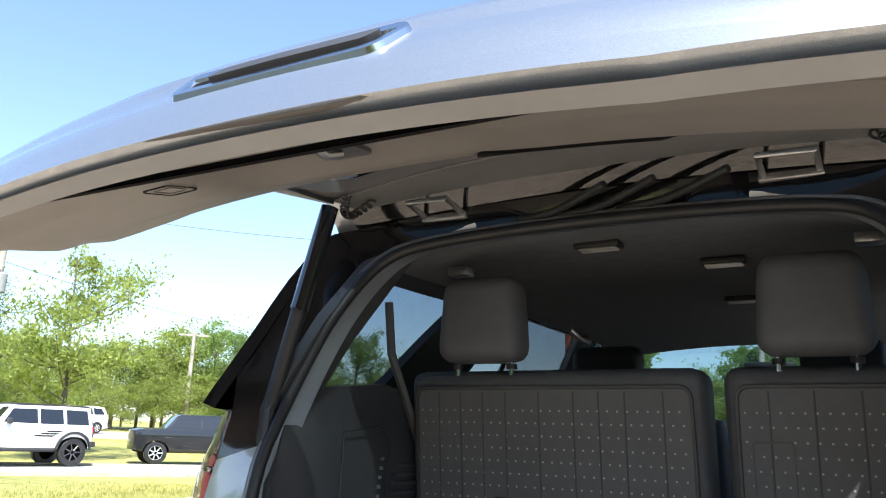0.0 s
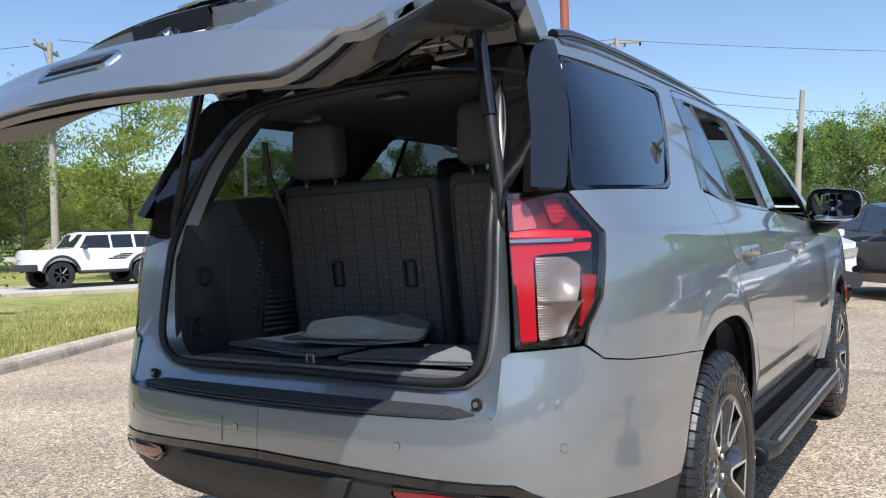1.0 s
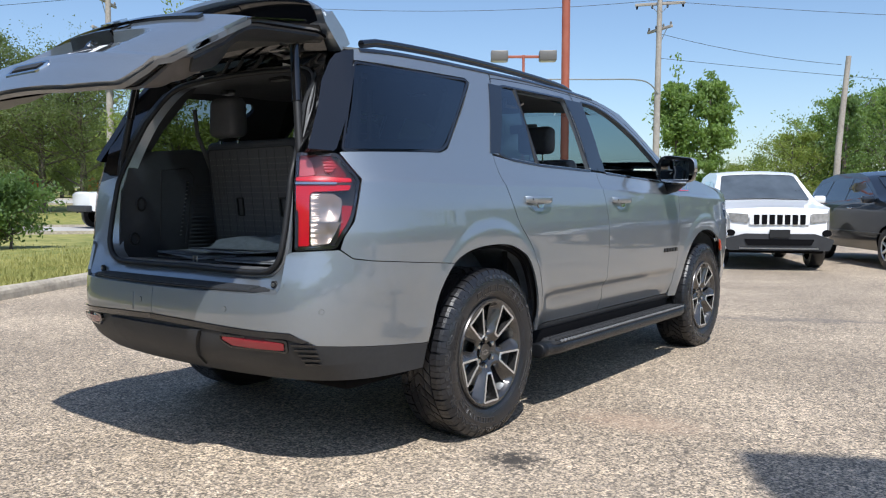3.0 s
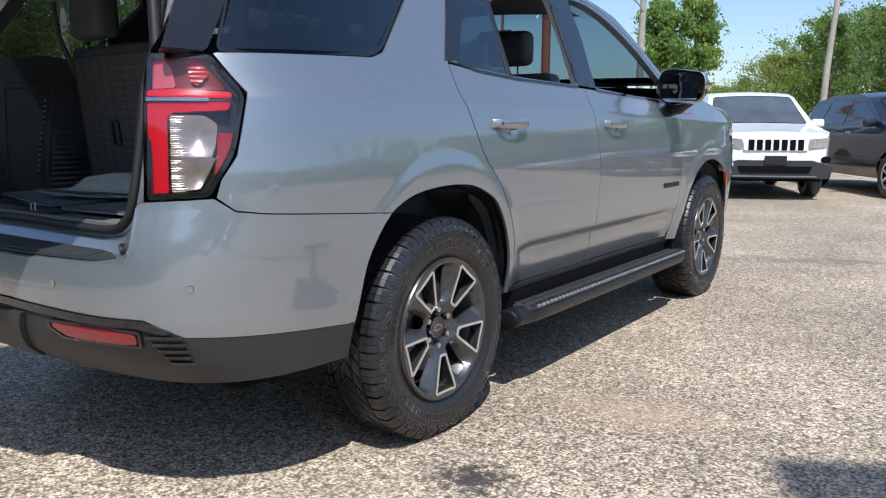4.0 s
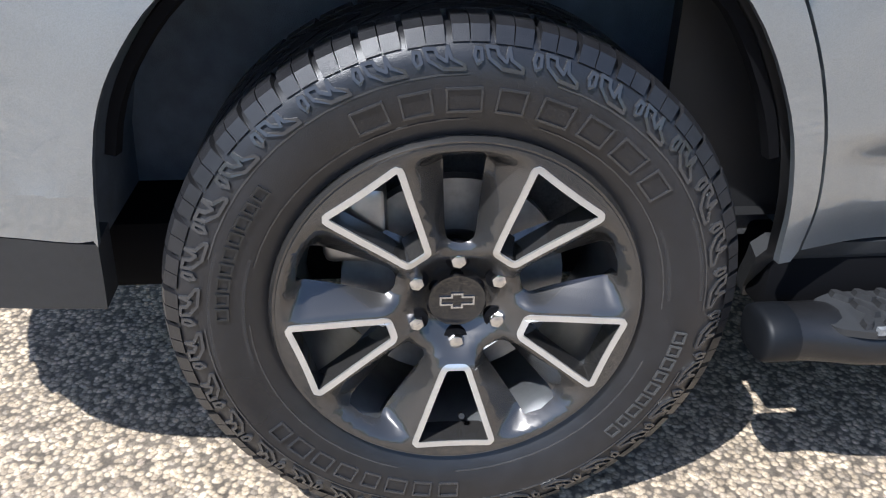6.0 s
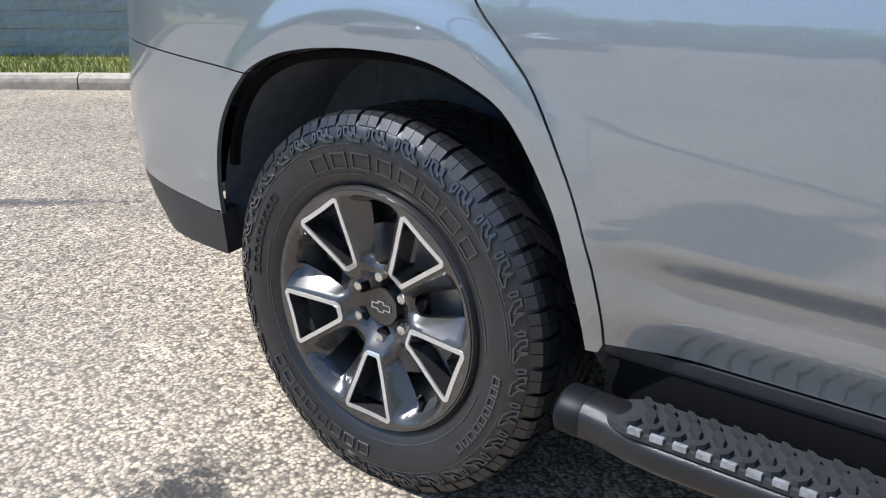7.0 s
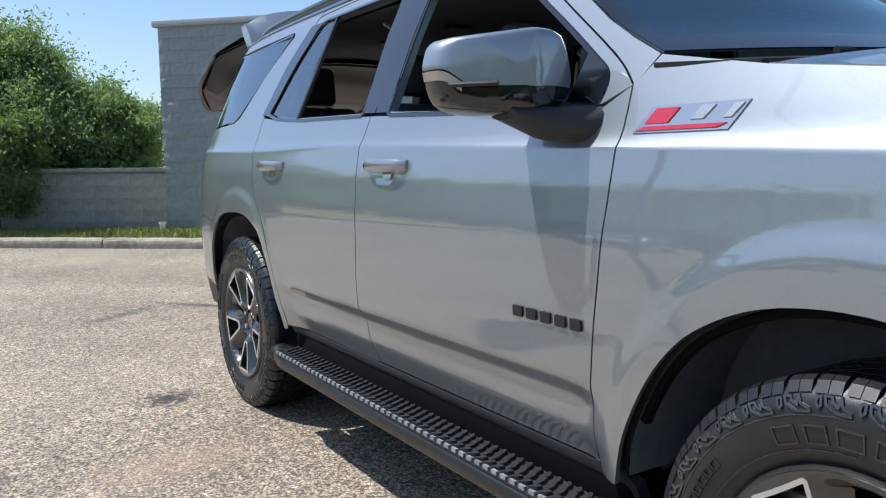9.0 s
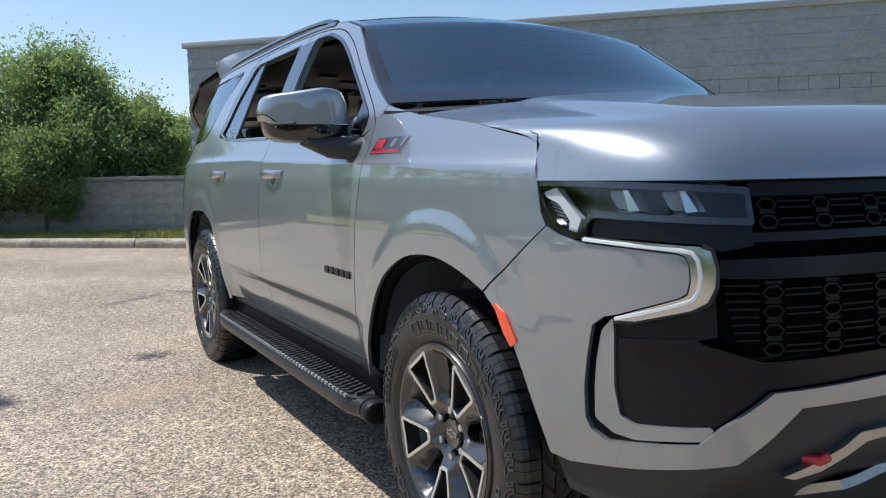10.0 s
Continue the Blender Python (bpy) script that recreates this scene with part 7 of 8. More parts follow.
# fine cracks in the paving
M_CRACK = material("crack_dirt", (0.14, 0.125, 0.11), 0.95, var=0.2)
for k, pts in enumerate(([(3.9, 0.1), (3.2, -0.5), (2.7, -1.05), (2.18, -1.46), (1.55, -2.05), (0.95, -2.5), (0.6, -2.87), (-0.4, -3.6)], [(0.2, 4.6), (0.75, 4.84), (1.4, 5.2), (2.0, 5.61), (3.2, 6.3), (4.8, 7.5)])):
    fine = catmull(pts, 14)
    rr = random.Random(k)
    bm = bmesh.new()
    prev = None
    for i, (x, y) in enumerate(fine):
        w = rr.uniform(0.0006, 0.0022)
        x, y = x + rr.uniform(-0.02, 0.02), y + rr.uniform(-0.02, 0.02)
        ring = [bm.verts.new((x - w, y + w, 0.004)), bm.verts.new((x + w, y - w, 0.004))]
        if prev:
            bm.faces.new((prev[0], prev[1], ring[1], ring[0]))
        prev = ring
    part("crack", bm, M_CRACK, None, "thin dark crack in the paving", category="crack", kind="structure", smooth=False)

# ---- block building behind the lawn ----
CORNER, ALONG = Vector((-0.95, -9.95)), Vector((-0.70, 0.714))
OUTW = Vector((0.714, 0.70))
BH, BL = 3.40, 12.6
building = thing("building", "low grey split-face block building with a pale metal coping", "building")
inner = bmesh.new()
c = [CORNER - OUTW * 0.02, CORNER + ALONG * BL - OUTW * 0.02, CORNER + ALONG * BL - OUTW * 9, CORNER - OUTW * 9]
vs = [inner.verts.new((p.x, p.y, z)) for z in (0.0, BH) for p in c]
for k in range(4):
    inner.faces.new((vs[k], vs[(k + 1) % 4], vs[4 + (k + 1) % 4], vs[4 + k]))
inner.faces.new(vs[4:])
bmesh.ops.recalc_face_normals(inner, faces=inner.faces)
part("wall", inner, M_MORTAR, building, smooth=False)
for z0, z1, d, mt, nm in ((BH, BH + 0.10, 0.04, M_COPING, "coping"),):
    bm = bmesh.new()
    ang = math.degrees(math.atan2(ALONG.y, ALONG.x))
    m = pose(CORNER.x, CORNER.y, 0, 0, 0, ang)
    box_into(bm, -0.08, BL, -0.06, 9, z0, z1, 0.01, m)
    part(nm, bm, mt, building, "pale metal coping")


def block_mesh(w, h, seed, rough):
    rr = random.Random(seed)
    bm = bmesh.new()
    nx, nz = 4, 3
    g = [[bm.verts.new((w * (i / nx - 0.5), -0.006 - (rr.uniform(0, rough) if 0 < i < nx and 0 < k < nz else rr.uniform(0, rough * 0.3)), h * (k / nz - 0.5))) for k in range(nz + 1)] for i in range(nx + 1)]
    for i in range(nx):
        for k in range(nz):
            bm.faces.new((g[i][k], g[i + 1][k], g[i + 1][k + 1], g[i][k + 1]))
    rim = [g[i][0] for i in range(nx + 1)] + [g[nx][k] for k in range(1, nz + 1)] + [g[i][nz] for i in range(nx - 1, -1, -1)] + [g[0][k] for k in range(nz - 1, 0, -1)]
    back = [bm.verts.new((v.co.x, 0.02, v.co.z)) for v in rim]
    for k in range(len(rim)):
        bm.faces.new((rim[k - 1], rim[k], back[k], back[k - 1]))
    bmesh.ops.recalc_face_normals(bm, faces=bm.faces)
    me = bpy.data.meshes.new("block")
    bm.to_mesh(me)
    bm.free()
    return me


def varied(m):
    """Adds a different tone to each block."""
    n, l = m.node_tree.nodes, m.node_tree.links
    b = n["Principled BSDF"]
    src = b.inputs["Base Color"].links[0].from_socket
    oi, mr, sc = n.new("ShaderNodeObjectInfo"), n.new("ShaderNodeMapRange"), n.new("ShaderNodeVectorMath")
    mr.inputs["To Min"].default_value, mr.inputs["To Max"].default_value = 0.95, 1.05
    l.new(oi.outputs["Random"], mr.inputs["Value"])
    sc.operation = "SCALE"
    l.new(src, sc.inputs[0])
    l.new(mr.outputs[0], sc.inputs["Scale"])
    l.new(sc.outputs["Vector"], b.inputs["Base Color"])


varied(M_BLOCK), varied(M_BLOCK_LOW)


def block_wall(parent, base, along, length, courses, bw, bh, mat, seed, rough, near, band=None):
    """Courses of blocks: the first stretch as parts, the rest joined."""
    ang = math.degrees(math.atan2(along.y, along.x))
    kinds = [block_mesh(bw - 0.0008, bh - 0.003, seed + k, rough) for k in range(6)]
    smooth_kind = block_mesh(bw - 0.008, bh - 0.008, seed + 9, 0.001)
    for me in kinds + [smooth_kind]:
        me.materials.append(mat)
    rr = random.Random(seed)
    rest_v, rest_f = [], []
    m0 = pose(base.x, base.y, 0, 0, 0, ang)
    for c in range(courses):
        x = -bw / 2 if c % 2 else 0.0
        while x < length:
            me = smooth_kind if band is not None and c == band else rr.choice(kinds)
            lo, hi = max(0.0, x), min(length, x + bw)
            m = m0 @ Matrix.Translation(((lo + hi) / 2, 0, bh * (c + 0.5) + 0.02)) @ Matrix.Diagonal(((hi - lo) / bw, 1, 1, 1))
            if hi - lo < 0.05:
                x += bw
                continue
            if x < near:
                ob = new("block", me)
                ob.parent = parent
                ob.matrix_basis = m
            else:
                k = len(rest_v)
                rest_v += [m @ v.co for v in me.vertices]
                rest_f += [[k + i for i in p.vertices] for p in me.polygons]
            x += bw
    if rest_v:
        me = bpy.data.meshes.new("far_block")
        me.from_pydata(rest_v, [], rest_f)
        me.materials.append(mat)
        ob = new("far_block", me)
        ob.parent = parent
        tagged(ob, kind="stuff")


# the face towards the car park: its outward side must be -y of the wall's own frame
block_wall(building, CORNER, ALONG, BL, 17, 0.405, 0.2, M_BLOCK, 40, 0.022, 7.0, 11)
low_wall = thing("low_wall", "low weathered concrete block wall beside the building", "wall")
W_ALONG = Vector((0.86, -0.51))
bm = bmesh.new()
m = pose(CORNER.x, CORNER.y, 0, 0, 0, math.degrees(math.atan2(W_ALONG.y, W_ALONG.x)))
box_into(bm, 0.0, 9.0, -0.02 - 0.2, -0.02, 0.0, 1.06, 0, m)
part("wall_core", bm, M_MORTAR, low_wall, smooth=False)
bm = bmesh.new()
box_into(bm, 0.0, 9.0, -0.24, 0.03, 1.06, 1.12, 0.006, m)
part("wall_cap", bm, M_BLOCK_LOW, low_wall)
back_m = CORNER + W_ALONG * 9.0
block_wall(low_wall, back_m, -W_ALONG, 9.0, 5, 0.40, 0.2, M_BLOCK_LOW, 70, 0.012, 9.0)
part("drain_pipe", tube([(-0.80, -9.62, 0.0), (-0.80, -9.62, 0.20), (-0.80, -9.62, 0.205), (-0.80, -9.62, 0.24)], [0.05, 0.05, 0.062, 0.06], 14), M_WHITE, None, "short white plastic pipe stub beside the wall", category="pipe")


# ---- trees ----
def tree(name, label, at, height, radius, crown_lo, leaves, leaf, mat, seed, squash=1.0, limbs=9, trunk_r=0.14, open_=0.0, group=""):
    """A tapered trunk with limbs and a ragged crown of many small leaves gathered in sprays along the twigs."""
    r = random.Random(seed)
    ob = thing(name, label, "tree", at, r.uniform(0, 360), group=group)
    bm = bmesh.new()
    top = Vector((r.uniform(-0.3, 0.3), r.uniform(-0.3, 0.3), height * 0.86))
    trunk = [Vector((0, 0, -0.2)), Vector((0.03, 0.02, height * 0.25)), Vector((top.x * 0.5, top.y * 0.5, height * 0.55)), top]
    tube_into(bm, [Vector(p) for p in catmull(trunk, 3)], [trunk_r * (1 - 0.09 * k) for k in range(10)], 8)
    tips = []
    for k in range(limbs):
        t = r.uniform(max(0.12, crown_lo * 0.8), 0.95)
        a = 2 * math.pi * (k / limbs + r.uniform(-0.06, 0.06)) * 2.618
        base = Vector((top.x * t, top.y * t, height * 0.86 * t))
        env = radius * math.sin(math.pi * min(1, max(0.05, (t - crown_lo * 0.6) / (1.08 - crown_lo * 0.6))) ** 0.75) * r.uniform(0.7, 1.12)
        end = base + Vector((math.cos(a) * env, math.sin(a) * env * squash, env * r.uniform(0.25, 0.75) + 0.1))
        end.z = min(end.z, height)
        mid = base.lerp(end, 0.5) + Vector((0, 0, -0.08 * env))
        tube_into(bm, [base, mid, end], [trunk_r * 0.38 * (1 - t * 0.5), trunk_r * 0.2, trunk_r * 0.06], 5)
        tips.append((base, mid, end, env))
        for j in range(3):
            b2 = mid.lerp(end, r.uniform(-0.4, 0.8))
            e2 = b2 + Vector((r.uniform(-1, 1), r.uniform(-1, 1), r.uniform(-0.1, 0.9))) * env * 0.45
            tube_into(bm, [b2, e2], [trunk_r * 0.12, trunk_r * 0.04], 4)
            tips.append((b2, b2.lerp(e2, 0.5), e2, env * 0.6))
    tips.append((top * 0.8, top * 0.92, Vector((top.x, top.y, height)), radius * 0.4))
    part("trunk", bm, M_BARK, ob)
    vs, fs = [], []
    per = max(1, leaves // (len(tips) * 6))
    for base, mid, end, env in tips:
        for j in range(6):
            t = r.uniform(0.25, 1.08)
            c = mid.lerp(end, (t - 0.5) * 2) if t > 0.5 else base.lerp(mid, t * 2)
            spread = (0.16 + 0.16 * r.random()) * max(0.5, env) * (1 - open_ * 0.35)
            for _ in range(per):
                d = Vector((r.gauss(0, 1), r.gauss(0, 1), r.gauss(0, 0.75)))
                p = c + d * spread
                if p.z < height * crown_lo * 0.5:
                    continue
                u = Vector((r.gauss(0, 1), r.gauss(0, 1), r.gauss(0, 0.6))).normalized()
                w = u.orthogonal().normalized()
                w.rotate(Matrix.Rotation(r.uniform(0, 6.28), 3, u))
                s = leaf * r.uniform(0.6, 1.3)
                k = len(vs)
                vs += [p - w * s, p + u.cross(w) * s * 0.42, p + w * s, p - u.cross(w) * s * 0.42]
                fs.append((k, k + 1, k + 2, k + 3))
    me = bpy.data.meshes.new("crown")
    me.from_pydata(vs, [], fs)
    me.materials.append(mat)
    cr = new("crown", me)
    cr.parent = ob
    return ob


def polar(x0, y0, az, d):
    return (x0 + d * math.cos(radians(az)), y0 + d * math.sin(radians(az)))


# bushes in front of the low wall
bushes = []
for k, (x, y, h, rd) in enumerate(((1.5, -12.9, 3.9, 1.5), (2.8, -13.6, 4.0, 1.7), (0.4, -12.6, 3.5, 1.3), (4.4, -14.4, 4.0, 1.8), (6.2, -15.2, 4.0, 1.8), (-0.7, -12.3, 2.5, 1.0))):
    tree("bush", "dense green broad-leaved bush behind the kerb", (x, y, 0.1), h, rd, 0.02, 50000, 0.040, M_LEAF_BUSH, 100 + k, 1.0, 34, 0.06, group="bushes beside the low wall")
for k, (x, y, h, rd) in enumerate(((1.45, -11.0, 1.9, 0.9), (2.4, -11.5, 2.1, 1.0), (3.5, -12.2, 2.2, 1.1), (4.9, -13.0, 2.2, 1.2))):
    tree("low_bush", "low dark green bush at the foot of the bushes", (x, y, 0.1), h, rd, 0.0, 30000, 0.038, M_LEAF_LOW, 140 + k, 1.0, 26, 0.04, group="bushes beside the low wall")

tree("bush", "low dark bush on the lawn", (-14.1, 4.5, 0.1), 1.5, 0.8, 0.0, 9000, 0.05, M_LEAF_DARK, 160, 1.0, 24, 0.04)
# trees over the road
x, y = polar(0.82, -2.47, 144.3, 35)
tree("tree", "young airy yellow-green tree over the road", (x, y, land(x, y)), 9.2, 3.4, 0.20, 10000, 0.10, M_LEAF_YELLOW, 201, 1.0, 24, 0.11, 0.9)
proto = [tree("tree", "leafy green tree in the hedge line", (-60, 30, land(-60, 30)), 8.5, 3.4, 0.10, 11000, 0.10, M_LEAF, 210, 1.0, 26, 0.2, group="trees along the far road"),
         tree("tree", "yellow-green tree in the hedge line", (-50, 42, land(-50, 42)), 7.0, 3.2, 0.05, 10500, 0.10, M_LEAF_YELLOW, 211, 1.0, 26, 0.16, group="trees along the far road"),
         tree("tree", "dark green tree in the hedge line", (-66, 20, land(-66, 20)), 9.5, 3.8, 0.08, 11000, 0.10, M_LEAF_DARK, 212, 1.0, 26, 0.22, group="trees along the far road"),
         tree("tree", "dense olive-green tree beside the road", (-36, 18, land(-36, 18)), 9.2, 3.3, 0.06, 30000, 0.058, M_LEAF_OLIVE, 213, 1.0, 40, 0.2, group="trees beside the road")]
r = random.Random(77)


def plant(az, d, h, x0=2.0, y0=-3.0, kind=None):
    x, y = polar(x0, y0, az, d)
    src = kind if kind is not None else r.choice(proto[:3])
    z = land(x, y) if x < -8 and az > 122 else 0.0
    c = copy_thing(src, pose(x, y, z, 0, 0, r.uniform(0, 360)))
    hs = {0: 8.5, 1: 7.0, 2: 9.5, 3: 9.2}[proto.index(src)]
    c.scale = (h / hs * r.uniform(0.9, 1.15),) * 2 + (h / hs,)


for az in np.arange(121.5, 160, 1.55):
    d = 64 + r.uniform(-3, 5)
    plant(az, d, r.uniform(5.5, 7.4) + (1.6 if 126 < az < 137 else 0))
for az in np.arange(123, 160, 2.0):
    plant(az, 64 + r.uniform(-3, 3), r.uniform(3.4, 4.8), kind=proto[1])
for az, h in ((153.5, 9.2), (156.5, 9.8), (159.5, 9.0), (163, 9.5)):
    plant(az, 44, h, kind=proto[3])
for az in np.arange(92, 107, 1.5):
    plant(az, 60 + r.uniform(-5, 5), 4.2 + 5.2 * smoothstep(107, 97, az) + r.uniform(-0.5, 0.6))
for az in np.arange(99, 124, 1.8):
    plant(az, 68 + r.uniform(-3, 3), r.uniform(3.0, 4.4), kind=proto[0])
x, y = polar(3.2, -3.4, 109.8, 48)
tree("poplar", "tall narrow two-stemmed green poplar", (x - 0.8, y, 0), 9.3, 1.5, 0.22, 15000, 0.13, M_LEAF, 301, 1.0, 34, 0.16)
tree("poplar", "tall narrow green poplar beside its twin", (x + 0.9, y + 0.4, 0), 9.6, 1.5, 0.24, 15000, 0.13, M_LEAF, 302, 1.0, 34, 0.16)
x, y = polar(3.2, -3.4, 100.4, 56)
tree("conifer", "dark pointed conifer among the trees", (x, y, 0), 9.0, 1.3, 0.15, 6000, 0.12, M_LEAF_DARK, 303, 1.0, 26, 0.16)
# woods all round, far off, seen in the reflections
far = tree("tree", "leafy green tree far across the car park", (75, 0, 0), 8.5, 4.2, 0.06, 2600, 0.30, M_LEAF, 215, 1.0, 14, 0.2, group="trees far behind")
for az in np.arange(-72, 92, 2.9):
    x, y = polar(2, -3, az, 75 + r.uniform(-8, 8))
    k = r.uniform(1.25, 1.6)
    copy_thing(far, pose(x, y, -1.6, 0, 0, r.uniform(0, 360))).scale = (k * 1.2, k * 1.2, k)


# ---- poles, wires, signs ----
def wire(a, b, sag, rad=0.012):
    a, b = Vector(a), Vector(b)
    return tube([a.lerp(b, t) - Vector((0, 0, sag * 4 * t * (1 - t))) for t in np.linspace(0, 1, 15)], rad, 5)


M_LAMP_HEAD = material("brown_grey_enamel", (0.16, 0.15, 0.135), 0.4, 0.2, var=0.08)


def utility_pole(at, h, label, arms, cans=0, lean=0.1):
    """arms: (height below the top, turn, from, to, insulators hang) in degrees and metres along the arm."""
    ob = thing("utility_pole", label, "utility pole", at)
    part("pole", tube([(-lean, 0, -0.3), (-lean * 0.5, 0, h * 0.5), (0, 0, h)], [0.18, 0.155, 0.12], 14), M_POLE, ob)
    for down, turn, x0, x1, hang in arms:
        m = Matrix.Rotation(radians(turn), 4, "Z")
        z = h - down
        arm = part("cross_arm", box(x0, x1, 0.11, 0.21, z - 0.065, z + 0.065, 0.01), M_POLE, ob)
        arm.data.transform(m)
        for x in np.linspace(x0 + 0.1, x1 - 0.1, 4):
            zs = (z - 0.06, z - 0.13, z - 0.22) if hang else (z + 0.06, z + 0.13, z + 0.22)
            pin = part("insulator", tube([(x, 0.16, q) for q in zs], [0.035, 0.06, 0.03], 8), M_DARK if hang else M_LAMP_HEAD, ob)
            pin.data.transform(m)
        if x1 - x0 > 1.5:
            for sx in (-1, 1):
                brace = part("arm_brace", tube([(0, 0.14, z - 0.55), (sx * 0.45, 0.10, z - 0.05)], 0.018, 6), M_METAL, ob)
                brace.data.transform(m)
    for k in range(cans):
        q = radians((200, 300, 340)[k])
        x, y, top = 0.42 * math.cos(q), 0.42 * math.sin(q), h - 2.75 - 0.18 * k
        can = part("transformer", tube([(x, y, top - 0.85), (x, y, top - 0.82), (x, y, top - 0.08), (x, y, top)], [0.19, 0.22, 0.22, 0.15], 16), M_CAN, ob, "grey pole-mounted transformer can")
        part("bushing", tube([(x, y, top), (x, y, top + 0.24)], 0.04, 8), M_LAMP_HEAD, can)
    return ob


utility_pole((-32.04, 17.29, land(-32.04, 17.29)), 10.73 - land(-32.04, 17.29), "weathered wooden utility pole with transformer cans", ((0.30, 126, -1.2, 1.2, False), (1.75, 126, -1.3, 0.3, True)), 3)
utility_pole((-12.24, 34.8, 0), 11.12, "weathered wooden utility pole with two cross-arms", ((0.22, 21.6, -1.2, 1.2, True), (1.45, -29, -1.1, 0.75, False)))
bm = tube([(-5.15, 40.0, -0.3), (-5.0, 40.1, 4), (-4.7, 40.2, 8.3)], [0.17, 0.15, 0.12], 12)
part("plain_pole", bm, M_POLE, None, "plain leaning grey wooden pole", category="pole")
x, y = polar(0.82, -2.47, 136.7, 62)
utility_pole((x, y, land(x, y)), 7.4, "thin wooden pole among the trees", ((0.25, 50, -1.1, 1.1, False),))
part("sign_post", tube([(-3.9, 9.8, 0), (-3.9, 9.8, 9.5)], 0.075, 16), M_RED_POLE, None, "tall rust-red painted steel post", category="post")


def parking_lamp(x, y, turn, height, label, post):
    lp = thing("parking_lamp", label, "street lamp", (x, y, 0), turn, group="car park lamps")
    part("lamp_post", tube([(0, 0, 0), (0, 0, height)], 0.055, 12), post, lp)
    part("base_plate", box(-0.16, 0.16, -0.16, 0.16, 0.0, 0.03, 0.006), M_METAL, lp)
    part("lamp_arm", box(-0.75, 0.75, -0.04, 0.04, height - 0.12, height - 0.02, 0.01), post, lp)
    for sx in (-1, 1):
        head = part("lamp_head", box(sx * 0.95 - 0.34, sx * 0.95 + 0.34, -0.25, 0.25, height - 0.24, height + 0.15, 0.04), M_LAMP_HEAD, lp, "grey box lamp head")
        part("lamp_lens", box(sx * 0.95 - 0.27, sx * 0.95 + 0.27, -0.19, 0.19, height - 0.262, height - 0.236, 0.006), M_LAMP_LENS, head)


M_LAMP_LENS = material("dull_lamp_lens", (0.45, 0.45, 0.43), 0.3, coat=0.5)
parking_lamp(-13.4, 23.9, 35, 6.9, "twin box lamp on a rust-red post", M_RED_POLE)
parking_lamp(3.4, 17.2, 20, 6.9, "twin box lamp behind the row of parked cars", M_LAMP_HEAD)
parking_lamp(7.445, -3.58, 28, 9.5, "tall twin box lamp standing on the open asphalt", M_METAL)
arm = catmull([(-12.2, 34.7, 6.45), (-12.7, 33.9, 7.05), (-14.4, 31.8, 7.0), (-16.8, 29.2, 6.9)], 8)
part("street_light_arm", tube([Vector(p) for p in arm], 0.035, 8), M_METAL, None, "slim curved street light arm", category="street lamp")
for a, b, s in (((-31.4, 17.3, 10.75), (-12.2, 34.6, 11.0), 0.7), ((-32.4, 16.6, 10.5), (-70, -10, 9.8), 0.8), ((-12.0, 34.5, 10.9), (30, 62, 9.6), 0.8), ((-32.0, 17.2, 8.2), (-38.5, 42.0, 8.6), 0.35), ((-12.2, 34.7, 8.2), (20, 70, 7.2), 0.5), ((-5.0, 40.1, 7.9), (-12.2, 34.8, 9.4), 0.2), ((-38.5, 42.0, 7.0), (-70, 20, 7.2), 0.5)):
    part("overhead_wire", wire(a, b, s), M_WIRE, None, "thin black overhead wire", category="wire", group="overhead wires")
for az, d in ((153.9, 47), (150.6, 47)):
    x, y = polar(2.27, -3.06, az, d)
    z = land(x, y)
    sg = thing("road_sign", "orange diamond roadworks sign on a stand", "road sign", (x, y, z), az + 90 - 180, group="roadworks signs")
    part("sign_face", box(-0.36, 0.36, -0.01, 0.01, -0.36, 0.36, 0.0, Matrix.Translation((0, 0, 1.25)) @ Matrix.Rotation(radians(45), 4, "Y")), M_ORANGE, sg, smooth=False)
    part("sign_stand", tube([(0, 0.03, 0), (0, 0.03, 1.2)], 0.025, 8), M_METAL, sg)


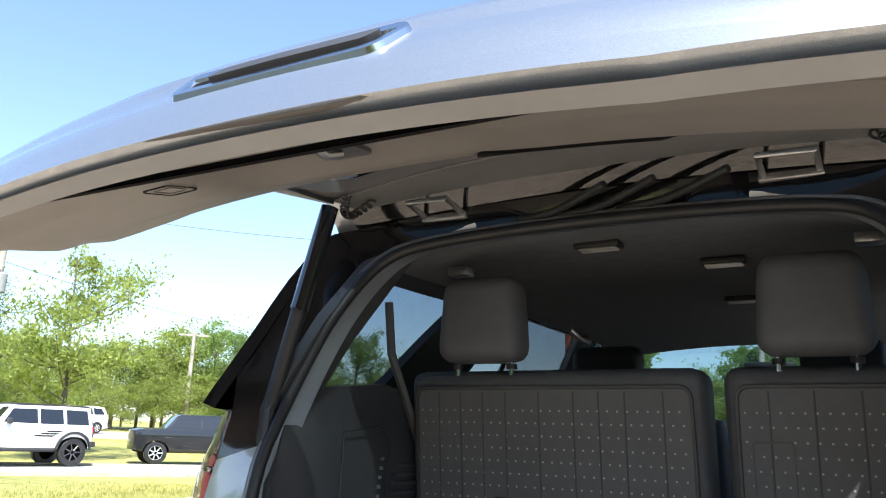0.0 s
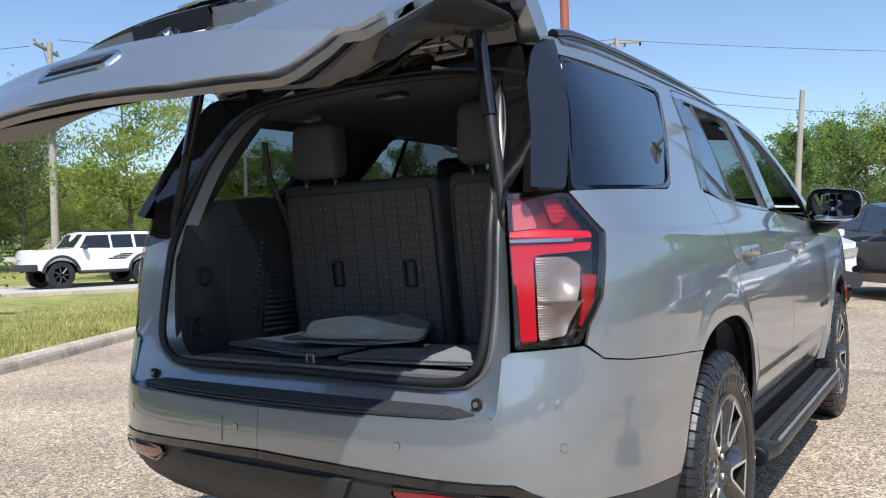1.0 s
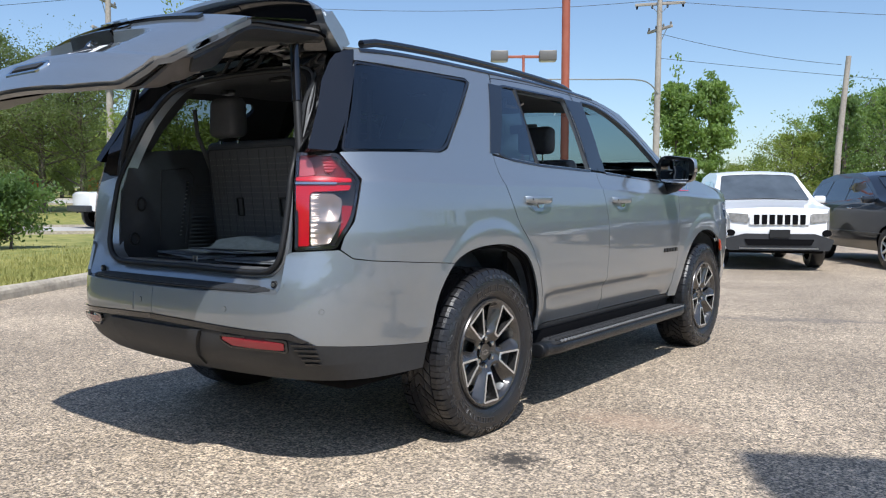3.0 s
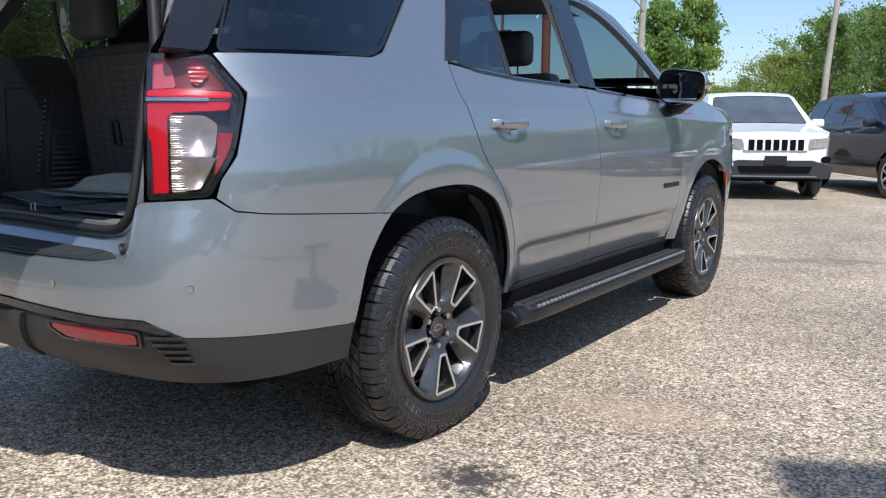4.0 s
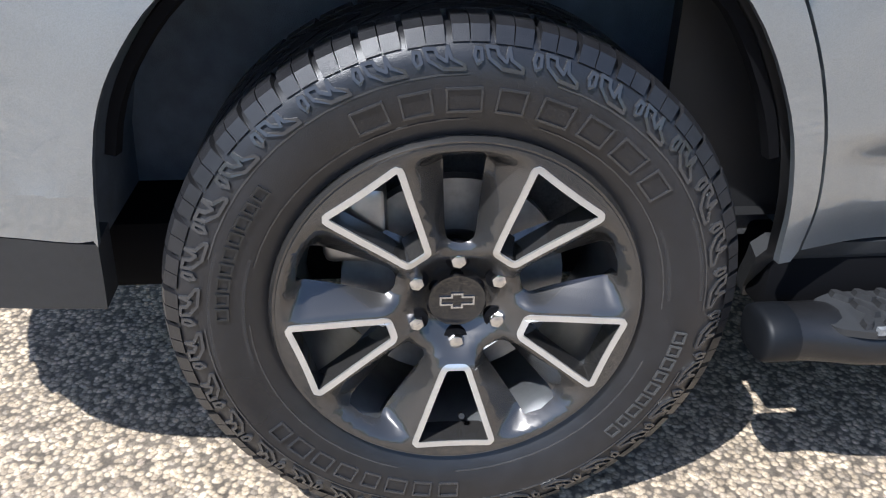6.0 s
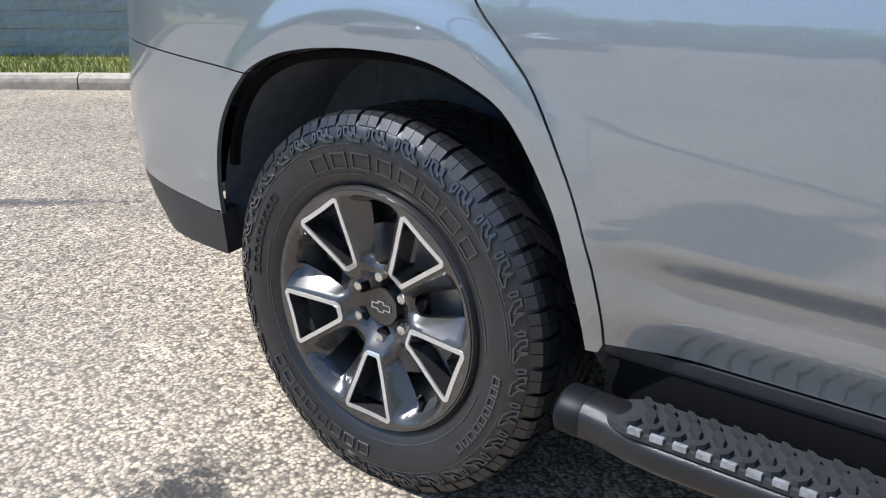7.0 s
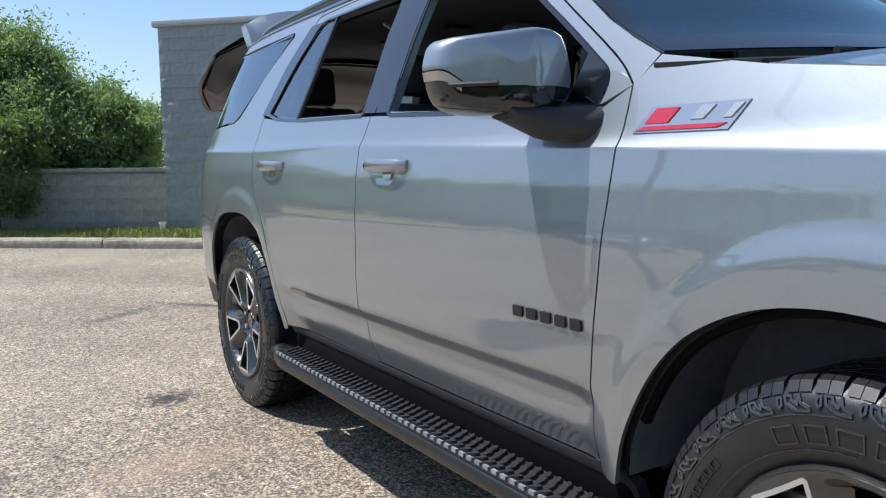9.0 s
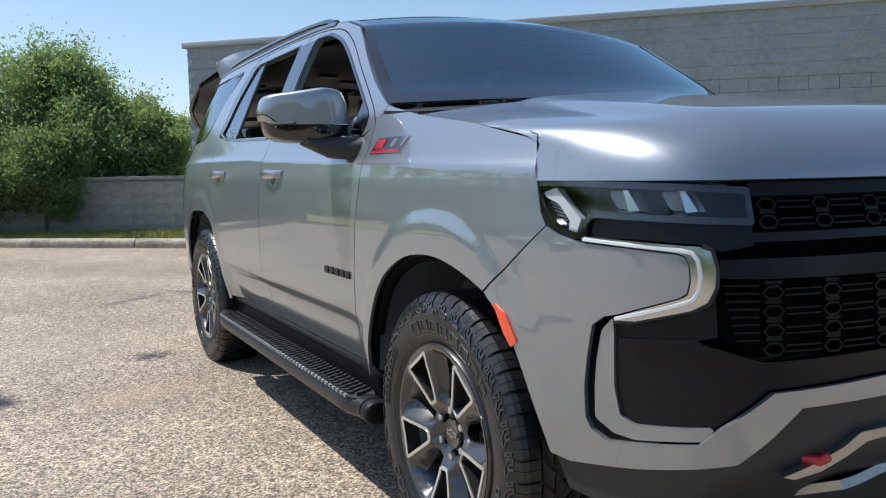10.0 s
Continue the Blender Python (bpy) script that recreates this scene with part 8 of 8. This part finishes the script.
# ---- other cars ----
def other_car(name, label, at, turn, L, W, top, base, axle, wr, side_win, mat, glass_mat, details=None, cat="car"):
    """A parked car: the top outline (y, z) from nose to tail, lower edge base, axles, wheel radius, window outlines on the side."""
    ob = thing(name, label, cat, at, turn)
    hw = W / 2
    zmax = max(z for _, z in top)
    belt = 0.58 * zmax

    def wx(y, z):
        e = min(L / 2 - y, L / 2 + y)
        end = 1 - 0.16 * (1 - smoothstep(0, 0.55, e)) ** 2
        return (hw - 0.17 * hw / 0.9 * smoothstep(belt * 0.98, zmax * 1.05, z) * 1.3 - 0.06 * smoothstep(0.55, 0.25, z)) * end
    low = [(-L / 2 + 0.02, base + 0.08)]
    for a in sorted(axle):
        low += [(a - wr * 1.16, base)] + [(a + wr * 1.16 * math.cos(t), base + (wr * 2.08 - base) * math.sin(t)) for t in np.linspace(math.pi, 0, 13)[1:-1]] + [(a + wr * 1.16, base)]
    low += [(L / 2 - 0.02, base + 0.08)]
    prof = low + list(top)
    side = sheet(prof, lambda y, z: (wx(y, z), y, z), du=0.12, dv=0.08, thick=0.02)
    bb = mirrored(side)
    part("body_side", side, mat, ob), part("body_side", bb, mat, ob)
    bm = bmesh.new()
    prev = None
    pts = [(L / 2 - 0.02, base + 0.08)] + list(top) + [(-L / 2 + 0.02, base + 0.08)]
    fine = []
    for a, b in zip(pts, pts[1:]):
        for k in range(4):
            fine.append((a[0] + (b[0] - a[0]) * k / 4, a[1] + (b[1] - a[1]) * k / 4))
    fine.append(pts[-1])
    for y, z in fine:
        w = wx(y, z)
        ring = [bm.verts.new((w * u, y + (0.10 if y > L * 0.42 else -0.06 if y < -L * 0.45 else 0) * (1 - u * u), z + 0.035 * (1 - u * u) * smoothstep(0.6, 0.9, z))) for u in np.linspace(-1, 1, 11)]
        if prev:
            for k in range(10):
                bm.faces.new((prev[k], prev[k + 1], ring[k + 1], ring[k]))
        prev = ring
    bmesh.ops.recalc_face_normals(bm, faces=bm.faces)
    part("body_top", bm, mat, ob)
    for poly in side_win:
        g = sheet(rounded(poly, 0.03), lambda y, z: (wx(y, z) + 0.006, y, z), du=0.2, dv=0.1, thick=0.006)
        h = mirrored(g)
        part("side_window", g, glass_mat, ob), part("side_window", h, glass_mat, ob)
    part("underside", box(-hw * 0.86, hw * 0.86, -L / 2 + 0.15, L / 2 - 0.2, base - 0.02, base + 0.25, 0.03), M_DARK, ob)
    for a in axle:
        for sx in (1, -1):
            ww = 0.22
            t = part("wheel", lathe([(-ww / 2, wr * 0.6), (-ww / 2, wr * 0.93), (-ww * 0.36, wr), (ww * 0.36, wr), (ww / 2, wr * 0.93), (ww / 2, wr * 0.62)], 36), M_TYRE, ob, "black tyre with alloy rim")
            t.matrix_basis = pose(sx * (hw - 0.12), a, wr, 0, 0, 0 if sx > 0 else 180)
            part("rim_dish", lathe([(ww * 0.44, wr * 0.64), (ww * 0.36, wr * 0.58), (ww * 0.10, wr * 0.52), (ww * 0.08, 0)], 36), M_DARK, t)
            for k in range(7):
                an = 2 * math.pi * k / 7
                part("spoke", tube([(ww * 0.38, 0.05 * math.cos(an), 0.05 * math.sin(an)), (ww * 0.40, wr * 0.6 * math.cos(an), wr * 0.6 * math.sin(an))], [0.03, 0.022], 6), M_RIM_CUT if details and details.get("bright") else M_RIM, t)
            part("rim_edge", tube([(ww * 0.44, wr * 0.62 * math.cos(q), wr * 0.62 * math.sin(q)) for q in np.linspace(0, 2 * math.pi, 33)], 0.014, 6, False), M_RIM_CUT if details and details.get("bright") else M_RIM, t)
    return ob, wx


def front_sheet(ob, nm, poly, y0, mat, off=0.0, curve=0.10, wid=0.9, thick=0.02, label="", slope=0.0):
    """A part on the rounded nose of a car: outline in (x, z)."""
    return part(nm, sheet(poly, lambda x, z: (x, y0 + curve * (1 - (x / wid) ** 2) + off - slope * max(0.0, z - 0.75), z), du=0.08, dv=0.08, thick=thick, flip=True), mat, ob, label)


M_CAR_GLASS = material("dark_car_glass", (0.012, 0.014, 0.016), 0.04, coat=1.0)
# windscreen glass lightened to grey: the reflected sky is put into the colour
M_SCREEN_SKY = material("windscreen_sky_grey", (0.075, 0.088, 0.098), 0.06, coat=1.0, var=0.3, scale=3)
M_LAMP_GREY = material("grey_clear_lamp", (0.40, 0.39, 0.37), 0.12, 0.3, coat=1.0, var=0.35, scale=16)
# white compact SUV, nose towards the camera's side
jt = math.degrees(math.atan2(-0.895, 0.444)) - 90
jx, jy = -0.33 - 0.444 * 2.2, 10.62 + 0.895 * 2.2
top = [(2.20, 0.62), (2.18, 0.86), (2.02, 1.02), (1.2, 1.13), (1.02, 1.16), (0.30, 1.63), (0.0, 1.70), (-0.9, 1.73), (-1.7, 1.66), (-2.12, 1.05), (-2.2, 0.72)]
jeep, jwx = other_car("white_suv", "white compact SUV with a black slotted grille, parked on the asphalt", (jx, jy, 0), jt, 4.40, 1.81, top, 0.30, (1.32, -1.32), 0.345,
                      [[(0.86, 1.17), (0.25, 1.49), (-0.2, 1.55), (-0.2, 1.14)], [(-0.28, 1.14), (-0.28, 1.55), (-1.0, 1.55), (-1.1, 1.14)], [(-1.2, 1.15), (-1.15, 1.53), (-1.6, 1.48), (-1.8, 1.2)]], M_WHITE, M_CAR_GLASS, {"bright": True})
part("windscreen", sheet(rounded([(-0.77, 0), (0.77, 0), (0.64, 1), (-0.64, 1)], 0.06), lambda x, v: (x, 1.03 - 0.70 * v + 0.03 * (1 - (x / 0.7) ** 2), 1.178 + 0.445 * v + 0.03 * (1 - (x / 0.7) ** 2)), du=0.12, dv=0.1, thick=0.01), M_SCREEN_SKY, jeep, "dark windscreen with the reflected sky put into its colour")
front_sheet(jeep, "grille_panel", rounded([(-0.47, 0.77), (0.47, 0.77), (0.47, 0.95), (-0.47, 0.95)], 0.03), 2.195, M_WHITE, 0.012)
for k in range(7):
    x = -0.36 + 0.12 * k
    front_sheet(jeep, "grille_slot", rounded([(x - 0.041, 0.775), (x + 0.041, 0.775), (x + 0.043, 0.935), (x - 0.043, 0.935)], 0.012), 2.195, M_DARK, 0.02, label="black grille slot")
for sx in (-1, 1):
    front_sheet(jeep, "headlamp", rounded([(0.485, 0.80), (0.76, 0.825), (0.80, 0.965), (0.485, 0.945)] if sx > 0 else [(-0.485, 0.945), (-0.80, 0.965), (-0.76, 0.825), (-0.485, 0.80)], 0.03), 2.13, M_LAMP_GREY, 0.03, 0.155, label="clear headlamp")
    fog = [(sx * 0.76 + 0.075 * math.cos(a), 0.63 + 0.055 * math.sin(a)) for a in np.linspace(0, 2 * math.pi, 17)[:-1]]
    front_sheet(jeep, "fog_lamp", fog, 2.15, M_DARK, 0.03, 0.14)
    part("door_mirror", box(sx * 0.98 - 0.10, sx * 0.98 + 0.10, 0.78, 0.92, 1.12, 1.26, 0.04), M_WHITE, jeep)
front_sheet(jeep, "lower_bumper", rounded([(-0.80, 0.34), (0.80, 0.34), (0.88, 0.52), (0.55, 0.62), (-0.55, 0.62), (-0.88, 0.52)], 0.03), 2.19, M_CLAD, 0.02, label="dark grey lower bumper")
front_sheet(jeep, "air_intake", rounded([(-0.5, 0.43), (0.5, 0.43), (0.55, 0.53), (-0.55, 0.53)], 0.02), 2.19, M_DARK, 0.035)
front_sheet(jeep, "plate_holder", [(-0.16, 0.56), (0.16, 0.56), (0.16, 0.69), (-0.16, 0.69)], 2.19, M_INK, 0.05)
front_sheet(jeep, "skid_strip", [(-0.62, 0.365), (0.62, 0.365), (0.62, 0.385), (-0.62, 0.385)], 2.19, M_STEEL, 0.035)

# dark SUV beside it
dv = Vector((1.15 + 0.4, 12.1 - 14.45)).normalized()
dtn = math.degrees(math.atan2(dv.y, dv.x)) - 90
right = Vector((-dv.y, dv.x))
ctr = Vector((0.375, 13.27)) + right * 0.86
top = [(2.35, 0.60), (2.32, 0.88), (2.1, 1.03), (1.25, 1.14), (1.05, 1.18), (0.2, 1.62), (-0.2, 1.70), (-1.2, 1.70), (-1.8, 1.60), (-2.25, 1.15), (-2.35, 0.75)]
dark, dwx = other_car("dark_suv", "dark blue-grey SUV parked beside the white one", (ctr.x, ctr.y, 0), dtn, 4.75, 1.92, top, 0.30, (1.42, -1.40), 0.36,
                      [[(0.95, 1.19), (0.2, 1.53), (-0.25, 1.59), (-0.25, 1.17)], [(-0.33, 1.17), (-0.33, 1.59), (-1.1, 1.59), (-1.2, 1.18)], [(-1.28, 1.19), (-1.2, 1.57), (-1.7, 1.5), (-1.95, 1.25)]], M_NAVY_PAINT, M_CAR_GLASS, {"bright": True})
for sx in (-1, 1):
    part("door_mirror", box(sx * 1.04 - 0.11, sx * 1.04 + 0.11, 0.78, 0.93, 1.13, 1.27, 0.05), M_NAVY_PAINT, dark)
    for y in (0.0, -1.05):
        part("door_handle", box(sx * 0.97 - 0.02, sx * 0.97 + 0.02, y - 0.09, y + 0.09, 1.02, 1.05, 0.01), M_CHROME, dark)
    part("body_crease", strip([(-2.1, 0.62), (-1.0, 0.60), (1.0, 0.60), (2.1, 0.62)], lambda y, z, o: (sx * (dwx(y, z) + o), y, z), 0.03, 0.01), M_DARK_PAINT, dark)
part("windscreen", sheet(rounded([(-0.70, 0), (0.70, 0), (0.6, 1), (-0.6, 1)], 0.06), lambda x, v: (x, 1.07 - 0.82 * v, 1.20 + 0.40 * v + 0.03 * (1 - (x / 0.7) ** 2)), du=0.12, dv=0.1, thick=0.01), M_CAR_GLASS, dark)

# white boxy off-roader on the near road, nose to the left
bd = Vector((-23.3 + 22.85, 11.65 - 14.65)).normalized()
bt = math.degrees(math.atan2(bd.y, bd.x)) - 90
bc = Vector((-23.1, 13.15)) + Vector((bd.y, -bd.x)) * 0.0
away = Vector((-0.815, 0.58))
bc = bc + away * 0.85
zr = land(bc.x, bc.y) + 0.02
top = [(2.20, 0.74), (2.20, 1.20), (2.14, 1.27), (1.0, 1.31), (0.90, 1.33), (0.55, 1.79), (0.45, 1.85), (-1.4, 1.88), (-2.04, 1.85), (-2.10, 1.25), (-2.12, 0.75)]
bron, bwx = other_car("off_roader", "white boxy four-door off-roader with black wheels and spare wheel", (bc.x, bc.y, zr), bt, 4.50, 1.92, top, 0.58, (1.42, -1.47), 0.45,
                      [[(0.80, 1.33), (0.50, 1.75), (-0.25, 1.77), (-0.25, 1.31)], [(-0.33, 1.31), (-0.33, 1.77), (-1.08, 1.78), (-1.08, 1.31)], [(-1.18, 1.31), (-1.18, 1.78), (-1.90, 1.77), (-1.95, 1.31)]], M_WHITE, M_CAR_GLASS)
part("roof_top", sheet([(-0.72, -1.95), (0.72, -1.95), (0.70, 0.38), (-0.70, 0.38)], lambda x, y: (x, y, 1.915 + 0.02 * (1 - x * x)), du=0.3, dv=0.3, thick=0.06), M_CLAD, bron, "dark hard top")
sp = part("spare_wheel", lathe([(-0.12, 0.2), (-0.12, 0.40), (-0.08, 0.44), (0.08, 0.44), (0.12, 0.40), (0.12, 0.2), (0.10, 0)], 32, "y"), M_TYRE, bron, "spare wheel on the tail")
sp.matrix_basis = pose(0.05, -2.33, 1.12)
for sx in (-1, 1):
    for a in (1.42, -1.47):
        arc = [(a + 0.58 * math.cos(t), 0.48 + 0.585 * math.sin(t)) for t in np.linspace(0.1, math.pi - 0.1, 15)]
        part("wheel_flare", strip(arc, lambda y, z, o: (sx * (bwx(y, z) + 3 * o), y, z), 0.09, 0.02), M_CLAD, bron)
    part("rock_rail", tube([(sx * 0.93, -0.85, 0.52), (sx * 0.93, 0.85, 0.52)], 0.06, 8), M_CLAD, bron)
    part("door_mirror", box(sx * 1.06 - 0.10, sx * 1.06 + 0.10, 0.62, 0.74, 1.28, 1.46, 0.03), M_CLAD, bron)
    for k in range(3):
        part("side_graphic", sheet([(-0.75 - 0.12 * k, 0.92 + 0.07 * k), (-0.1 - 0.2 * k, 0.92 + 0.07 * k), (-0.2 - 0.2 * k, 0.97 + 0.07 * k), (-0.85 - 0.12 * k, 0.97 + 0.07 * k)], lambda y, z: (sx * (bwx(y, z) + 0.004), y, z), thick=0.002, flip=sx < 0), M_INK, bron)
    part("tail_lamp", box(sx * 0.80 - 0.05, sx * 0.80 + 0.05, -2.14, -2.08, 1.02, 1.26, 0.01), M_RED, bron)
part("rear_bumper", box(-0.9, 0.9, -2.24, -2.0, 0.62, 0.80, 0.03), M_CLAD, bron)
part("front_bumper", box(-0.9, 0.9, 2.15, 2.38, 0.60, 0.82, 0.03), M_CLAD, bron)
part("windscreen", sheet(rounded([(-0.70, 0), (0.70, 0), (0.64, 1), (-0.64, 1)], 0.05), lambda x, v: (x, 0.91 - 0.34 * v, 1.355 + 0.44 * v), du=0.3, dv=0.3, thick=0.01), M_CAR_GLASS, bron)

# dark SUV and white car further along the roads
top = [(2.15, 0.60), (2.1, 0.95), (1.9, 1.06), (1.1, 1.14), (0.9, 1.18), (0.3, 1.62), (0.0, 1.70), (-1.5, 1.70), (-1.95, 1.62), (-2.12, 1.1), (-2.15, 0.7)]
wins = [[(0.78, 1.2), (0.28, 1.56), (-0.3, 1.6), (-0.3, 1.17)], [(-0.38, 1.17), (-0.38, 1.6), (-1.05, 1.6), (-1.05, 1.17)], [(-1.13, 1.17), (-1.13, 1.6), (-1.75, 1.56), (-1.9, 1.2)]]
p = Vector((-22.4, 19.9)) + away * 1.2
top_far, wins_far = top, wins
top = [(2.15, 0.72), (2.13, 1.20), (1.95, 1.26), (1.15, 1.30), (1.05, 1.33), (0.68, 1.76), (0.55, 1.82), (-1.5, 1.84), (-1.98, 1.80), (-2.12, 1.20), (-2.15, 0.75)]
wins = [[(0.95, 1.33), (0.62, 1.70), (-0.2, 1.73), (-0.2, 1.30)], [(-0.28, 1.30), (-0.28, 1.73), (-1.0, 1.74), (-1.0, 1.30)], [(-1.08, 1.30), (-1.08, 1.74), (-1.8, 1.72), (-1.9, 1.30)]]
other_car("black_suv", "black boxy compact SUV on the near road", (p.x, p.y, land(p.x, p.y) + 0.02), bt - 24, 4.3, 1.88, top, 0.44, (1.36, -1.36), 0.41, wins, M_DARK_PAINT, M_CAR_GLASS, {"bright": True})
x, y = polar(0.505, -2.289, 143.8, 56)
other_car("far_white_suv", "white SUV on the far road", (x, y, land(x, y) + 0.02), bt + 6, 4.7, 1.9, top_far, 0.30, (1.42, -1.40), 0.36, wins_far, M_WHITE, M_CAR_GLASS, {"bright": True})

# the row of parked cars goes on beyond the dark one, and more stand across the car park
for k, (src, x, y, t, label) in enumerate(((jeep, 3.5, 15.3, jt - 4, "white compact SUV further along the parked row"), (dark, 5.9, 16.5, dtn, "dark SUV further along the parked row"),
                                           (jeep, 8.4, 17.6, jt, "white compact SUV near the end of the parked row"), (dark, 19.0, -9.0, 70, "dark SUV parked across the car park"),
                                           (jeep, 17.5, -13.5, 66, "white compact SUV parked across the car park"), (jeep, 21.5, 1.5, 82, "white compact SUV parked far across the asphalt"))):
    tagged(copy_thing(src, pose(x, y, 0, 0, 0, t)), label)
